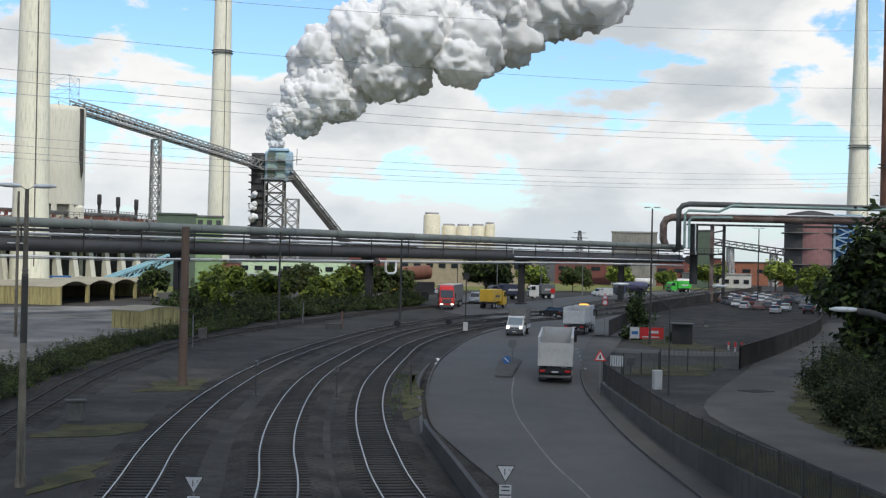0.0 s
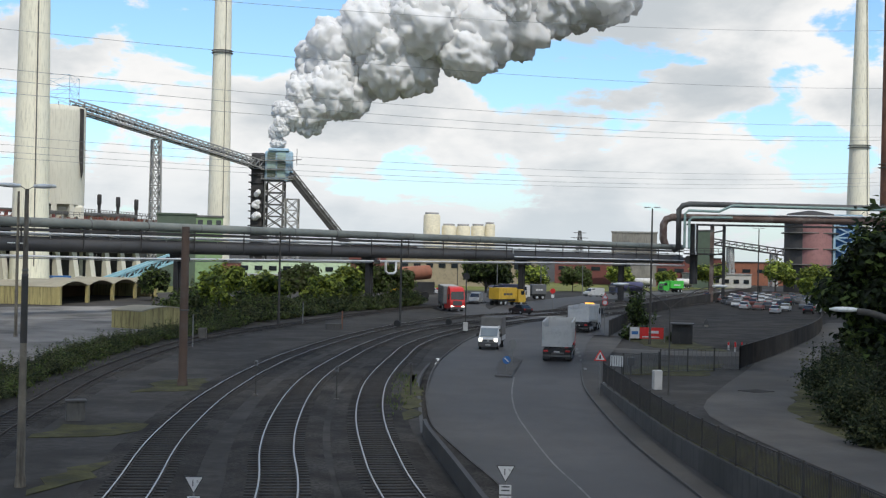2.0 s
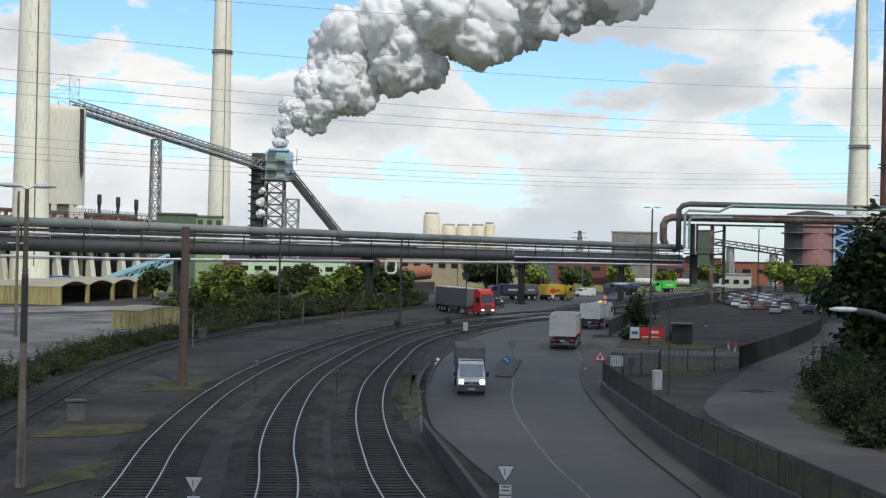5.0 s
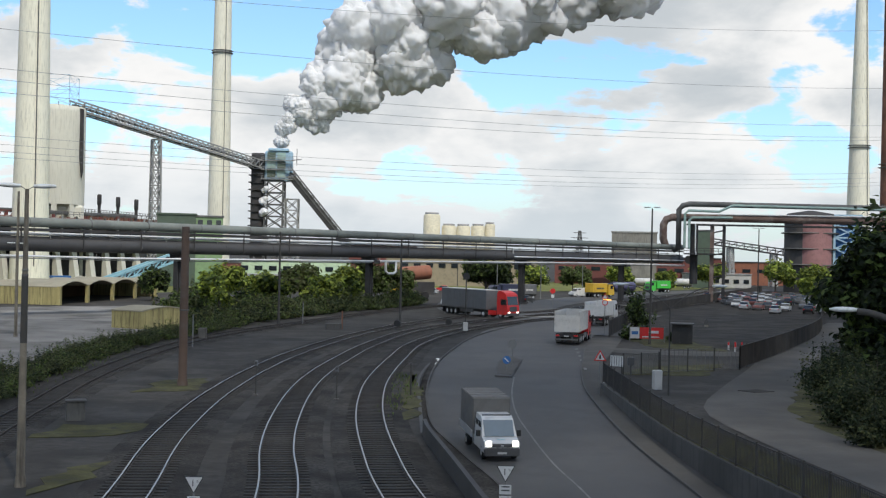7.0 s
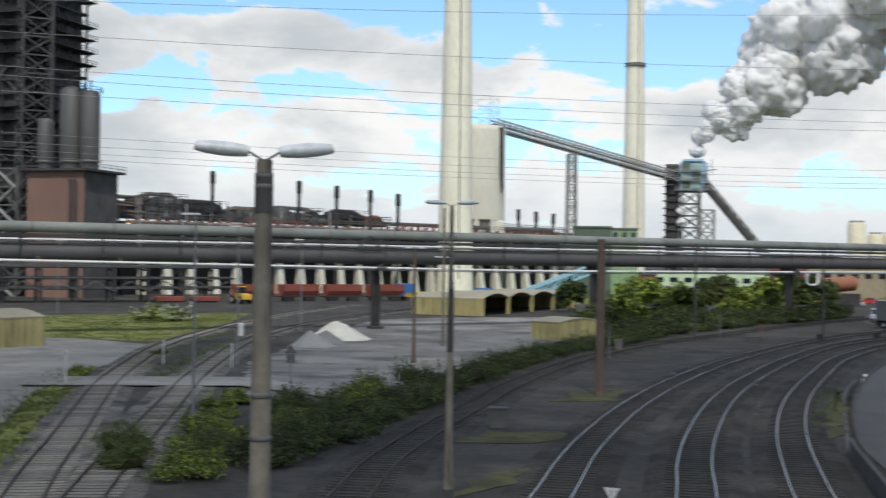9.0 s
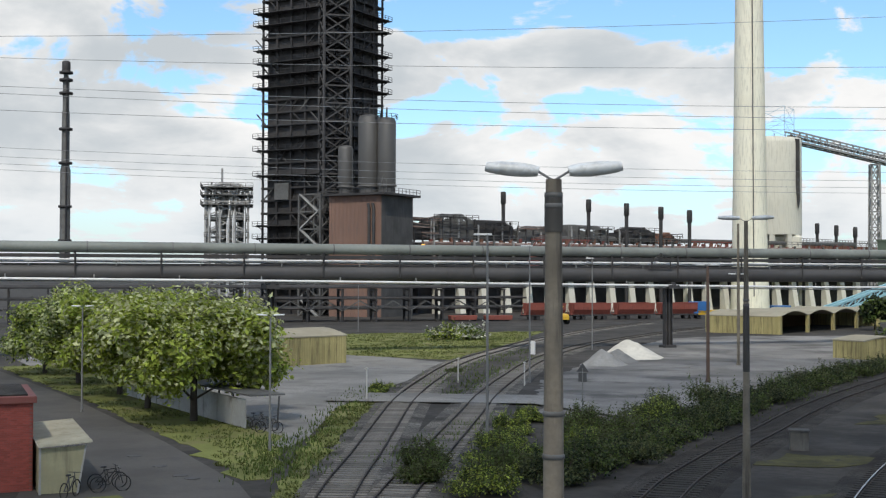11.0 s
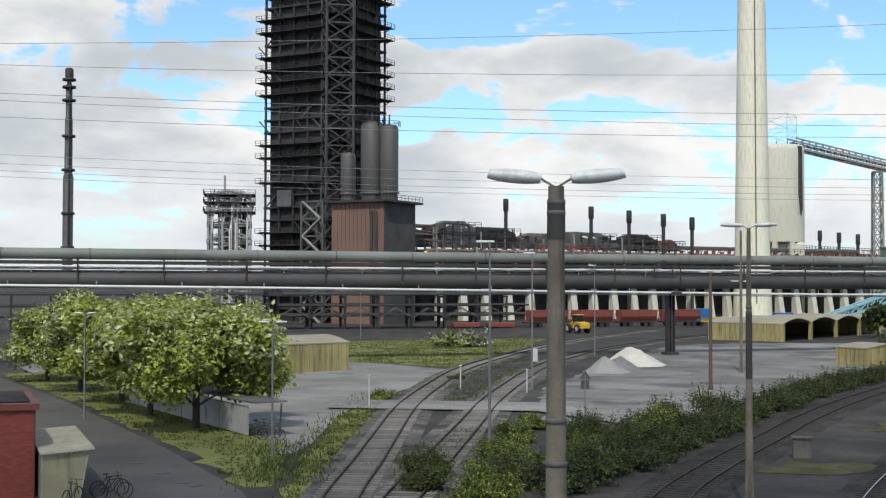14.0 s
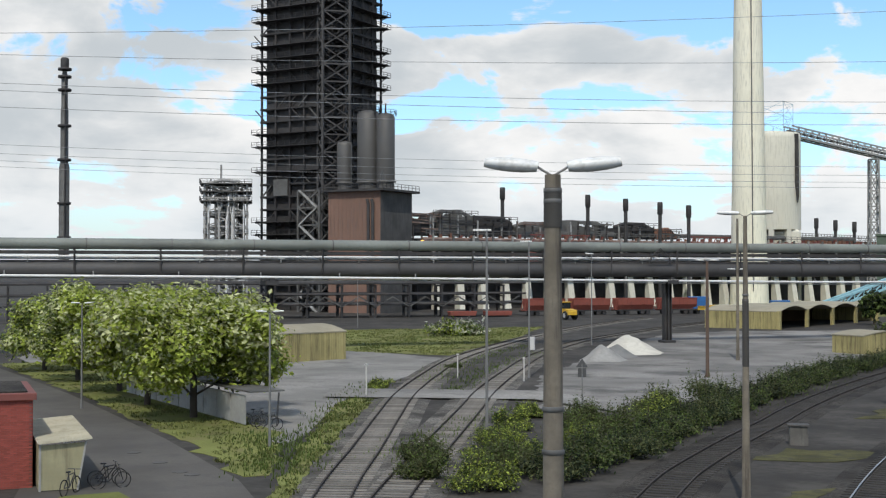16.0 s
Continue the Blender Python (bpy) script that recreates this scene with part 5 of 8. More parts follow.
pipe_rack(-205, 142, 49, 115, "long dark rack of pipes behind the yard")
pipe_rack(-190, 168, 49, 96, "sooty rack of pipes and cable trays")


# ---------- power lines ----------
WIRES = [((98, 85), 0), ((134, 182), 0), ((182, 243), 0), ((194, 262), 0), ((222, 266), 0), ((285, 318), 1), ((300, 326), 1), ((312, 333), 1), ((322, 338), 1)]


def power_lines():
    left, right = Vector((-176.0, 143.0, 0)), Vector((190.0, 480.0, 0))
    for (hl, hr), low in WIRES:
        z0 = 9.0 + (500 - hl) / 2250.0 * left.length
        z1 = 9.0 + (478 - hr) / 2250.0 * right.length
        pts = []
        for u in np.linspace(-0.25, 1.25, 40):
            p = left.lerp(right, u)
            pts.append((p.x, p.y, z0 + (z1 - z0) * u - 7.0 * (1 - (2 * u - 1) ** 2)))
        solo("power_line", Build().tube(pts, 0.035 if low else 0.045, 5), "wire", "thin overhead power line high over the works", "power line", "overhead power lines")


power_lines()


def pylon(x, y, h):
    t = thing("pylon", x, y, 0, 20, "far grey lattice power pylon", "pylon")
    b = Build()
    lattice_mast(b, 0, 0, 0, h, 7, 1.6, 7, 0.35)
    for z, w in ((h * 0.68, 9), (h * 0.82, 8), (h * 0.95, 6)):
        b.bar((-w, 0, z), (w, 0, z), 0.5)
    part("mast", b, "steel_mid", t)


pylon(120, 1120, 34)
pylon(185, 1300, 30)


# ---------- steam ----------
def puff(b, c, r, rnd, n=20):
    """A lumpy cauliflower ball."""
    off = Vector((rnd.uniform(0, 90), rnd.uniform(0, 90), rnd.uniform(0, 90)))
    vs, fs = [], []
    m = n * 2
    for i in range(n + 1):
        th = math.pi * i / n
        for k in range(m):
            ph = 2 * math.pi * k / m
            d = Vector((math.sin(th) * math.cos(ph), math.sin(th) * math.sin(ph), math.cos(th)))
            lump = 0.40 * abs(noise.noise(d * 1.4 + off)) + 0.24 * abs(noise.noise(d * 3.1 + off)) + 0.14 * abs(noise.noise(d * 6.5 + off)) + 0.07 * abs(noise.noise(d * 13.0 + off))
            vs.append(tuple(Vector(c) + d * r * (0.78 + lump)))
    for i in range(n):
        for k in range(m):
            fs.append((i * m + k, (i + 1) * m + k, (i + 1) * m + (k + 1) % m, i * m + (k + 1) % m))
    b.add(vs, fs, True)


STEAM = []


def steam_plume():
    rnd = random.Random(21)
    spine = [(-68, 505, 52), (-66, 505, 57), (-63, 507, 64), (-57, 509, 72), (-48, 511, 80), (-36, 513, 88), (-22, 515, 95), (-6, 517, 102), (11, 519, 109), (29, 521, 117), (49, 523, 126)]
    size = [2.6, 4.0, 6.6, 9.8, 13.0, 15.5, 17.0, 18.5, 19.5, 20.5, 22.0]
    for i, (p, r) in enumerate(zip(spine, size)):
        b = Build()
        for k in range(7):
            d = Vector((rnd.gauss(0, 0.38), rnd.gauss(0, 0.36), rnd.gauss(0, 0.34))) * r
            puff(b, d, r * rnd.uniform(0.55, 0.88), rnd, 36)
        ob = solo("steam_cloud", b, "steam", "billowing white steam cloud with a grey underside", "steam", "steam plume over the tower", x=p[0], y=p[1], z=p[2])
        STEAM.append((ob, Vector(p), min(1.0, 0.12 + 0.11 * i)))
    for p, r in (((-74.2, 492.5, 27), 1.5), ((-74.0, 492.3, 23), 1.8), ((-73.6, 492.4, 31), 1.2)):
        b = Build()
        for k in range(5):
            puff(b, Vector((rnd.gauss(0, 0.34), rnd.gauss(0, 0.3), rnd.gauss(0, 0.36))) * r, r * rnd.uniform(0.6, 0.9), rnd, 26)
        ob = solo("steam_cloud", b, "steam", "thin drifting cloud of steam beside the tower", "steam", "steam plume over the tower", x=p[0], y=p[1], z=p[2])
        STEAM.append((ob, Vector(p), 0.25))


steam_plume()


# ---------- the cumulus that shades the near yard and drifts off ----------
def passing_cloud():
    """A broad cumulus behind the camera, 400 m up, between the sun and the yard."""
    rnd = random.Random(33)
    b = Build()
    for i, s in enumerate(np.arange(-100, 440, 54)):
        wave = 12 * math.sin(i * 1.3) + 7 * math.sin(i * 2.9)
        for k in range(6):
            c = NRM * (-(174 - 44) + 54 * k - wave * (k == 0)) + U * float(s + rnd.uniform(-6, 6))
            puff(b, (c.x, c.y, rnd.uniform(-6, 14)), rnd.uniform(44, 50), rnd, 9)
    return solo("cumulus_cloud", b, "cloud_thin", "broad white cumulus cloud drifting over the yard", "cloud", x=127.0, y=-298.0, z=400.0)


CLOUD = passing_cloud()


# ---------- poles, lamps and signs ----------
def lamp_heads(t, z, span_m, size, up=0.0, rz=0.0):
    """Two long lamp heads on short arms."""
    for s in (-1, 1):
        a = radians(rz)
        dx, dy = math.cos(a) * s, math.sin(a) * s
        arm = Build().tube([(0, 0, z - 0.15), (dx * span_m * 0.25, dy * span_m * 0.25, z + up * 0.3)], 0.035 * size / 0.6, 6)
        part("arm", arm, "pole_grey", t)
        h = Build()
        n = 9
        pts, rs = [], []
        for k in range(n):
            u = k / (n - 1)
            q = span_m * (0.22 + 0.78 * u)
            pts.append((dx * q, dy * q, z + up * u))
            rs.append(size * 0.5 * (0.35 + 0.65 * math.sin(math.pi * min(1, 0.12 + 0.8 * u)) ** 0.6))
        h.tube(pts, rs, 12)
        h.v = [(x, y, z + up * 0.5 + (zz - z - up * 0.5) * 0.62) for x, y, zz in h.v]
        part("lamp_head", h, "lamp_head", t, "pale cobra lamp head")


def pole(name, x, y, h, r0, r1, material, label, category="pole", bands=()):
    t = thing(name, x, y, 0, 0, label, category)
    prof = [(r0 * 1.25, 0), (r0 * 1.2, 0.3), (r0, 0.45)] + [(r0 + (r1 - r0) * u, 0.45 + (h - 0.45) * u) for u in (0.25, 0.5, 0.75, 1.0)]
    part("shaft", Build().lathe(prof, n=14), material, t)
    for z in bands:
        rr = r0 + (r1 - r0) * z / h
        part("band", Build().lathe([(rr + 0.005, z), (rr + 0.022, z + 0.01), (rr + 0.022, z + 0.09), (rr + 0.005, z + 0.1)], n=14), "steel_mid", t)
    return t


t = pole("street_lamp", -10.75, 21.45, 10.85, 0.235, 0.15, "pole_conc", "twin-headed street lamp on a mossy concrete mast", "street lamp", (5.6, 6.4, 10.3, 10.5))
lamp_heads(t, 10.97, 1.28, 0.44, 0.15, 27)
part("mast_sleeve", Build().lathe([(0.17, 9.85), (0.175, 9.9), (0.17, 10.6)], n=14), "pole_dark", t)
t = pole("street_lamp", -15.7, 47.8, 11.2, 0.17, 0.075, "pole_conc", "twin-headed street lamp on a weathered wooden mast", "street lamp", (7.9, 8.1))
lamp_heads(t, 11.3, 1.05, 0.28, 0.04, 18)
part("mast_sleeve", Build().lathe([(0.13, 5.4), (0.135, 5.5), (0.125, 8.0)], n=12), "pole_dark", t)
pole("mast", -17.2, 84.8, 10.6, 0.30, 0.26, "pole_rust", "thick rusty steel mast beside the track", "mast", (5.0,))
t = pole("street_lamp", -38.0, 105.4, 10.0, 0.16, 0.12, "pole_rust", "rusty lamp mast beside the hedge", "street lamp")
lamp_heads(t, 10.1, 1.0, 0.2, 0.02, 20)
t = pole("street_lamp", -42.7, 127.5, 14.6, 0.17, 0.12, "pole_conc", "old concrete lamp mast in the yard", "street lamp")
lamp_heads(t, 9.4, 1.0, 0.2, 0.02, 20)
for x, y, h in ((-20.4, 159.0, 11.6), (-5.2, 158.6, 10.9)):
    pole("mast", x, y, h, 0.16, 0.11, "pole_dark", "slim dark mast beside the tracks", "mast")
for x, y, h in ((-33.9, 59.7, 11.3), (-50.8, 96.8, 11.7), (-67.3, 145.0, 11.4), (-121.3, 170.7, 7.8), (-136.5, 159.8, 7.8)):
    t = pole("lamp_post", x, y, h, 0.085, 0.055, "pole_grey", "slim galvanised lamp post with a flat head", "lamp post")
    part("flat_head", Build().box(-0.35, 0.1, h - 0.02, 1.0, 0.3, 0.1, 30, 0.03), "lamp_head", t, "flat grey lamp head")
for x, y in ((-42.0, 51.3), (-64.6, 59.4)):
    t = pole("lamp_post", x, y, 6.9, 0.07, 0.05, "pole_grey", "galvanised lamp post with two flat heads", "lamp post")
    lamp_heads(t, 7.0, 0.72, 0.17, 0.05, 40)
t = pole("street_lamp", 22.4, 136.7, 14.6, 0.13, 0.08, "pole_dark", "tall dark twin street lamp", "street lamp")
lamp_heads(t, 14.75, 0.85, 0.25, 0.0, 0)
t = pole("street_lamp", 64.0, 258.0, 16.0, 0.16, 0.10, "pole_dark", "tall twin street lamp in the car park", "street lamp")
lamp_heads(t, 16.1, 1.2, 0.3, 0.0, 0)
for x, y, h, m in ((12.0, 280.0, 9.0, "pole_grey"), (21.8, 282, 7.6, "pole_grey"), (3.5, 300, 9.4, "pole_dark"), (35, 318, 10, "pole_grey")):
    pole("mast", x, y, h, 0.11, 0.08, m, "slim mast beside the crossing", "mast")


def neck_lamp(x, y, h, reach, heads, rz, thick=0.03):
    t = pole("neck_lamp", x, y, h, 0.06, 0.04, "pole_dark", "grey street lamp with curved necks", "street lamp")
    for s in heads:
        a = radians(rz)
        pts = [(s * math.cos(a) * reach * u, s * math.sin(a) * reach * u, h - 0.05 + 1.5 * math.sin(math.pi / 2 * u)) for u in np.linspace(0, 1, 8)]
        part("neck", Build().tube(pts, thick, 8), "pole_dark", t)
        e = pts[-1]
        b = Build().tube([(e[0] + s * math.cos(a) * q, e[1] + s * math.sin(a) * q, e[2] + 0.05) for q in (-0.1, 0.15, 0.5, 0.75, 0.95)], [0.07, 0.15, 0.17, 0.14, 0.05], 10)
        b.v = [(i, j, e[2] + 0.05 + (k - e[2] - 0.05) * 0.6) for i, j, k in b.v]
        part("lamp_head", b, "lamp_head", t, "pale oval lamp head")


neck_lamp(15.3, 85.3, 5.9, 2.9, (-1, 1), 0)
neck_lamp(17.6, 44.6, 5.9, 2.9, (-1,), -20, 0.12)

for x, y, h, m in ((-53.3, 76.1, 2.3, "dirty_white"), (-55.9, 93.4, 2.0, "dirty_white"), (-49.6, 93.6, 1.9, "dirty_white"), (-23.2, 118.7, 3.0, "pole_grey"), (-17.5, 160.2, 2.8, "pole_grey"), (-1.9, 81.9, 2.0, "pole_dark")):
    t = thing("marker_post", x, y, 0, 0, "thin upright marker post beside the track", "post")
    part("post", Build().tube([(0, 0, 0), (0, 0, h)], 0.06, 8), m, t)
    part("cap", Build().box(0, 0, h - 0.02, 0.2, 0.2, 0.12, 0, 0.03), "darkgrey" if m != "dirty_white" else m, t)
for x, y, h in ((-11.6, 80.0, 2.2), (-6.4, 78.5, 2.1)):
    t = thing("track_signal", x, y, 0, 0, "small grey trackside signal on a post", "signal")
    part("post", Build().tube([(0, 0, 0), (0, 0, h - 0.3)], 0.04, 8), "pole_dark", t)
    part("box", Build().box(0, 0, h - 0.35, 0.22, 0.18, 0.36, 0, 0.04), "grey", t)
    part("lens", Build().tube([(0, -0.1, h - 0.15), (0, -0.16, h - 0.15)], 0.07, 10), "black", t)
    part("foot", Build().box(0, 0, 0, 0.3, 0.3, 0.1, 0, 0.03), "relay", t)
for x, y in ((-5.5, 157.0), (0.9, 163.5)):
    t = thing("point_lantern", x, y, 0, 0, "round dark switch lantern beside the rails", "switch lantern")
    part("drum", Build().tube([(0, -0.2, 0.6), (0, 0.2, 0.6)], 0.42, 14), "black", t)
    part("stand", Build().box(0, 0, 0, 0.3, 0.3, 0.35), "steel_dark", t)
t = thing("white_post", -69.1, 132.5, 0, 0, "stout white post beside the siding", "post")
part("body", Build().box(0, 0, 0, 0.55, 0.4, 1.5, 10, 0.06), "white", t)
t = thing("relay_box", -19.1, 66.7, 0, 20, "weathered concrete relay box on the cinders", "relay box")
part("body", Build().box(0, 0, 0, 0.95, 0.75, 1.0, 0, 0.04), "relay", t)
part("lid", Build().box(0, 0, 1.0, 1.1, 0.9, 0.08, 0, 0.02), "dark_wall", t)
t = thing("relay_box", -12.9, 152.0, 0, 8, "rusty trackside frame with a low bench", "relay box")
part("body", Build().box(0, 0, 0, 1.9, 1.1, 0.7, 0, 0.04), "dark_wall", t)
part("mast", Build().box(1.0, 0, 0, 0.16, 0.16, 2.2), "rust", t)
for x, y in ((-24.6, 131.0),):
    t = thing("relay_box", x, y, 0, 0, "small grey relay box", "relay box")
    part("body", Build().box(0, 0, 0, 0.8, 0.6, 1.1, 0, 0.05), "relay", t)


def text_mesh(body, size):
    cu = bpy.data.curves.new("lettering", "FONT")
    cu.body, cu.size, cu.align_x, cu.align_y, cu.extrude = body, size, "CENTER", "CENTER", 0.002
    ob = bpy.data.objects.new("lettering", cu)
    me = bpy.data.meshes.new_from_object(ob)
    bpy.data.objects.remove(ob)
    me.materials.clear()
    me.materials.append(M["black"])
    return me


def letters(body, size, parent, x, y, z, rx=90, rz=0):
    ob = new("lettering", text_mesh(body, size))
    ob.parent = parent
    ob.matrix_basis = pose(x, y, z, rx, 0, rz)
    return ob


def tri_prism(b, w, h, z, t, down):
    s = -1 if down else 1
    pts = [(-w / 2, z - s * h / 2), (w / 2, z - s * h / 2), (0, z + s * h / 2)]
    return b.prism(pts, -t / 2, t / 2)


def rail_sign(x, y, z, extra):
    t = thing("rail_sign", x, y, 0, 0, "white triangular rail speed sign on a post", "sign")
    part("post", Build().tube([(0, 0.06, -0.0), (0, 0.06, z + 0.2)], 0.04, 8), "pole_grey", t)
    part("border", tri_prism(Build(), 0.70, 0.62, z, 0.03, True), "black", t)
    b = tri_prism(Build(), 0.60, 0.53, z + 0.012, 0.012, True)
    b.v = [(a, c - 0.022, e) for a, c, e in b.v]
    part("face", b, "white", t)
    letters("1", 0.34, t, -0.03, -0.034, z + 0.06)
    letters("0", 0.13, t, 0.13, -0.034, z + 0.14)
    for k in range(extra):
        part("plate", Build().box(0, 0, z - 0.74 - 0.40 * k, 0.44, 0.03, 0.34), "white", t)
        if k == 1:
            letters("BÜ", 0.26, t, 0, -0.02, z - 0.57 - 0.40 * k)
        else:
            for j in range(2):
                part("bar", Build().box(0, -0.02, z - 0.62 + 0.13 * j, 0.3, 0.012, 0.05), "darkgrey", t)


rail_sign(-8.62, 44.9, 0.74, 1)
rail_sign(2.44, 46.2, 1.15, 2)
bpy.data.objects["rail_sign.001"].location.z = 0.0


def road_sign(x, y, h, shape, rz=0.0, z=0.0, label="road sign"):
    t = thing("road_sign", x, y, z, rz, label, "road sign")
    part("post", Build().tube([(0, 0.05, 0), (0, 0.05, h)], 0.035, 8), "pole_grey", t)
    if shape == "warning":
        part("border", tri_prism(Build(), 0.9, 0.78, h - 0.35, 0.02, False), "red", t)
        b = tri_prism(Build(), 0.62, 0.54, h - 0.40, 0.01, False)
        b.v = [(a, c - 0.018, e) for a, c, e in b.v]
        part("face", b, "white", t)
        part("symbol", Build().box(0, -0.03, h - 0.60, 0.16, 0.01, 0.30, 0, 0.0, 0.5), "black", t)
    elif shape == "keep":
        part("disc", Build().tube([(0, 0.02, h - 0.3), (0, -0.02, h - 0.3)], 0.32, 20), "blue", t)
        part("arrow", Build().bar((-0.16, -0.03, h - 0.14), (0.16, -0.03, h - 0.46), 0.03, 0.09), "white", t)
    elif shape == "back":
        part("disc", Build().tube([(0, 0.02, h - 0.35), (0, -0.02, h - 0.35)], 0.36, 20), "pole_grey", t)
    elif shape == "stop":
        part("disc", Build().tube([(0, 0.02, h - 0.4), (0, -0.02, h - 0.4)], 0.45, 8), "red", t)
        part("plate", Build().box(0, -0.02, h - 1.5, 0.5, 0.03, 0.5), "white", t)
    elif shape == "double":
        part("border", tri_prism(Build(), 0.8, 0.7, h - 0.35, 0.02, False), "red", t)
        b = tri_prism(Build(), 0.55, 0.48, h - 0.4, 0.01, False)
        b.v = [(a, c - 0.018, e) for a, c, e in b.v]
        part("face", b, "white", t)
        part("disc", Build().tube([(0, 0.02, h - 1.15), (0, -0.02, h - 1.15)], 0.36, 18), "red", t)
        part("disc", Build().tube([(0, 0.0, h - 1.15), (0, -0.035, h - 1.15)], 0.25, 18), "white", t)
    return t


road_sign(11.2, 89.5, 3.2, "warning", -6, road_z(89.5) + 0.25, "red-bordered triangular warning sign on the footway")
road_sign(5.25, 101.5, 1.15, "keep", 0, road_z(101.5) + 0.2, "round blue arrow sign on the traffic island")
road_sign(5.85, 104.5, 2.1, "back", 0, road_z(108.5) + 0.2, "grey back of a round sign on the traffic island")
road_sign(19.6, 153.0, 5.0, "double", 0, 0.0, "warning and round red signs beside the road")
road_sign(17.8, 205.0, 4.2, "stop", 0, 0.0, "red sign with a pale plate beside the crossing")
t = thing("crossing_signal", 2.8, 149.8, 0, 0, "slim crossing signal mast with a pale box", "signal")
part("post", Build().tube([(0, 0, 0), (0, 0, 6.6)], 0.07, 8), "pole_dark", t)
part("lamp_shield", Build().tube([(0, -0.05, 6.7), (0, 0.05, 6.7)], 0.42, 14), "black", t)
part("box", Build().box(0, -0.05, 0.3, 0.55, 0.4, 1.0, 0, 0.05), "dirty_white", t)

# traffic island
ISL = [(4.2, 98.6), (5.5, 98.2), (6.2, 103), (7.0, 110.0), (6.6, 113.2), (5.8, 113.6), (4.7, 107)]
for nm, k, lift, m, lab in (("traffic_island", 1.0, 0.2, "kerb", "low grey traffic island with a stone kerb"), ("island_top", 0.86, 0.21, "paving", "dark asphalt top of the traffic island")):
    b = Build().plate([(x * k + 5.7 * (1 - k), y * k + 105.5 * (1 - k)) for x, y in ISL], 0.0, 0.3)
    b.v = [(x, y, z + road_z(y) + lift) for x, y, z in b.v]
    solo(nm, b, m, lab, "traffic island", kind="structure")
for k in range(6):
    solo("lane_mark", Build().plate([(11.6 + 0.32 * k, 103 + 4.5 * k), (11.85 + 0.32 * k, 103 + 4.5 * k), (12.05 + 0.34 * k, 105 + 4.5 * k), (11.8 + 0.34 * k, 105 + 4.5 * k)], 0.06, 0.01), "paint", "worn pale dash beside the footway", "road marking", kind="structure")
for k in range(5):
    solo("crossing_mark", Build().plate([(0.2 + 2.3 * k, 199.5 - 1.5 * k), (2.0 + 2.3 * k, 198.3 - 1.5 * k), (2.2 + 2.3 * k, 199.2 - 1.5 * k), (0.4 + 2.3 * k, 200.4 - 1.5 * k)], 0.10, 0.01), "paint", "pale stop dash at the crossing", "road marking", kind="structure")
solo("road_patch", Build().plate([(8, 188), (20, 196), (19, 199), (7, 191)], 0.105, 0.02), "asphalt_old", "pale worn strip on the level crossing", "road marking", kind="structure")


# ---------- fences ----------
def fence(name, pts, h, z0, step, pitch, bar, material, label, posts="pole_dark", sheet_mat=None, single=False, foot=None):
    base = foot or (lambda y: z0)
    p = smooth_path(pts, step)
    t = thing(name, 0, 0, 0, 0, label, "fence")
    picket = Build().box(0, 0, 0, bar, bar, h - 0.15).mesh("picket", material)
    for q in p:
        part("post", Build().box(q[0], q[1], base(q[1]), 0.10, 0.10, h + 0.06, 0), posts, t)
    for a, c in zip(p[:-1], p[1:]):
        b = Build()
        n = max(2, int(step / pitch))
        for k in range(1, n):
            x, y = a + (c - a) * k / n
            if single:
                o = new("picket", picket)
                o.parent, o.matrix_basis = t, pose(x, y, base(y) + 0.1)
            else:
                b.box(x, y, base(y) + 0.1, bar, bar, h - 0.15)
        for z in (0.12, h - 0.05):
            part("rail", Build().bar((a[0], a[1], base(a[1]) + z), (c[0], c[1], base(c[1]) + z), bar * 1.5, 0.05), material, t)
        if sheet_mat:
            b.bar((a[0], a[1], z0 + h * 0.5), (c[0], c[1], z0 + h * 0.5), 0.02, h * 0.9)
        if not single:
            part("mesh_panel", b, material, t)
    return t


fence("railing", [(16.5, 43.0)] + WALL_LINE[2:], 1.52, 0.0, 2.6, 0.15, 0.028, "steel_dark", "dark steel picket railing on the retaining wall", single=True, foot=wall_top)
fence("yard_fence", [(25.1, 106.8), (36.5, 133), (49.5, 166.5), (66.1, 221.1), (76, 250)], 2.05, 0.0, 3.0, 0.16, 0.06, "steel_dark", "dark dense mesh fence beside the lane", "pole_dark", "x")
fence("track_fence", [(19.5, 148), (25, 172), (33, 208), (52, 262), (75, 325), (100, 398)], 2.0, 0.0, 4.0, 0.2, 0.06, "steel_dark", "dark mesh fence between tracks and car park")
fence("gate", [(14.2, 99), (17.4, 101.5)], 1.7, 0.0, 1.6, 0.16, 0.035, "steel_mid", "grey bar gate beside the footway")
fence("yard_rail", [(17.6, 102), (25.1, 106.8)], 1.9, 0.0, 2.8, 0.4, 0.03, "steel_mid", "thin wire fence beside the lane")
t = thing("notice_board", 13.5, 97.6, 0, -25, "white striped gate board", "board")
part("board", Build().box(0, 0, 0.85, 1.0, 0.06, 0.8), "white", t)
part("leg", Build().box(-0.4, 0, 0, 0.07, 0.07, 1.0), "steel_dark", t)
part("leg", Build().box(0.4, 0, 0, 0.07, 0.07, 1.0), "steel_dark", t)
for k in range(5):
    part("stripe", Build().box(-0.38 + 0.19 * k, -0.04, 0.9, 0.05, 0.02, 0.7), "grey", t)
t = thing("letter_box", 14.7, 98.4, 0, 0, "dark boxes on a stand beside the gate", "box")
part("box", Build().box(0, 0, 0.9, 0.5, 0.4, 0.6, 0, 0.03), "darkgrey", t)
part("stand", Build().box(0, 0, 0, 0.1, 0.1, 0.95), "darkgrey", t)
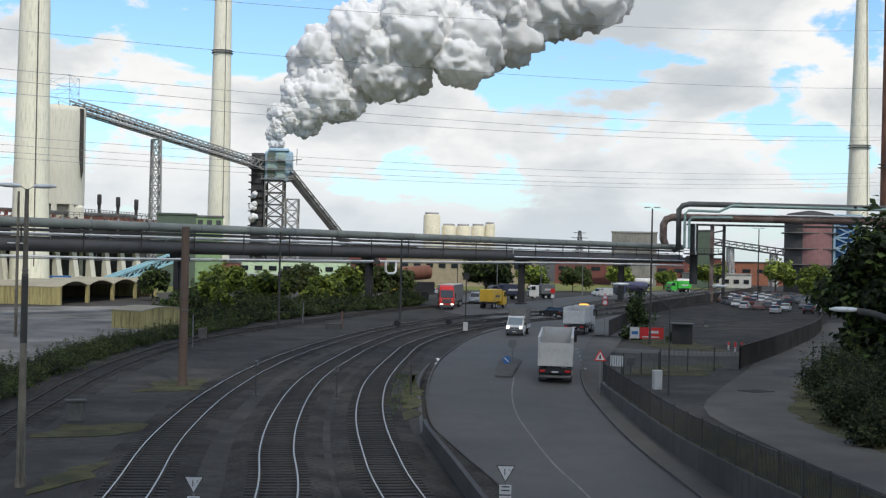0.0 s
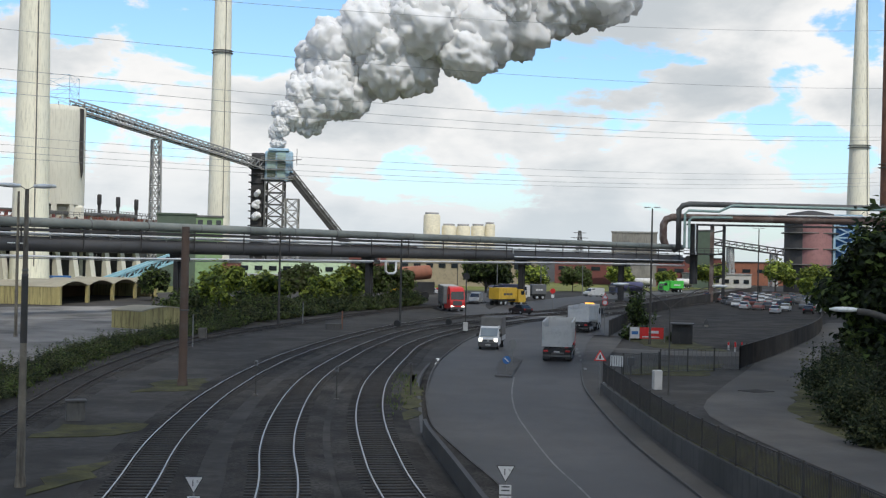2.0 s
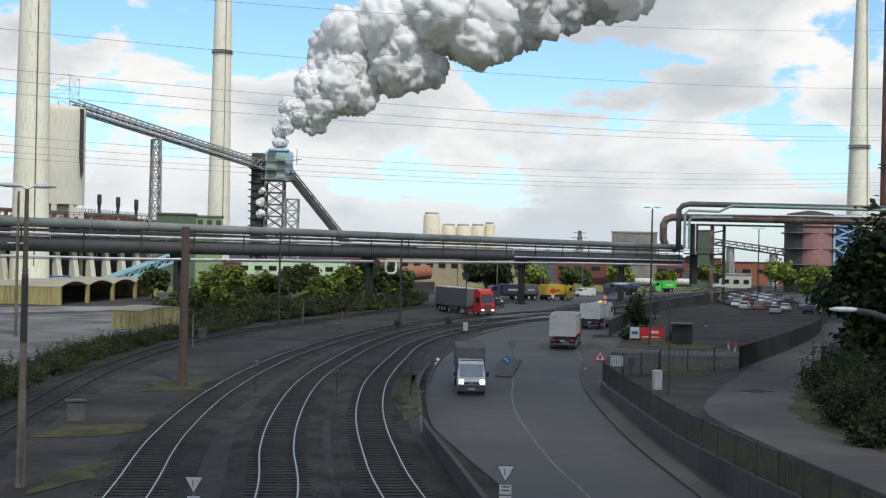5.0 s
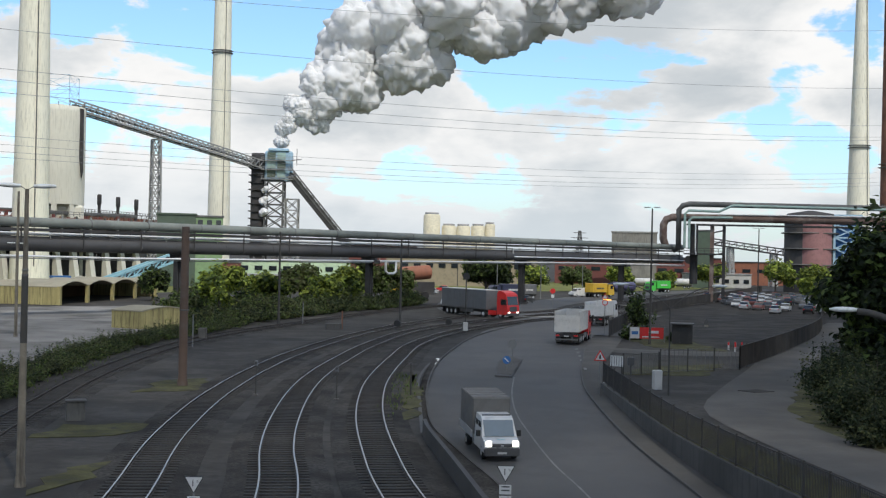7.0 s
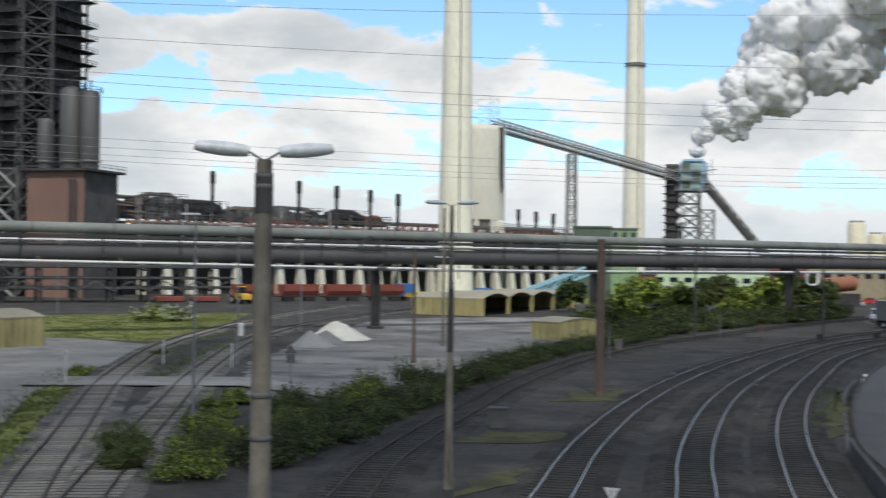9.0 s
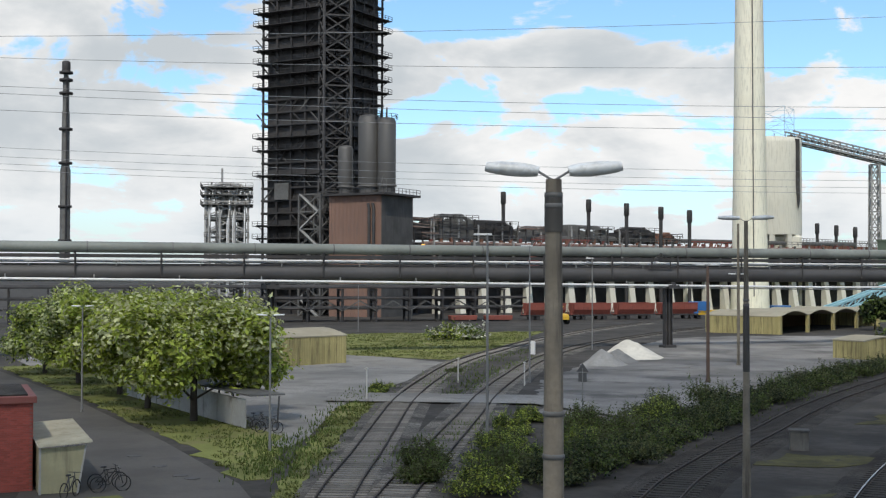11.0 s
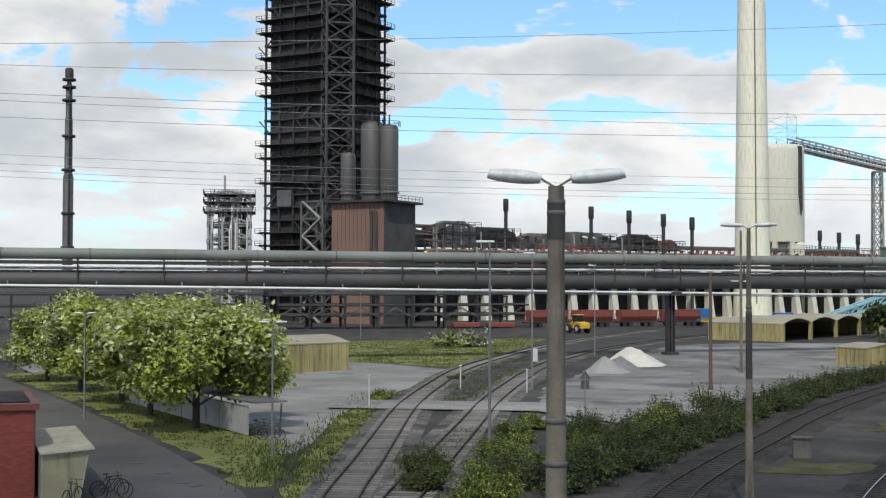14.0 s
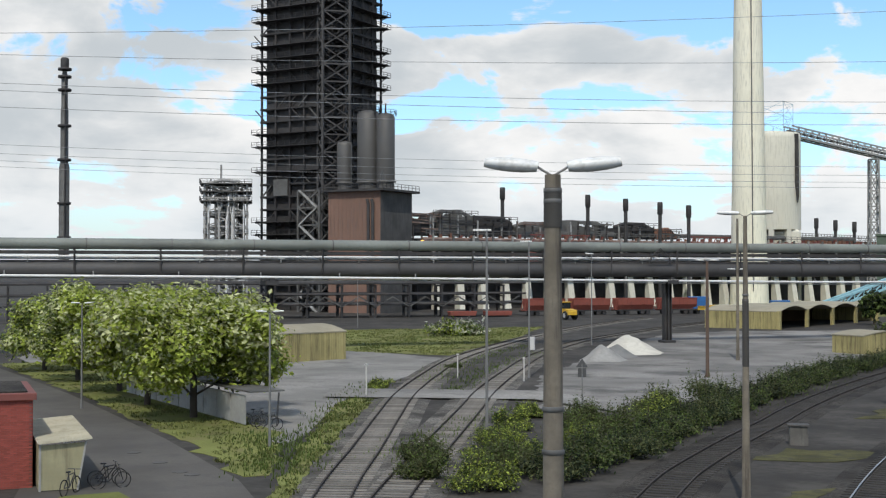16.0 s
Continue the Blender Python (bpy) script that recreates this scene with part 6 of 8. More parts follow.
t = thing("meter_cabinet", 15.2, 89.2, 0, 8, "pale grey meter cabinet behind the railing", "cabinet")
part("body", Build().box(0, 0, 0, 0.62, 0.5, 1.35, 0, 0.05), "dirty_white", t)
part("door", Build().box(0, -0.26, 0.12, 0.5, 0.02, 1.1), "dirty_white", t)
t = thing("kiosk", 26.2, 138.4, 0, -8, "dark small kiosk with an open front", "kiosk")
part("wall_block", Build().box(0, 0.4, 0, 2.2, 1.2, 2.15), "steel_dark", t)
part("roof", Build().box(0, 0.2, 2.15, 2.5, 2.0, 0.14), "darkgrey", t)
part("door", Build().box(0.2, -0.24, 0.0, 0.9, 0.06, 1.9), "black", t)
t = thing("banner", 22.8, 141.0, 0, -6, "red and white advertising banner on a fence", "banner")
part("cloth", Build().box(0.5, 0, 0.35, 2.6, 0.05, 1.25), "red", t)
part("cloth", Build().box(-1.35, 0.0, 0.35, 1.0, 0.05, 1.25), "white", t, "white end of the banner")
part("bar", Build().box(0.7, -0.04, 0.95, 1.1, 0.02, 0.3), "white", t)
part("bar", Build().box(0.4, -0.04, 0.5, 1.9, 0.02, 0.12), "white", t)
part("bar", Build().box(-1.35, -0.04, 0.8, 0.7, 0.02, 0.35), "blue", t)
for s in (-1.9, 1.9):
    part("post", Build().box(s, 0.05, 0, 0.08, 0.08, 1.7), "pole_grey", t)
for x, y in ((36.6, 176), (33, 128.5), (34.2, 131)):
    t = thing("warning_board", x, y, 0, 0, "dark triangular board standing in the yard", "board")
    part("face", tri_prism(Build(), 0.9, 0.9, 0.75, 0.05, False), "darkgrey", t)
    part("foot", Build().box(0, 0, 0, 0.5, 0.4, 0.3), "concrete", t)
for k in range(7):
    t = thing("barrier_post", 29.6 + 0.75 * (k % 4), 128.0 + 1.8 * (k // 4) + 0.3 * k, 0, 0, "short red and white barrier post", "barrier post", "barrier posts in the yard")
    part("post", Build().tube([(0, 0, 0), (0, 0, 0.5)], 0.09, 8), "white", t)
    part("band", Build().tube([(0, 0, 0.5), (0, 0, 0.8)], 0.092, 8), "red", t)
t = thing("sand_slab", 22.0, 88.6, 0, 35, "square dark patch plate in the lane", "patch")
part("plate", Build().box(0, 0, 0.05, 1.9, 1.6, 0.05), "ground", t)


# ---------- sheds, wagons and heaps ----------
def board_wall(t, p, q, h, material="wood_yellow", w=0.32):
    p, q = Vector(p), Vector(q)
    n = max(1, int((q - p).length / w))
    ang = math.degrees(math.atan2(q.y - p.y, q.x - p.x))
    step = (q - p).length / n
    for k in range(n):
        c = p.lerp(q, (k + 0.5) / n)
        part("board", Build().box(c.x, c.y, c.z, step * 0.93, 0.06, h + random.uniform(-0.05, 0.03), ang), material, t)


def barrel_roof(w, d, z, rise, over=0.3, t=0.12, n=8):
    """A shallow arched roof across w, drawn out along d."""
    outer = [(-(w / 2 + over) + (w + 2 * over) * k / n, z + rise * math.sin(math.pi * k / n)) for k in range(n + 1)]
    inner = [(x, zz - t) for x, zz in reversed(outer)]
    return Build().prism(outer + inner, -d / 2 - over, d / 2 + over)


def storage_shed(x, y, rz, w, d, h, rise, bays, label, open_front):
    t = thing("storage_shed", x, y, 0, rz, label, "shed")
    total = w * bays
    for k in range(bays):
        cx = -total / 2 + w * (k + 0.5)
        b = barrel_roof(w, d, h, rise, 0.08)
        b.v = [(a + cx, c, e) for a, c, e in b.v]
        part("roof", b, "roof_tan", t, "tan felt barrel roof")
        if open_front:
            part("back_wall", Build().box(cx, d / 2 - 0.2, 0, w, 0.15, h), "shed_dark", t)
            part("pier", Build().box(cx - w / 2, -d / 2 + 0.1, 0, 0.7, 0.5, h), "wood_yellow", t, "yellow board pier")
    if open_front:
        part("pier", Build().box(total / 2, -d / 2 + 0.1, 0, 0.7, 0.5, h), "wood_yellow", t)
    else:
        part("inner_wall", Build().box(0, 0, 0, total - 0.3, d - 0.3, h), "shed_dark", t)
        for s in (-1, 1):
            arch = [(-total / 2 + total * k / 8, h - 0.02 + rise * 0.9 * math.sin(math.pi * k / 8)) for k in range(9)]
            g = Build().prism(arch, s * (d / 2 - 0.04) - 0.03, s * (d / 2 - 0.04) + 0.03)
            part("gable", g, "wood_yellow", t)
        board_wall(t, (-total / 2, -d / 2, 0), (total / 2, -d / 2, 0), h)
        board_wall(t, (-total / 2, d / 2, 0), (total / 2, d / 2, 0), h)
    board_wall(t, (-total / 2, -d / 2, 0), (-total / 2, d / 2, 0), h)
    board_wall(t, (total / 2, -d / 2, 0), (total / 2, d / 2, 0), h)
    return t


storage_shed(-64.3, 224.0, 84, 11.5, 13.0, 2.9, 0.8, 4, "row of open yellow board sheds with barrel roofs", True)
storage_shed(-34.0, 148.0, 60, 7.5, 4.6, 2.1, 0.45, 1, "yellow-green board shed behind the hedge", False)
storage_shed(-83.8, 103.4, 166, 8.0, 12.0, 2.95, 0.7, 1, "yellow board shed with a curved tan roof", False)
storage_shed(-98.5, 97.0, 166, 8.0, 12.0, 2.95, 0.7, 1, "yellow board shed behind the trees", False)


def heap(x, y, r, h, material, label, seed):
    b = Build()
    n, m = 14, 36
    vs, fs = [], []
    for i in range(n + 1):
        u = i / n
        for k in range(m):
            a = 2 * math.pi * k / m
            rr = r * u * (1 + 0.16 * noise.noise(Vector((math.cos(a) * 1.6 + seed, math.sin(a) * 1.6, 0.3))))
            zz = h * (0.55 * (1 - u) + 0.45 * (0.5 + 0.5 * math.cos(math.pi * u))) * (1 + 0.2 * noise.noise(Vector((math.cos(a) * 3 * u, math.sin(a) * 3 * u, seed)))) + 0.04 * noise.noise(Vector((rr * math.cos(a) * 3, rr * math.sin(a) * 3, seed))) - (0.05 if u == 1 else 0)
            vs.append((rr * math.cos(a), rr * math.sin(a), zz))
    for i in range(n):
        for k in range(m):
            fs.append((i * m + k, (i + 1) * m + k, (i + 1) * m + (k + 1) % m, i * m + (k + 1) % m))
    b.add(vs, fs, True)
    solo("gravel_heap", b, material, label, "gravel heap", "heaps in the yard", x=x, y=y)


heap(-54.6, 120.2, 2.6, 1.6, "gravel_grey", "grey crushed stone heap in the yard", 1.2)
heap(-55.6, 126.0, 2.3, 1.35, "gravel_dark", "dark grit heap between two paler ones", 4.1)
heap(-57.0, 132.6, 3.9, 2.15, "gravel", "pale gravel heap in the yard", 7.7)


def wagon(x, y, rz):
    t = thing("hopper_wagon", x, y, 0, rz, "rust-red hopper wagon standing on a siding", "wagon", "red wagons on the siding")
    b = Build().prism([(-1.45, 3.5), (1.45, 3.5), (1.35, 2.2), (0.7, 1.1), (-0.7, 1.1), (-1.35, 2.2)], -4.3, 4.3)
    b.v = [(c, a, e) for a, c, e in b.v]
    part("hopper", b, "wagon", t)
    for k in range(9):
        part("rib", Build().box(-4.2 + 1.05 * k, -1.42, 2.1, 0.12, 0.1, 1.4), "wagon", t)
    part("top_rim", Build().box(0, -1.45, 3.45, 8.8, 0.14, 0.16).box(0, 1.45, 3.45, 8.8, 0.14, 0.16), "wagon", t)
    part("frame", Build().box(0, 0, 0.85, 9.6, 1.9, 0.3), "steel_dark", t)
    part("end_platform", Build().box(-4.7, 0, 1.1, 0.5, 2.2, 0.12).bar((-4.9, -1, 1.1), (-4.4, -1, 3.3), 0.1).bar((-4.9, 1, 1.1), (-4.4, 1, 3.3), 0.1), "wagon", t)
    for s in (-3.2, -1.8, 1.8, 3.2):
        for e in (-0.78, 0.78):
            part("wheel", Build().tube([(s, e - 0.07, 0.5), (s, e + 0.07, 0.5)], 0.48, 14), "steel_dark", t)
    for s in (-5.0, 5.0):
        part("buffer", Build().tube([(s - 0.25, 0.85, 1.0), (s + 0.2, 0.85, 1.0)], 0.2, 10), "steel_dark", t)
    return t


w0 = wagon(-122.4, 240.0, 50.5)
for k in (1, 2, 3):
    copy_thing(w0, pose(-122.4 + 6.7 * k, 240.0 + 8.1 * k, 0, 0, 0, 50.5))
for x, y in ((-133, 224), (-127.5, 229)):
    t = thing("scrap_tray", x, y, 0, 50, "low red steel tray on the ground", "tray")
    part("tray", Build().box(0, 0, 0.3, 5.5, 2.0, 0.9, 0, 0.1, 1.06), "wagon", t)
    part("skid", Build().box(0, 0, 0, 4.5, 1.4, 0.3), "steel_dark", t)
t = thing("shunting_machine", -98.0, 270.0, 0, 50, "blue and yellow shunting machine on the siding", "shunter")
part("cab", Build().box(-1.5, 0, 1.2, 4.0, 2.6, 2.6, 0, 0.1), "blue", t, "blue cab")
part("deck", Build().box(2.0, 0, 0.9, 9.0, 2.6, 1.0, 0, 0.1), "yellow", t, "yellow deck")
for k in range(4):
    part("stripe", Build().bar((2.5 + k, -1.33, 0.95), (3.2 + k, -1.33, 1.85), 0.05, 0.3), "black", t)
for s in (-2, 4):
    part("wheel", Build().tube([(s, -0.9, 0.5), (s, 0.9, 0.5)], 0.5, 14), "steel_dark", t)
t = thing("blue_skip", -86.0, 286.0, 0, 30, "blue steel skip near the ovens", "skip")
part("tub", Build().box(0, 0, 0.4, 4.0, 2.4, 2.4, 0, 0.1, 1.08), "blue", t)
part("foot", Build().box(0, 0, 0, 3.4, 1.8, 0.4), "steel_dark", t)
conveyor("blue_conveyor", (-72.0, 262.0, 0.5), (-58.0, 285.0, 7.6), 1.8, 1.5, 10, "teal", "pale blue sloping conveyor behind the sheds")
t = thing("orange_excavator", -6.5, 262.0, 0, 20, "orange-brown tank wagon and yellow loader parked by the bushes", "machine")
part("tank", Build().tube([(-2.5, 3, 5.0), (5.5, 5, 5.6)], 1.5, 16), "orange", t, "dusty orange tank")
part("cab", Build().box(-3.4, 0, 1.6, 2.4, 2.6, 2.8, 0, 0.2), "yellow", t)
part("frame", Build().box(0.8, 1.5, 1.0, 9, 2.4, 2.6), "steel_dark", t)
for s in (-3, 0, 3):
    part("wheel", Build().tube([(s, -0.6, 0.8), (s, 0.2, 0.8)], 0.8, 14), "tyre", t)


# ---------- brick house, shelters and bicycles ----------
def brick_house():
    t = thing("brick_house", -42.6, 36.5, 0, 53, "low red brick building with a flat roof", "building")
    part("wall_block", Build().box(-4.0, 3.0, 0, 7.94, 5.94, 3.7), "mortar", t)
    part("roof_edge", Build().box(-4.0, 3.0, 3.7, 8.3, 6.3, 0.28, 0, 0.03), "wine", t, "dark red roof edge")
    part("roof", Build().box(-4.0, 3.0, 3.985, 7.6, 5.6, 0.06), "ballast", t)
    stretcher = Build().box(0, 0, 0, 0.24, 0.05, 0.066).mesh("brick", "brick")
    n = 0
    for row in range(49):
        for col in range(6):
            x = -0.13 - 0.252 * col - (0.126 if row % 2 else 0)
            o = new("brick", stretcher)
            o.parent = t
            o.matrix_basis = pose(x, 0.012, 0.02 + 0.0752 * row)
            n += 1
    rest = Build()
    for row in range(49):
        for col in range(6, 31):
            rest.box(-0.13 - 0.252 * col - (0.126 if row % 2 else 0), 0.012, 0.02 + 0.0752 * row, 0.24, 0.05, 0.066)
        for col in range(23):
            rest.box(-0.012, 0.2 + 0.252 * col, 0.02 + 0.0752 * row, 0.05, 0.24, 0.066)
    tagged(part("far_brickwork", rest, "brick", t), kind="stuff")


brick_house()


def lean_to():
    t = thing("bike_shelter", -40.55, 37.12, 0, 143, "low bicycle shelter of yellowed panels with a pale ribbed roof", "shelter")
    sheet_roof = Build().prism([(-0.55, 2.12), (1.62, 1.98), (1.62, 2.04), (-0.55, 2.18)], -0.2, 8.6)
    sheet_roof.v = [(y, x, z) for x, y, z in sheet_roof.v]
    part("roof", sheet_roof, "roof_pale", t, "pale ribbed sheet roof")
    for k in range(26):
        part("roof_rib", Build().bar((-0.1 + 0.34 * k, -0.54, 2.195), (-0.1 + 0.34 * k, 1.6, 2.055), 0.06, 0.04), "roof_pale", t)
    part("end_panel", Build().prism([(0.06, 0.06), (1.5, 0.06), (1.5, 1.92), (-0.28, 1.98)], 0, 0.04), "panel_yellow", t, "yellowed translucent panel").matrix_basis = pose(0.04, 0, 0, 0, 0, 90)
    part("end_frame", Build().bar((0, 0.03, 0), (0, -0.32, 2.1), 0.07).bar((0, 1.52, 0), (0, 1.52, 2.0), 0.09), "steel_pale", t)
    part("back_panel", Build().box(4.3, 1.55, 0.05, 8.4, 0.04, 1.9), "panel_yellow", t)
    for k in range(1, 5):
        part("post", Build().bar((2.05 * k, 0.03, 0), (2.05 * k, -0.32, 2.1), 0.07), "steel_pale", t)


lean_to()


def tree_shelter():
    t = thing("bike_shelter", -59.4, 63.2, 0, -28, "long bicycle shelter of pale panels under the trees", "shelter")
    for k in range(10):
        part("panel", Build().box(-11 + 2.4 * k, 0, 0.1, 2.25, 0.06, 1.7), "steel_pale", t, "pale sheet panel")
        part("post", Build().box(-12.2 + 2.4 * k, 0.1, 0, 0.09, 0.09, 2.1), "darkgrey", t)
    part("roof", Build().box(0.6, 0.9, 2.05, 24.5, 2.2, 0.09), "steel_mid", t)
    part("strut", Build().bar((12.6, 1.6, 0), (12.9, 1.6, 2.0), 0.08), "darkgrey", t)


tree_shelter()


def bicycle(x, y, rz, material):
    t = thing("bicycle", x, y, 0, rz, "parked bicycle with a dark frame", "bicycle", "parked bicycles")
    for s in (-0.52, 0.52):
        ring = [(s + 0.33 * math.cos(a), 0, 0.34 + 0.33 * math.sin(a)) for a in np.linspace(0, 2 * math.pi, 17)]
        part("wheel", Build().tube(ring, 0.025, 6, False), "tyre", t)
    b = Build()
    for p, q in (((-0.52, 0, 0.34), (-0.12, 0, 0.82)), ((-0.12, 0, 0.82), (0.36, 0, 0.85)), ((0.36, 0, 0.85), (0.52, 0, 0.34)), ((-0.05, 0, 0.32), (0.36, 0, 0.82)), ((-0.05, 0, 0.32), (-0.15, 0, 0.92)), ((-0.52, 0, 0.34), (-0.05, 0, 0.32))):
        b.bar(p, q, 0.035)
    part("frame", b, material, t)
    part("saddle", Build().box(-0.17, 0, 0.92, 0.26, 0.13, 0.06, 0, 0.03), "black", t)
    part("handlebar", Build().bar((0.34, -0.28, 1.0), (0.34, 0.28, 1.0), 0.03).bar((0.36, 0, 0.85), (0.34, 0, 1.0), 0.03), "darkgrey", t)


for x, y, rz, m in ((-39.7, 38.1, 60, "black"), (-40.0, 36.2, 110, "darkgrey"), (-40.4, 38.6, 65, "black"), (-46.9, 57.2, 20, "darkgrey"), (-47.8, 57.9, 25, "black"), (-48.8, 58.3, 15, "darkgrey")):
    bicycle(x, y, rz, m)
for x, y in ((-43.0, 44.4), (-40.2, 42.8), (-39.2, 42.5), (-46.5, 46.2)):
    solo("manhole_cover", Build().lathe([(0.36, 0.035), (0.36, 0.048)], n=18), "kerb", "round grey manhole cover in the lane", "manhole cover", "manhole covers", x=x, y=y)
t = thing("road_post", -36.3, 76.7, 0, 20, "dark sign with a pointed plate on a thin post", "road sign")
part("post", Build().tube([(0, 0, 0), (0, 0, 3.0)], 0.04, 8), "pole_grey", t)
part("plate", Build().box(0, 0, 2.1, 0.55, 0.04, 0.6).prism([(-0.4, 2.75), (0.4, 2.75), (0, 3.35)], -0.02, 0.02), "darkgrey", t)


# ---------- plants ----------
def leaves(b, c, rad, count, size, rnd, hollow=0.55):
    """Small leaf sprays scattered through an uneven ball."""
    off = Vector((rnd.uniform(0, 60), rnd.uniform(0, 60), rnd.uniform(0, 60)))
    made = 0
    while made < count:
        d = Vector((rnd.gauss(0, 1), rnd.gauss(0, 1), rnd.gauss(0, 1))).normalized()
        k = 0.80 + 0.55 * noise.noise(d * 2.3 + off)
        u = (hollow + (1 - hollow) * rnd.random()) * k
        p = Vector((c[0] + d.x * rad[0] * u, c[1] + d.y * rad[1] * u, c[2] + d.z * rad[2] * u))
        if p.z < 0.05:
            p.z = 0.05 + rnd.random() * 0.3
        made += 1
        s = size * rnd.uniform(0.6, 1.35)
        a = Vector((rnd.gauss(0, 1), rnd.gauss(0, 1), rnd.gauss(0, 0.6))).normalized()
        n = (d * 0.6 + Vector((rnd.gauss(0, 0.5), rnd.gauss(0, 0.5), 0.5 + rnd.gauss(0, 0.4)))).normalized()
        a = (a - n * a.dot(n)).normalized() * s
        e = n.cross(a) * 0.55
        b.add([tuple(p - a), tuple(p - e * 0.9 - a * 0.1 + n * s * 0.15), tuple(p + a), tuple(p + e - a * 0.1 + n * s * 0.15)], [(0, 1, 2, 3)])
    return b


def raw(build, name, material, parent, label=""):
    me = bpy.data.meshes.new(name)
    me.from_pydata(build.v, [], build.f)
    me.materials.append(M[material])
    ob = new(name, me)
    ob.parent = parent
    return tagged(ob, label)


def tree(x, y, h, r, count, size, mats, label, trunk_r=0.18, foot=0.22, seed=0, extra=None):
    rnd = random.Random(seed)
    t = thing("tree", x, y, 0, 0, label, "tree")
    b = Build()
    top = h * 0.8
    pts = [(0, 0, 0), (rnd.uniform(-0.1, 0.1), rnd.uniform(-0.1, 0.1), h * 0.3), (rnd.uniform(-0.3, 0.3), rnd.uniform(-0.3, 0.3), top)]
    b.tube(pts, [trunk_r * 1.25, trunk_r, trunk_r * 0.3], 10)
    tips = []
    for k in range(11):
        a = rnd.uniform(0, 6.283)
        z0 = h * rnd.uniform(0.14, 0.6)
        q = r * rnd.uniform(0.45, 0.85)
        e = (q * math.cos(a), q * math.sin(a), min(h * 0.93, z0 + q * rnd.uniform(0.25, 0.8)))
        b.tube([(0, 0, z0), (e[0] * 0.5, e[1] * 0.5, (z0 + e[2]) / 2 + 0.2), e], [trunk_r * 0.45, trunk_r * 0.25, 0.03], 6)
        tips.append(e)
    part("trunk", b, "bark", t)
    per = count // (len(mats) * 12)
    for mi, m in enumerate(mats):
        c = Build()
        for k in range(12):
            if k == 0:
                e, rr = (0, 0, h * 0.62), (r * 0.75, r * 0.75, h * 0.36)
            else:
                e = tips[k - 1]
                s = r * rnd.uniform(0.34, 0.5)
                e = (e[0] * 0.95, e[1] * 0.95, max(e[2], h * foot + s * 0.5))
                rr = (s * 1.1, s * 1.1, s * 0.85)
            leaves(c, e, rr, per * (3 if k == 0 else 1), size, rnd)
        raw(c, "crown", m, t)
    return t


tree(-54.7, 59.4, 8.9, 5.3, 26000, 0.19, ["leaf_a", "leaf_a", "leaf_pale"], "broad bright green tree with pale-backed leaves", 0.2, 0.14, 1)
tree(-62.6, 63.4, 8.6, 4.6, 20000, 0.20, ["leaf_a", "leaf_a", "leaf_pale"], "broad bright green tree beside the lane", 0.18, 0.16, 2)
tree(-71.5, 69.5, 8.0, 4.3, 15000, 0.21, ["leaf_a", "leaf_a", "leaf_pale"], "green tree with pale-backed leaves beside the lane", 0.18, 0.18, 3)
tree(-82.0, 75.0, 7.8, 4.6, 12000, 0.2, ["leaf_a", "leaf_b", "leaf_pale"], "pale green tree beside the lane", 0.18, 0.24, 4)
tree(-93.0, 81.0, 7.6, 4.6, 10000, 0.2, ["leaf_a", "leaf_pale", "leaf_b"], "pale green tree farther along the lane", 0.18, 0.24, 5)
tree(-78.0, 83.0, 7.8, 4.2, 5000, 0.34, ["leaf_a", "leaf_b", "leaf_pale"], "green tree behind the bicycle shelter", 0.18, 0.24, 6)
tree(34.3, 97.0, 14.8, 5.2, 12000, 0.34, ["leaf_c", "leaf_b", "leaf_c"], "tall dark green tree beside the lane", 0.25, 0.12, 7)
tree(38.5, 104.0, 14.0, 5.2, 8000, 0.36, ["leaf_c", "leaf_c"], "tall dark tree behind the first", 0.25, 0.12, 8)
tree(34.8, 88.0, 9.0, 3.8, 6500, 0.30, ["leaf_c", "leaf_c", "leaf_b"], "dark bushy tree on the bank", 0.2, 0.08, 9)
tree(10.9, 318.0, 9.2, 5.8, 5200, 0.55, ["leaf_c", "leaf_c", "leaf_b"], "round dark tree behind the crossing", 0.3, 0.06, 10)
tree(-28.6, 163.0, 8.2, 3.0, 3600, 0.34, ["leaf_b", "leaf_a"], "slender willow beside the bridge post", 0.14, 0.12, 11)
tree(-51.5, 226.0, 6.4, 3.2, 2600, 0.4, ["leaf_b", "leaf_c"], "small bushy tree near the sheds", 0.14, 0.06, 12)
for i, (x, y, h, r) in enumerate(((-24, 219, 7.8, 4.4), (-17, 224, 7.6, 4.2), (-12.5, 236, 8.2, 4.0), (-29, 207, 6.4, 3.8), (-8.0, 250, 7.0, 3.2), (24, 345, 8, 5), (36, 352, 7, 5), (-19.5, 206, 5.6, 3.4))):
    tree(x, y, h, r, 3000, 0.42, ["leaf_b", "leaf_a"] if i % 2 else ["leaf_b", "leaf_dull"], "leafy young tree in the thicket under the bridge", 0.12, 0.05, 20 + i)
for i, (x, y, h, r) in enumerate(((100, 382, 11, 6), (110, 375, 10, 5.5), (121, 372, 9, 5), (86, 410, 9, 5.5), (131, 366, 10, 6), (70, 402, 6, 4), (140, 372, 12, 6), (96, 330, 5, 3.5), (56, 405, 8, 5))):
    tree(x, y, h, r, 2200, 0.6, ["leaf_b", "leaf_a"] if i % 3 else ["leaf_a", "leaf_b"], "far leafy tree beyond the car park", 0.2, 0.05, 40 + i)


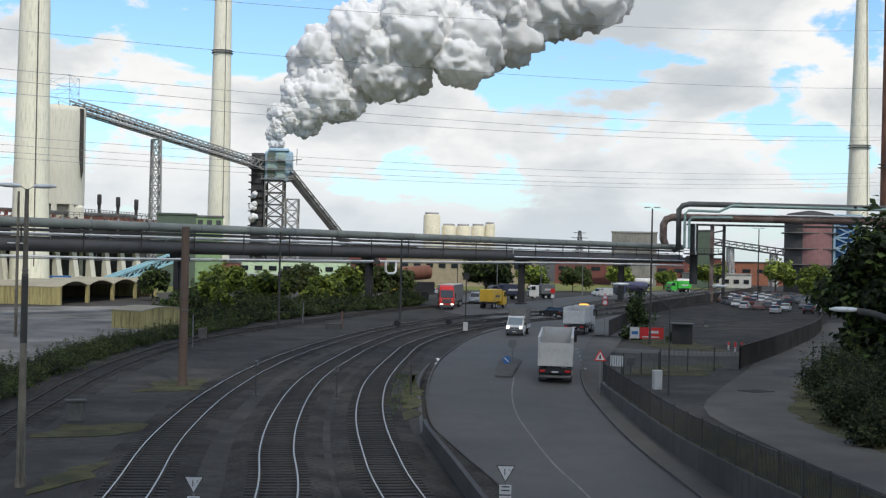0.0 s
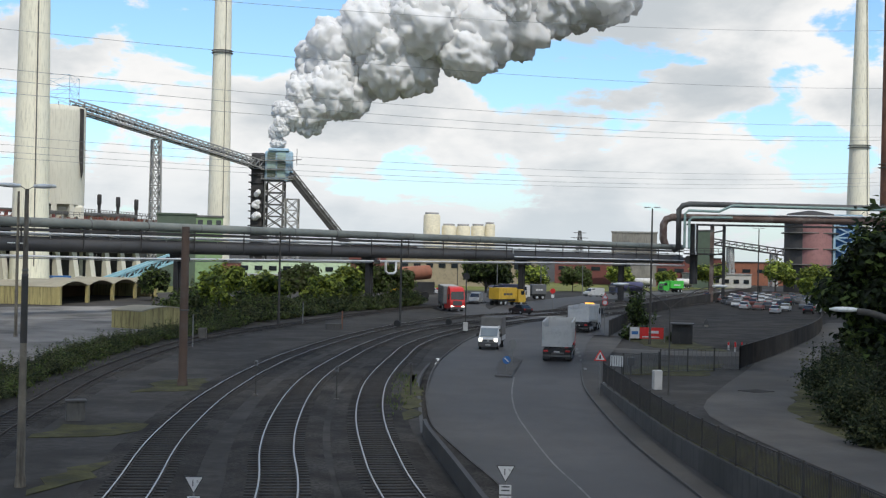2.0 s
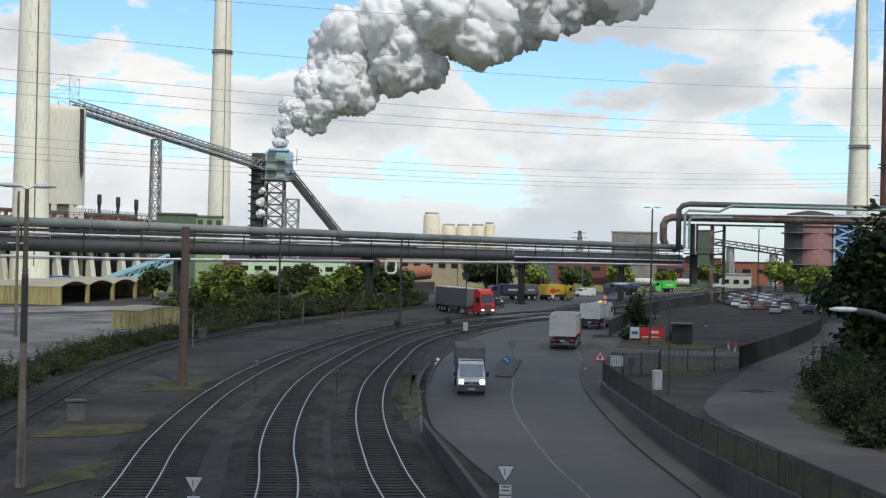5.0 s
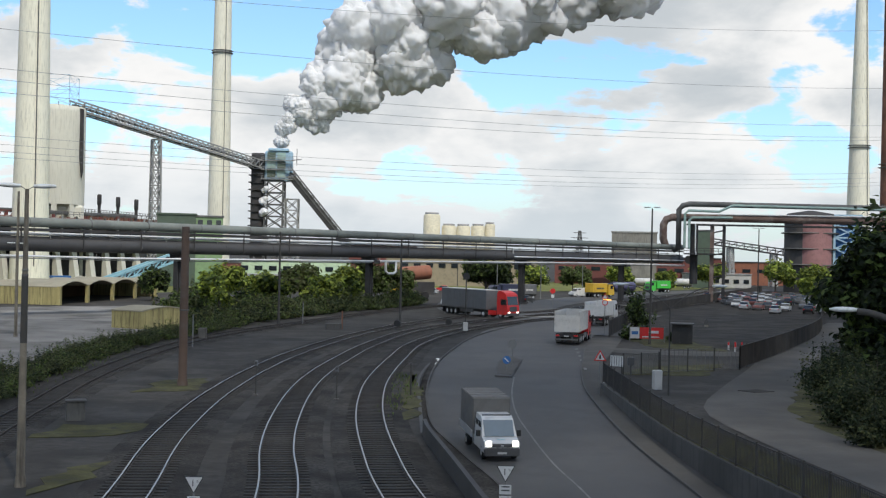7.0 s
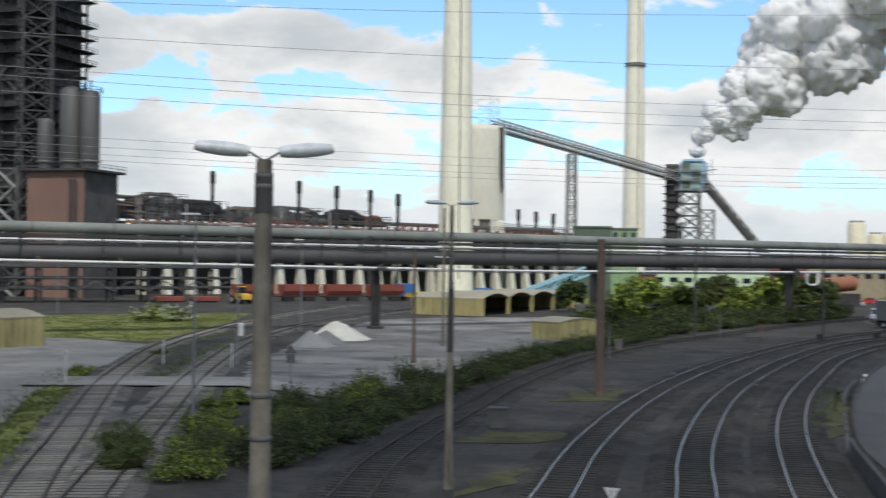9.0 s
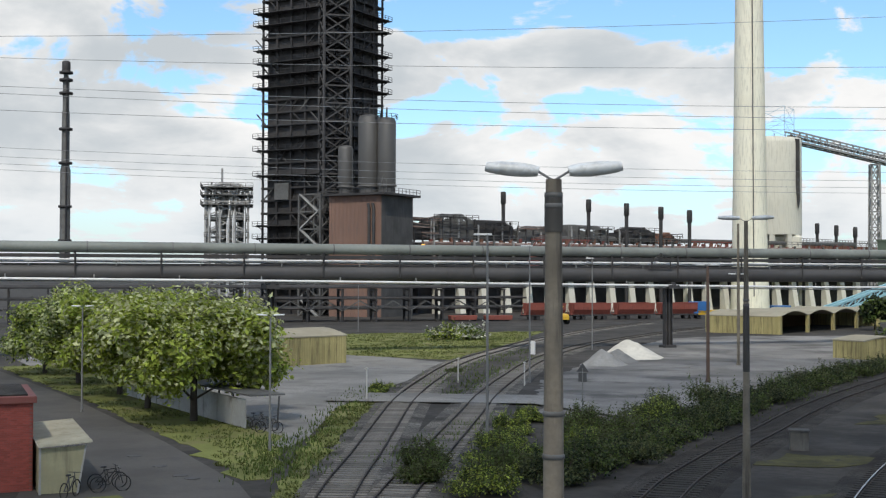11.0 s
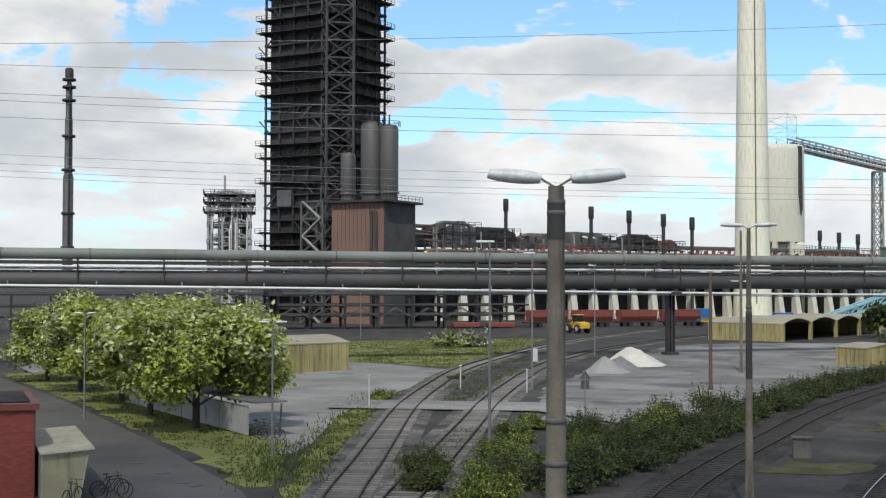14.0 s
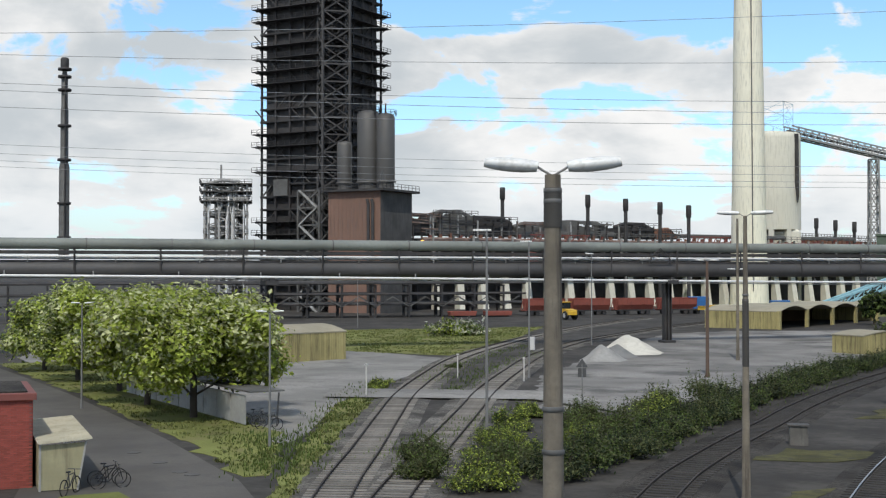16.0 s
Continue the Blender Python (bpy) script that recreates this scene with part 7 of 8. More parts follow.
def shrub(x, y, r, h, count, size, mats, label, seed):
    rnd = random.Random(seed)
    t = thing("shrub", x, y, 0, 0, label, "shrub")
    clumps = []
    for k in range(7):
        a, q = rnd.uniform(0, 6.28), r * rnd.uniform(0.1, 0.85)
        hh = h * rnd.uniform(0.45, 1.1) * (1.15 - 0.45 * q / r)
        clumps.append((q * math.cos(a), q * math.sin(a), hh, r * rnd.uniform(0.42, 0.68)))
    b = Build()
    for cx, cy, hh, rr in clumps:
        b.tube([(cx * 0.3, cy * 0.3, 0), (cx * 0.8, cy * 0.8, hh * 0.5), (cx, cy, hh * 0.95)], [0.04, 0.025, 0.008], 5)
    part("stem", b, "bark", t)
    for m in mats:
        c = Build()
        for cx, cy, hh, rr in clumps:
            leaves(c, (cx, cy, hh * 0.5), (rr * 1.25, rr * 1.25, hh * 0.55), count // (6 * len(mats)), size * 1.1, rnd, 0.25)
        for k in range(5):
            cx, cy, hh, rr = rnd.choice(clumps)
            sx, sy, top = cx + rnd.uniform(-rr, rr), cy + rnd.uniform(-rr, rr), hh * rnd.uniform(1.05, 1.4)
            leaves(c, (sx, sy, top * 0.72), (0.16 + size, 0.16 + size, top * 0.32), count // (40 * len(mats)), size * 0.8, rnd, 0.1)
        raw(c, "foliage", m, t)


k = 100
for x, y, r, h in ((22.3, 64, 1.8, 2.3), (23.2, 70, 2.1, 3.0), (24.6, 77, 2.3, 3.4), (26.6, 84, 2.5, 3.6), (29.4, 91, 2.8, 4.2), (26.0, 74, 2.4, 3.8), (24.4, 60, 2.2, 2.8), (28.6, 70, 2.6, 4.0), (30.6, 77, 2.8, 4.6), (27, 62, 2.6, 3.4), (33, 84, 3, 5), (34, 101, 3, 4.5), (31, 66, 3, 5), (25, 58, 2.2, 3.0)):
    shrub(x, y, r, h, 4800, 0.10, ["leaf_c", "leaf_dull", "leaf_c"], "dense dark shrub on the bank beside the lane", k)
    k += 1
for x, y, r, h, mats in ((25.6, 166.5, 1.9, 4.6, ["leaf_c", "leaf_b"]), (21.5, 145.0, 1.3, 1.4, ["leaf_c", "leaf_b"]), (26.5, 143, 1.2, 1.3, ["leaf_c", "leaf_b"]), (-95.1, 156.5, 3.0, 3.2, ["leaf_b", "blossom", "leaf_a"]), (-92.6, 158.0, 2.2, 2.4, ["blossom", "leaf_b"])):
    shrub(x, y, r, h, 1800, 0.2, mats, "white-flowering shrub on the grass" if "blossom" in mats else "dark shrub beside the fence", k)
    k += 1
for x, y, r, h in ((-32, 50.5, 1.5, 1.6), (-29.6, 54.0, 1.7, 2.0), (-27.4, 51.0, 1.5, 2.0), (-32.6, 58.6, 1.3, 1.6), (-30.2, 61.5, 1.7, 2.2), (-35.0, 64.5, 1.2, 1.5), (-31.5, 67.0, 1.8, 2.3), (-27.4, 58.5, 1.6, 2.2), (-28.3, 64.8, 1.6, 2.3), (-29.2, 72.0, 1.9, 2.6), (-31.2, 77.5, 1.8, 2.4), (-26.4, 46.0, 1.5, 1.9), (-29.6, 46.8, 1.2, 1.4), (-37.0, 70.5, 0.9, 1.1), (-30.3, 84.0, 1.9, 2.9), (-56.5, 82.5, 0.9, 0.8), (-62.0, 103, 0.7, 0.7)):
    shrub(x, y, r, h * 0.85, 5200, 0.06, ["leaf_dull", "leaf_b", "leaf_dull"] if k % 2 else ["leaf_dull", "leaf_a", "leaf_b"], "wild green shrub between the siding and the track", k)
    k += 1
HEDGE = smooth_path([(-25.2, 50), (-25.0, 58), (-26.2, 66), (-27.0, 76), (-28.0, 90), (-28.9, 104), (-29.0, 116), (-28.0, 130), (-25.6, 146), (-22.5, 162), (-19.5, 176), (-16, 190), (-12, 204), (-7, 218), (-3, 232)], 2.6)
for i, (x, y) in enumerate(HEDGE):
    far = y > 150
    shrub(x - (2.5 if far else 0), y, 1.75 if not far else 2.6, (1.7 + 0.4 * math.sin(i * 1.7)) if not far else 2.6 + 0.8 * math.sin(i * 2.1), 3000 if not far else 1900, 0.072 if not far else 0.15, ["leaf_dull", "leaf_c", "leaf_b"] if i % 3 else ["leaf_c", "leaf_dull"], "overgrown hedge shrub along the siding", k)
    k += 1
for i, (x, y) in enumerate(((-33, 158), (-35, 172), (-30, 182), (-36, 190), (-27, 194), (-22, 188), (-33, 168), (-25, 178), (-21, 197), (-16, 205), (-13, 216), (-9, 228), (-18, 214), (-24, 203), (-30, 198), (-5, 240), (-28, 172), (-38, 200))):
    shrub(x, y, 3.2, 3.0 + 1.2 * math.sin(i * 2.3), 1900, 0.26, ["leaf_c", "leaf_dull", "leaf_b"], "dark shrub in the thicket under the bridge", k)
    k += 1


def grass_tufts():
    rnd = random.Random(5)
    b = Build()
    for ring, n in (([(-60, 88), (-52, 72), (-42.3, 55), (-34.5, 43.5)], 900), ([(-46, 55.5), (-41.5, 51), (-37, 44.5)], 500), ([(-2.9, 72), (-2.6, 84), (-2.8, 96)], 150), ([(-86, 122), (-95, 150), (-88, 165)], 500), ([(-40, 75.0), (-37.5, 60), (-34, 51.5)], 460), ([(-50, 82.5), (-58, 102), (-66, 128)], 500), ([(-56, 88), (-66, 112), (-74, 140)], 500), ([(-26, 60), (-27, 80), (-28, 110)], 300)):
        P = np.array(ring)
        for _ in range(n):
            i = rnd.randrange(len(P) - 1)
            u = rnd.random()
            c = P[i] * (1 - u) + P[i + 1] * u
            x, y = c[0] + rnd.gauss(0, 0.9 if n > 200 else 0.5), c[1] + rnd.gauss(0, 0.9)
            for j in range(4):
                a, h = rnd.uniform(0, 6.28), rnd.uniform(0.10, 0.32)
                dx, dy = math.cos(a) * 0.03, math.sin(a) * 0.03
                b.add([(x - dy, y + dx, 0.0), (x + dy, y - dx, 0.0), (x + dx * 2, y + dy * 2, h)], [(0, 1, 2)])
    me = bpy.data.meshes.new("grass_tufts")
    me.from_pydata(b.v, [], b.f)
    me.materials.append(M["leaf_b"])
    tagged(new("verge_grass", me), "tufts of tall green grass on the verges", "grass", kind="stuff")


grass_tufts()


def inside(x, y, ring):
    hit = False
    for i in range(len(ring)):
        (x0, y0), (x1, y1) = ring[i - 1], ring[i]
        if (y0 > y) != (y1 > y) and x < x0 + (x1 - x0) * (y - y0) / (y1 - y0):
            hit = not hit
    return hit


def lawn(ring, count, h, seed):
    """Blades of grass over a patch of ground, thinner where it is worn."""
    rnd = random.Random(seed)
    xs, ys = [a for a, _ in ring], [c for _, c in ring]
    b = Build()
    n = 0
    while n < count:
        x, y = rnd.uniform(min(xs), max(xs)), rnd.uniform(min(ys), max(ys))
        n += 1
        if not inside(x, y, ring) or noise.noise(Vector((x * 0.35, y * 0.35, seed))) < -0.12:
            continue
        for j in range(4):
            a, hh = rnd.uniform(0, 6.28), h * rnd.uniform(0.4, 1.2)
            u, v = x + rnd.uniform(-0.12, 0.12), y + rnd.uniform(-0.12, 0.12)
            dx, dy = math.cos(a) * 0.05, math.sin(a) * 0.05
            b.add([(u - dy, v + dx, 0.0), (u + dy, v - dx, 0.0), (u + dx * 2, v + dy * 2, hh)], [(0, 1, 2)])
    me = bpy.data.meshes.new("lawn")
    me.from_pydata(b.v, [], b.f)
    me.materials.append(M["leaf_grass"])
    tagged(new("grass", me), "rough uneven green grass", "grass", kind="stuff")


for i, (nm, m, lab, ring, z) in enumerate(AREAS):
    if nm in ("grass_under_trees", "grass_verge"):
        lawn(ring, 26000, 0.16, i)
    elif nm == "grass_strip":
        lawn(ring, 16000, 0.2, i)


# ---------- vehicles: forward is +x ----------
def wheel(t, x, y, r, w=0.3):
    k = part("wheel", Build().tube([(x, y - w / 2, r), (x, y + w / 2, r)], r, 18), "tyre", t)
    s = 1 if y > 0 else -1
    part("rim", Build().tube([(x, y + s * (w / 2 - 0.06), r), (x, y + s * (w / 2 + 0.012), r)], r * 0.55, 14), "silver", k)


def side_prism(outline, w, taper=0.0, zt=1.0):
    """A side outline in x, z drawn to a width; the part above zt leans in by taper."""
    b = Build()
    n = len(outline)
    for s in (-1, 1):
        b.v += [(x, s * (w / 2 - (taper if z > zt else 0.0)), z) for x, z in outline]
    b.f = [tuple(range(n)), tuple(range(2 * n - 1, n - 1, -1))] + [(i, i + n, (i + 1) % n + n, (i + 1) % n) for i in range(n)]
    b.s = [False] * len(b.f)
    return b


def lorry_cab(t, x0, w, h, material, low=0.55, lit=False):
    """A flat-fronted lorry cab whose front stands at x0."""
    L = 2.2
    part("cab", side_prism([(x0 - L, low), (x0 - 0.02, low), (x0, 1.5), (x0 - 0.12, 2.0), (x0 - 0.34, h - 0.35), (x0 - 0.75, h), (x0 - L, h)], w, 0.06, 2.1), material, t)
    part("windscreen", side_prism([(x0 - 0.10, 1.95), (x0 - 0.05, 1.95), (x0 - 0.28, h - 0.55), (x0 - 0.33, h - 0.55)], w * 0.86), "glass", t, "dark windscreen")
    for s in (-1, 1):
        part("side_window", Build().box(x0 - 0.95, s * (w / 2 - 0.03), 1.95, 0.95, 0.04, 0.8), "glass", t)
        part("mirror", Build().box(x0 - 0.15, s * (w / 2 + 0.18), 1.95, 0.16, 0.22, 0.75, 0, 0.03), "black", t)
        part("headlight", Build().box(x0, s * (w / 2 - 0.35), 0.72, 0.05, 0.42, 0.22), "head_light" if lit else "glass_pale", t)
    part("grille", Build().box(x0 + 0.005, 0, 1.0, 0.04, w * 0.6, 0.7), "darkgrey", t)
    part("bumper", Build().box(x0 - 0.1, 0, 0.35, 0.28, w, 0.4, 0, 0.04), "darkgrey", t)


def tub(t, x0, x1, w, z0, z1, material, label):
    """An open tipper body with thick walls."""
    b = Build()
    L, c = x1 - x0, (x0 + x1) / 2
    b.box(c, 0, z0, L, w, 0.12)
    for s in (-1, 1):
        b.box(c, s * (w / 2 - 0.05), z0 + 0.12, L, 0.1, z1 - z0 - 0.12)
    b.box(x1 - 0.05, 0, z0 + 0.12, 0.1, w - 0.2, z1 - z0)
    part("tipper_body", b, material, t, label)
    d = part("tailgate", Build().box(x0 - 0.04, 0, z0 - 0.05, 0.09, w, z1 - z0 - 0.25), material, t)
    for s in (-1, 1):
        part("gate_rib", Build().box(x0 - 0.10, s * w * 0.25, z0, 0.06, 0.07, z1 - z0 - 0.4), material, d)
        part("corner_post", Build().box(x0 + 0.02, s * (w / 2), z0 - 0.05, 0.12, 0.12, z1 - z0 + 0.05), material, t)
    part("load", Build().box(c, 0, z0 + 0.12, L - 0.3, w - 0.3, (z1 - z0) * 0.35), "darkgrey", t, "dark load")
    for s in (-1, 1):
        part("top_rail", Build().box(c, s * (w / 2), z1, L, 0.14, 0.1), material, t)
        for k in range(7):
            part("side_rib", Build().box(x0 + (k + 0.5) * L / 7, s * (w / 2 + 0.01), z0 + 0.1, 0.09, 0.06, z1 - z0 - 0.1), material, t)


def rear_gear(t, x, w):
    part("rear_bumper", Build().box(x - 0.02, 0, 0.45, 0.12, w * 0.96, 0.16), "steel_mid", t)
    part("rear_beam", Build().box(x + 0.15, 0, 0.8, 0.2, w * 0.9, 0.35), "black", t)
    part("number_plate", Build().box(x - 0.1, 0, 0.82, 0.02, 0.5, 0.12), "dirty_white", t)
    for s in (-1, 1):
        part("tail_light", Build().box(x - 0.0, s * (w / 2 - 0.3), 0.86, 0.1, 0.4, 0.14), "red_light", t)
        part("mudflap", Build().box(x + 0.35, s * (w / 2 - 0.35), 0.2, 0.03, 0.55, 0.6), "black", t)


def tipper(name, body, cab, L, w, z1, label, axles, beacon=False):
    """A tipper whose tail stands at x = 0."""
    t = thing(name, 0, 0, 0, 0, label, "truck")
    tub(t, 0.1, L - 2.9, w, 1.35, z1, body, "")
    part("chassis", Build().box(L / 2 - 0.3, 0, 0.85, L - 1.0, 0.9, 0.4), "black", t)
    rear_gear(t, 0.0, w)
    lorry_cab(t, L, w * 0.98, 3.25, cab)
    for x in axles:
        for s in (-1, 1):
            wheel(t, x, s * (w / 2 - 0.2), 0.5, 0.4)
    part("side_guard", Build().box(L * 0.52, -w / 2 + 0.06, 0.5, L * 0.22, 0.06, 0.5).box(L * 0.52, w / 2 - 0.06, 0.5, L * 0.22, 0.06, 0.5), "steel_mid", t)
    if beacon:
        part("beacon", Build().box(L - 1.4, 0, 3.25, 0.3, 1.1, 0.16), "amber", t, "amber beacon bar")
    return t


def box_van():
    t = thing("tarp_van", 0, 0, 0, 0, "white crew-cab van with a grey tarpaulin box", "van")
    w = 1.95
    part("cab", side_prism([(-2.9, 0.45), (-0.1, 0.45), (0.0, 0.75), (-0.05, 1.02), (-0.75, 1.22), (-1.35, 2.05), (-1.7, 2.2), (-2.9, 2.2)], w, 0.1, 1.3), "white", t)
    # pale glass colour stands in for the sky mirrored in the windscreen
    part("windscreen", side_prism([(-0.74, 1.25), (-0.69, 1.25), (-1.27, 2.03), (-1.32, 2.03)], w * 0.84), "glass_pale", t, "windscreen with the sky's reflection put into its pale tint")
    for s in (-1, 1):
        part("side_window", Build().box(-1.75, s * (w / 2 - 0.09), 1.28, 0.7, 0.05, 0.62), "glass", t)
        part("side_window", Build().box(-2.5, s * (w / 2 - 0.09), 1.28, 0.55, 0.05, 0.62), "glass", t)
        part("mirror", Build().box(-1.0, s * (w / 2 + 0.16), 1.2, 0.12, 0.24, 0.34, 0, 0.03), "black", t)
        part("headlight", Build().box(-0.05, s * (w / 2 - 0.24), 0.82, 0.14, 0.32, 0.3, 0, 0.03), "head_light", t, "lit headlight")
        wheel(t, -0.85, s * (w / 2 - 0.12), 0.34, 0.22)
        wheel(t, -4.6, s * (w / 2 - 0.05), 0.34, 0.3)
    part("grille", Build().box(0.0, 0, 0.78, 0.06, 1.1, 0.18), "darkgrey", t)
    part("badge", Build().box(0.035, 0, 0.83, 0.02, 0.16, 0.07), "silver", t)
    part("bonnet_mark", Build().box(-0.4, 0, 1.125, 0.12, 0.42, 0.012), "teal", t)
    part("bumper", Build().box(-0.08, 0, 0.32, 0.3, w, 0.42, 0, 0.06), "darkgrey", t)
    part("number_plate", Build().box(0.075, 0, 0.42, 0.02, 0.5, 0.11), "dirty_white", t)
    part("roof_bar", Build().box(-1.75, 0, 2.2, 0.1, 1.6, 0.06), "darkgrey", t)
    b = Build().box(-4.75, 0, 0.95, 3.6, 2.15, 2.05, 0, 0.06)
    part("tarpaulin_box", b, "tarp", t, "grey tarpaulin box")
    for k in range(5):
        part("seam", Build().box(-6.4 + 0.82 * k, 0, 0.97, 0.05, 2.17, 2.05), "tarp", t)
    part("drop_side", Build().box(-4.75, 1.08, 0.75, 3.6, 0.05, 0.42).box(-4.75, -1.08, 0.75, 3.6, 0.05, 0.42), "silver", t)
    part("chassis", Build().box(-4.2, 0, 0.5, 4.2, 0.9, 0.3), "black", t)
    part("roof_vent", Build().box(-3.1, 0.1, 3.0, 0.12, 0.12, 0.03), "black", t)
    return t


def red_tractor():
    t = thing("truck_tractor", 0, 0, 0, 0, "bright red tractor unit with lit headlights", "truck")
    lorry_cab(t, 0.0, 2.5, 3.75, "red", 0.5, True)
    part("deflector", side_prism([(-2.1, 3.75), (-0.8, 3.75), (-1.6, 4.0), (-2.1, 4.02)], 2.2), "red", t)
    part("chassis", Build().box(-3.6, 0, 0.7, 4.6, 0.9, 0.35), "black", t)
    part("side_skirt", Build().box(-3.2, 1.15, 0.4, 1.6, 0.1, 0.65).box(-3.2, -1.15, 0.4, 1.6, 0.1, 0.65), "red", t)
    part("fifth_wheel", Build().box(-4.6, 0, 1.05, 0.9, 0.9, 0.15), "black", t)
    for s in (-1, 1):
        wheel(t, -1.4, s * 1.05, 0.5, 0.36)
        wheel(t, -5.0, s * 1.0, 0.5, 0.5)
    return t


def box_trailer():
    t = thing("semi_trailer", 0, 0, 0, 0, "grey curtain-sided trailer with a pale roof edge", "trailer")
    part("curtain_body", Build().box(-6.3, 0, 1.25, 13.6, 2.52, 2.72, 0, 0.05), "grey", t)
    part("roof_edge", Build().box(-6.3, 0, 3.93, 13.62, 2.56, 0.10), "dirty_white", t, "pale roof edge")
    part("floor_rail", Build().box(-6.3, 0, 1.1, 13.6, 2.56, 0.16), "steel_mid", t)
    for k in range(14):
        part("curtain_strap", Build().box(-12.6 + 0.97 * k, 0, 1.2, 0.05, 2.55, 2.7), "grey", t)
    part("chassis", Build().box(-7.0, 0, 0.8, 11.0, 0.9, 0.32), "black", t)
    part("side_guard", Build().box(-5.2, 1.2, 0.5, 4.0, 0.05, 0.45).box(-5.2, -1.2, 0.5, 4.0, 0.05, 0.45), "steel_mid", t)
    part("rear_doors", Build().box(-13.12, 0, 1.3, 0.05, 2.4, 2.6), "dirty_white", t)
    rear_gear(t, -13.1, 2.5)
    for x in (-8.6, -9.9, -11.2):
        for s in (-1, 1):
            wheel(t, x, s * 1.05, 0.5, 0.4)
    return t


def car(paint, label, kind="hatch", lit=False):
    t = thing("car", 0, 0, 0, 0, label, "car")
    w = 1.76
    if kind == "van":
        w = 1.95
        part("body", side_prism([(-2.5, 0.35), (2.35, 0.35), (2.5, 0.7), (2.4, 1.05), (1.7, 1.25), (1.15, 1.95), (0.8, 2.1), (-2.45, 2.1), (-2.5, 1.9)], w, 0.1, 1.3), paint, t)
        part("windscreen", side_prism([(1.66, 1.3), (1.72, 1.3), (1.2, 1.95), (1.13, 1.95)], w * 0.84), "glass", t)
        wins = [(0.75, 1.35, 0.8, 0.6)]
        axle = 1.6
    else:
        part("body", side_prism([(-2.05, 0.3), (1.95, 0.3), (2.1, 0.5), (2.05, 0.78), (1.1, 0.96), (-2.0, 1.0), (-2.12, 0.8)], w), paint, t)
        part("cabin", side_prism([(-1.75, 0.95), (1.05, 0.95), (0.35, 1.42), (-0.1, 1.5), (-1.2, 1.46)], w * 0.94, 0.16, 1.2), "glass", t, "dark glazed cabin")
        part("roof", side_prism([(-1.28, 1.44), (0.33, 1.42), (0.0, 1.52), (-1.15, 1.50)], w * 0.80), paint, t)
        wins = []
        axle = 1.28
    for x, z, l, h in wins:
        part("side_window", Build().box(x, 0, z, l, w - 0.12, h), "glass", t)
    for s in (-1, 1):
        e = 2.4 if kind == "van" else 2.05
        part("headlight", Build().box(e - 0.04, s * (w / 2 - 0.28), 0.62, 0.1, 0.34, 0.16), "head_light" if lit else "glass_pale", t)
        part("tail_light", Build().box(-e - (0.06 if kind != "van" else 0.1), s * (w / 2 - 0.18), 0.7, 0.06, 0.26, 0.2), "red_light", t)
        for x in (-axle, axle):
            wheel(t, x, s * (w / 2 - 0.08), 0.32, 0.2)
    part("bumper", Build().box(2.06 if kind != "van" else 2.44, 0, 0.28, 0.12, w * 0.96, 0.24, 0, 0.04), "darkgrey", t)
    return t


def flatbed(cab, box, label, L=7.5, tank=False, w=2.45):
    """A lorry with its middle at x = 0 and a box or a tank on the bed."""
    t = thing("lorry", 0, 0, 0, 0, label, "truck")
    lorry_cab(t, L / 2, w, 3.0, cab)
    part("chassis", Build().box(-0.6, 0, 0.8, L - 1.4, 0.9, 0.4), "black", t)
    if tank:
        part("tank", Build().tube([(-L / 2, 0, 2.2), (-L / 2 + 0.3, 0, 2.2), (L / 2 - 2.9, 0, 2.2), (L / 2 - 2.6, 0, 2.2)], [0.9, 1.15, 1.15, 0.9], 20), box, t, "shiny tank")
        part("catwalk", Build().box(-0.6, 0, 3.3, L - 3.4, 0.6, 0.1), "steel_mid", t)
    else:
        part("load_box", Build().box(-1.25, 0, 1.2, L - 2.8, w, 2.1, 0, 0.06), box, t)
        for k in range(6):
            part("box_rib", Build().box(-1.25 - (L - 2.8) / 2 + (k + 0.5) * (L - 2.8) / 6, 0, 1.25, 0.09, w + 0.05, 1.95), box, t)
        part("box_mark", Build().box(-1.25, 0, 1.9, (L - 2.8) * 0.5, w + 0.03, 0.4), "darkgrey" if box == "yellow" else "white", t)
    for x in (L / 2 - 1.3, -L / 2 + 0.9, -L / 2 + 2.2):
        for s in (-1, 1):
            wheel(t, x, s * (w / 2 - 0.2), 0.48, 0.36)
    return t


def wheel_loader():
    t = thing("wheel_loader", 0, 0, 0, 0, "yellow wheel loader with its bucket lowered", "wheel loader")
    part("rear_body", side_prism([(-3.0, 0.9), (-0.4, 0.9), (-0.4, 1.9), (-1.0, 2.1), (-2.8, 1.9), (-3.0, 1.5)], 2.0), "yellow", t)
    part("cab", Build().box(-0.4, 0, 1.7, 1.5, 1.5, 1.6, 0, 0.12), "glass", t, "glazed cab")
    part("cab_roof", Build().box(-0.4, 0, 3.3, 1.7, 1.7, 0.14, 0, 0.05), "yellow", t)
    part("front_frame", Build().box(1.1, 0, 0.9, 1.6, 1.2, 0.9, 0, 0.1), "yellow", t)
    for s in (-0.6, 0.6):
        part("lift_arm", Build().bar((0.6, s, 2.0), (2.9, s, 0.8), 0.22, 0.34), "yellow", t)
    part("bucket", side_prism([(2.7, 0.25), (3.9, 0.2), (3.0, 0.5), (2.85, 1.2), (3.3, 1.5), (2.7, 1.4)], 2.7), "steel_mid", t, "worn steel bucket")
    for x in (-2.0, 1.4):
        for s in (-1, 1):
            wheel(t, x, s * 1.0, 0.82, 0.6)
    return t


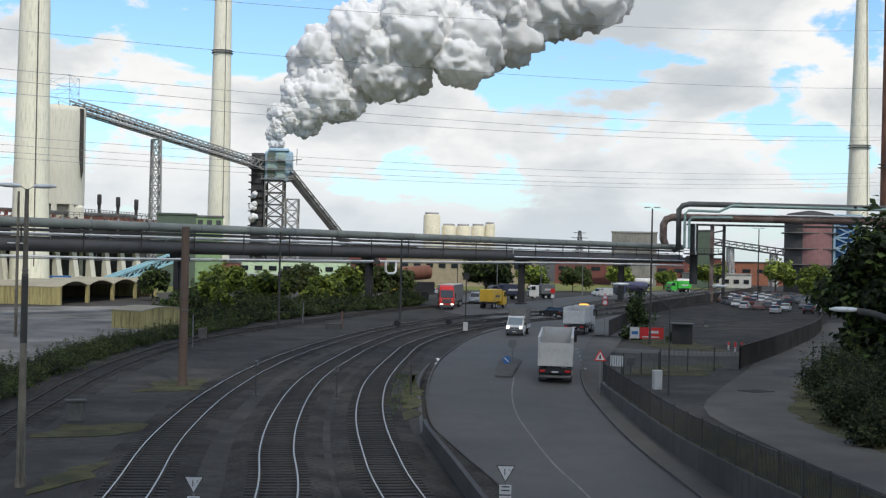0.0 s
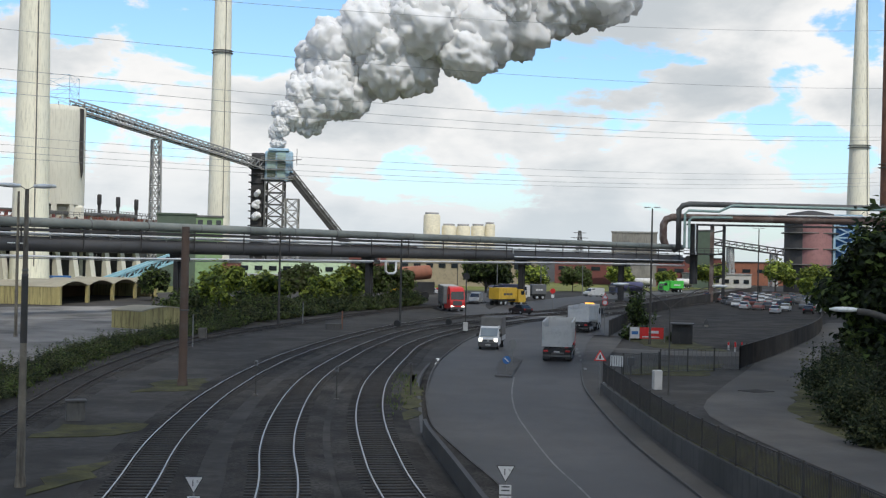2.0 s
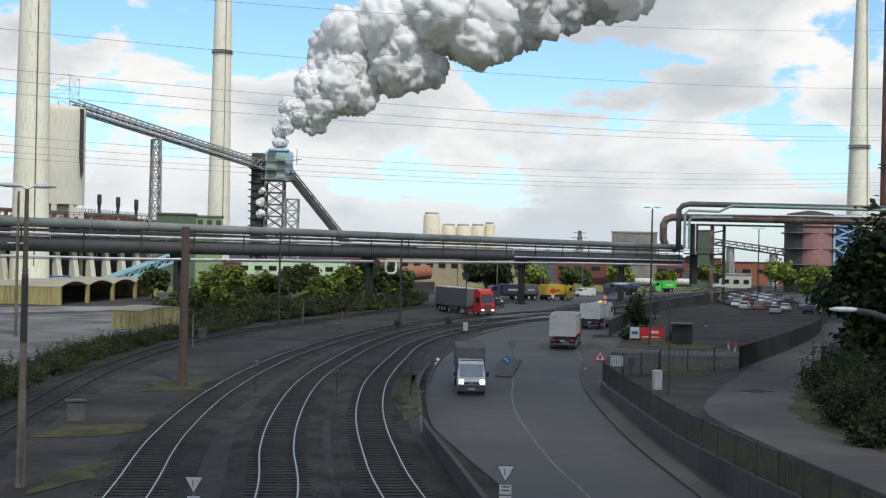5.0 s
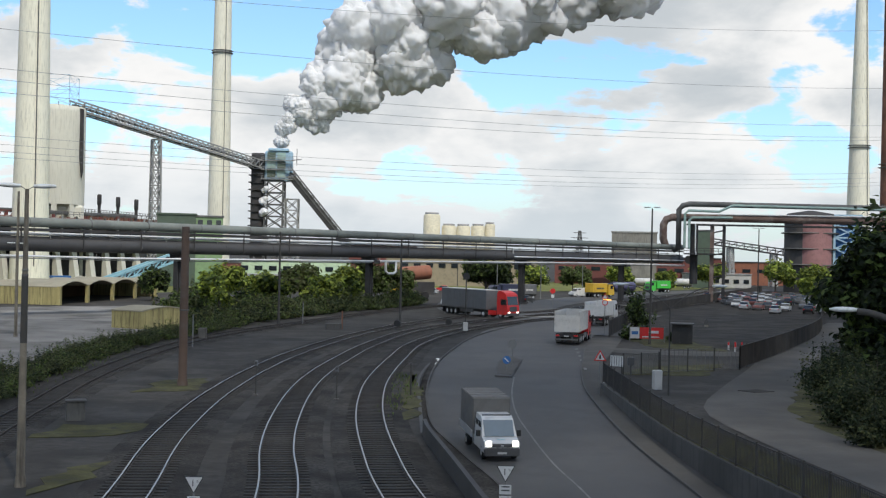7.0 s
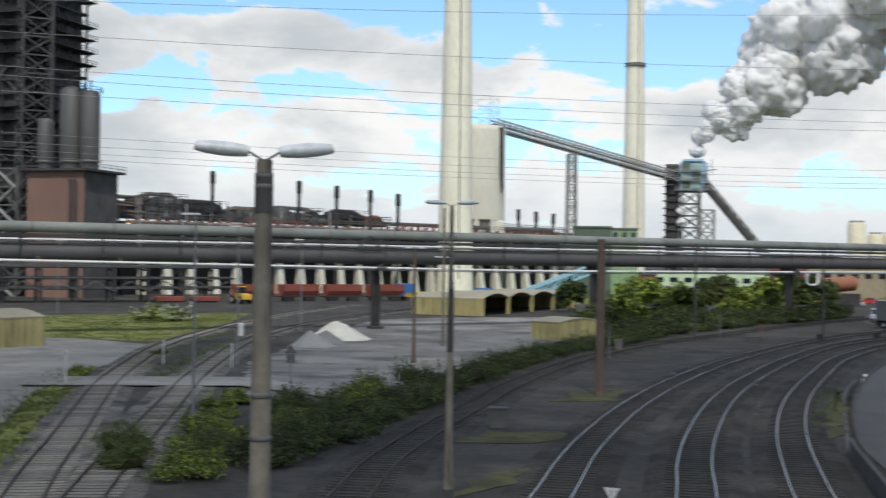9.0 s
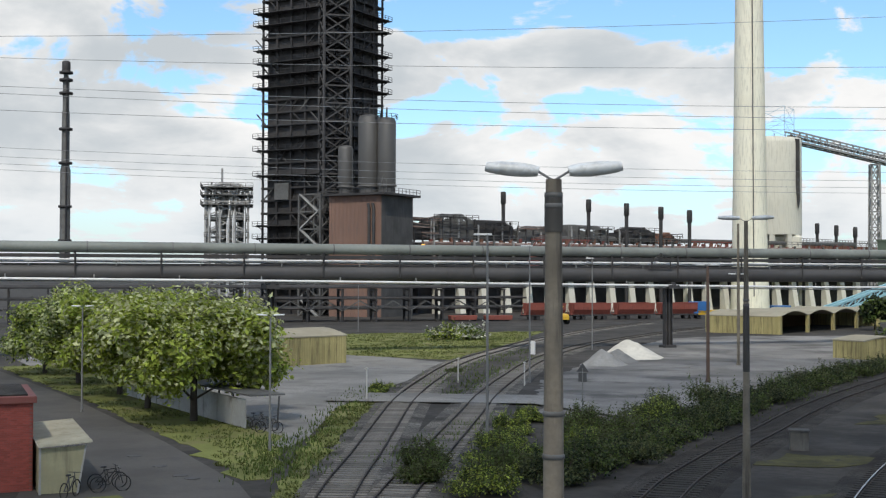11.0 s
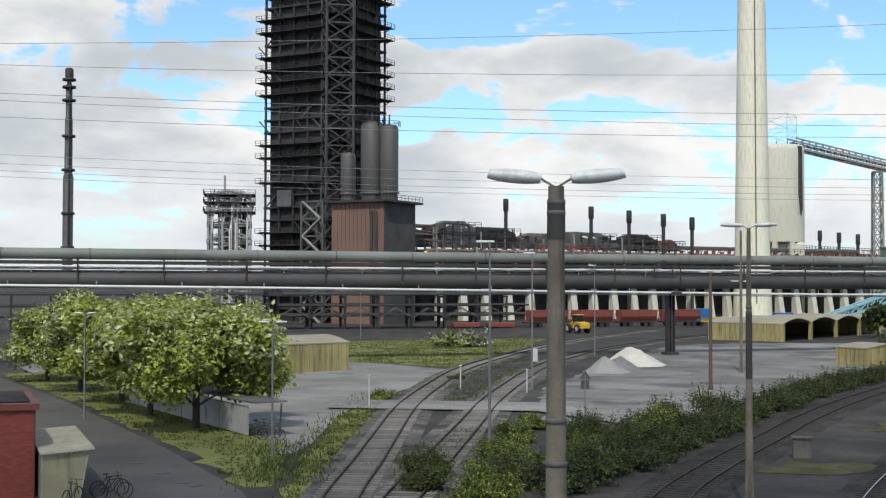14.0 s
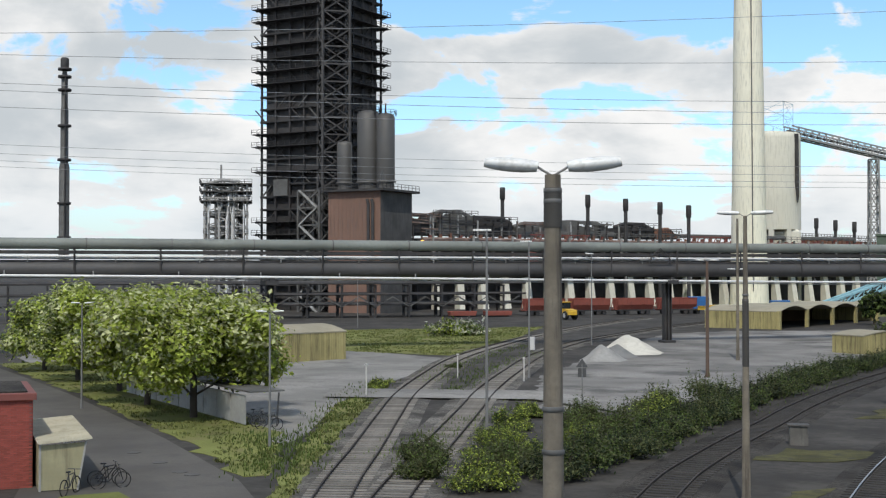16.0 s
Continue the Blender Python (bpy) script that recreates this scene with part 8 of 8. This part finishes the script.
TIPPER_A = tipper("tipper_truck", "dirty_white", "red", 10.5, 2.5, 3.35, "dusty white tipper truck with a red cab", (1.3, 2.6, 3.9, 7.2, 9.3))
TIPPER_B = tipper("tipper_truck", "white", "white", 9.0, 2.5, 3.1, "white tipper truck with an amber beacon", (1.3, 2.6, 6.4, 7.8), True)
VAN = box_van()
TRACTOR = red_tractor()
TRAILER = box_trailer()
YELLOW = flatbed("yellow", "yellow", "yellow tipper lorry turning at the crossing", 8.2)
DARK_CAR = car("black", "black car crossing the tracks")
SILVER = car("silver", "silver car waiting behind the red truck", "van", True)
SMALL = flatbed("white", "grey", "small white lorry with a grey box", 6.0, False, 2.1)
PARKED_NAVY = flatbed("navy", "navy", "dark blue lorry beside the crossing", 8.0)
WHITE_VAN = car("white", "white panel van on the far road", "van")
TANKER = flatbed("navy", "violet", "dark violet tanker lorry on the far road", 10.5, True)
GREEN = flatbed("green", "green", "bright green tipper lorry on the far road", 8.0)
LOADER = wheel_loader()
bpy.data.objects[PARKED_NAVY.name].matrix_basis = pose(13.6, 271.0, 0.08, 0, 0, 200)
t = car("white", "white car parked beside the cabins")
t.matrix_basis = pose(-56.5, 352.0, 0, 0, 0, 190)
for x, y, p in ((-50, 356, "silver"), (-42, 360, "white"), (-13, 318, "white"), (0, 325, "red"), (-3, 300, "silver")):
    c = car(p, p + " car parked beside the far verge")
    c.matrix_basis = pose(x, y, 0.02, 0, 0, 170)
for x, y, a, m in ((78, 422, 168, "white"), (64, 415, 168, "white")):
    q = flatbed("white", m, "white lorry parked beyond the verge", 9.0, True)
    q.matrix_basis = pose(x, y, 0, 0, 0, a)


def car_park():
    rnd = random.Random(9)
    protos = [car(p, p + " car parked in the open car park") for p in ("silver", "white", "darkgrey", "black", "wine", "silver", "grey")]
    spots = []
    for r in range(6):
        for c in range(9):
            x = 58.6 + 4.4 * r + 3.2 * c * 0.36
            y = 246.0 - 1.6 * r + 11.0 * c * 0.93 + 1.5 * r
            if y < 232 + 3 * r or rnd.random() < 0.12:
                continue
            spots.append((x + rnd.uniform(-0.3, 0.3), y + rnd.uniform(-0.5, 0.5)))
    spots += [(59.8, 228.0), (66.5, 230.5), (70.2, 233.5), (74.5, 237), (60.5, 243), (64.8, 240)]
    for i, (x, y) in enumerate(spots):
        m = pose(x, y, 0.02, 0, 0, rnd.choice((-110, 70)) + rnd.uniform(-5, 5))
        if i < len(protos):
            protos[i].matrix_basis = m
            tagged(protos[i], group="cars in the car park")
        else:
            copy_thing(rnd.choice(protos), m)


car_park()


# ---------- what moves ----------
def drive(ob, rows, lift=0.09):
    """Rows: seconds, x, y and the way the thing faces, as degrees to the right of +Y."""
    out = []
    for t, x, y, face in rows:
        slope = math.degrees(math.atan2(road_z(y + math.cos(radians(face)) * 2) - road_z(y - math.cos(radians(face)) * 2), 4.0))
        out.append((t, pose(x, y, road_z(y) + lift, 0, -slope, 90 - face)))
    walk(ob, out)


def motions():
    drive(TIPPER_A, [(0, 8.6, 95.7, 6.5), (1, 9.4, 103.5, 7), (2, 10.0, 110.0, 8), (4, 11.3, 120.9, 9.5), (6.5, 12.7, 130.3, 12), (8, 13.7, 136.6, 17), (11, 15.2, 144, 18), (16, 16.6, 149, 18)])
    drive(TIPPER_B, [(0, 15.6, 150.1, 15), (2, 16.6, 154.8, 17), (4, 18.2, 160.1, 19), (6.5, 20.0, 168.3, 20), (8, 21.3, 176.0, 22), (11, 24.4, 186, 22), (16, 28, 197, 22)])
    drive(VAN, [(0, 8.3, 145.3, 191), (0.5, 7.4, 140.8, 191), (1, 6.4, 135.2, 190), (1.5, 5.4, 128.9, 189), (2, 4.5, 122.5, 188), (2.5, 3.7, 116.0, 187), (3, 3.1, 110.3, 185), (3.5, 2.6, 104.8, 184), (4, 2.3, 99.4, 182), (5.2, 2.2, 87.5, 178), (6.3, 2.7, 77.0, 173), (7, 3.4, 68.7, 170), (7.5, 4.2, 63.6, 169), (8, 5.1, 58.1, 169), (8.5, 6.0, 52.6, 170), (10, 7.4, 36, 174), (12, 8.2, 14, 178), (14, 8.4, -8, 179), (16, 8.6, -30, 179)])
    drive(TRACTOR, [(0, 0.8, 213.4, 176), (2, 2.5, 205.5, 166), (4, 5.3, 197.0, 155), (6.5, 9.6, 188.2, 140), (8, 12.0, 184.2, 132), (10, 13.4, 182.9, 130), (16, 13.8, 182.6, 130)], 0.11)
    hitch = [(0, 0.5, 218.0, 189), (2, 1.4, 210.0, 176), (4, 3.4, 201.2, 164), (6.5, 6.7, 191.7, 153), (8, 8.6, 187.3, 147), (10, 9.9, 185.9, 144), (16, 10.3, 185.6, 144)]
    drive(TRAILER, hitch, 0.11)
    drive(YELLOW, [(0, 9.0, 224.6, 20), (2, 12.2, 239.0, 42), (4, 19.5, 261.0, 52), (6.5, 33.8, 295.0, 48), (8, 44.4, 317.0, 42), (11, 60, 350, 36), (16, 96, 410, 34)])
    drive(DARK_CAR, [(0, 17.0, 195.0, -40), (2, 12.5, 202.3, -32), (4, 9.3, 217.5, 0), (6, 12.5, 240, 22), (8, 21.6, 265, 28), (11, 34, 292, 26), (16, 62, 350, 30)], 0.1)
    drive(SILVER, [(0, 6.5, 244.5, 190), (2, 6.5, 243.5, 192), (4, 3.6, 237.1, 192), (6.5, 1.0, 228.0, 190), (8, 1.2, 220.0, 182), (16, 1.4, 214.0, 180)], 0.09)
    drive(SMALL, [(0, 21.8, 280.0, 260), (2, 19.5, 275.5, 258), (6.5, 17.3, 273.5, 256), (16, 17.0, 273.0, 256)], 0.09)
    drive(WHITE_VAN, [(0, 38.6, 306.9, 242), (2, 36.4, 305.4, 240), (4, 34.8, 303.8, 238), (8, 31.6, 300.1, 236), (16, 25, 292, 234)], 0.09)
    drive(TANKER, [(0, 48.8, 329.0, 234), (2, 47.6, 327.6, 234), (4, 46.4, 326.2, 234), (8, 44.6, 324.0, 234), (16, 42, 321, 234)], 0.09)
    drive(GREEN, [(0, 68.1, 366.5, 236), (2, 65.5, 364.5, 236), (4, 63.8, 363.0, 236), (6.5, 61.4, 361.0, 236), (8, 60.6, 360.3, 236), (16, 57, 357, 236)], 0.09)
    drive(LOADER, [(0, -122.0, 229.0, 308), (9, -118.0, 225.8, 306), (10.2, -112.5, 222, 305), (12.5, -106.3, 218.3, 304), (13.3, -103.4, 215, 304), (14.3, -103.6, 215.3, 304), (16, -109.0, 222.5, 303)], 0.02)
    walk(CLOUD, [(t, pose(127.0 + 0.7657 * d, -298.0 - 0.6432 * d, 400.0)) for t, d in ((0, 0), (4, 20), (7, 36), (10, 55), (12.5, 92), (14, 122), (16, 168))])
    for i, (ob, p, k) in enumerate(STEAM):
        rows = []
        for t in (0, 4, 8, 12, 16):
            d = Vector((2.3 * t * k, 0.2 * t * k, 1.25 * t * k))
            rows.append((t, pose(p.x + d.x, p.y + d.y, p.z + d.z, 0, 2.2 * t * (0.4 + k), (1.3 if i % 2 else -1.1) * t)))
        walk(ob, rows)


motions()
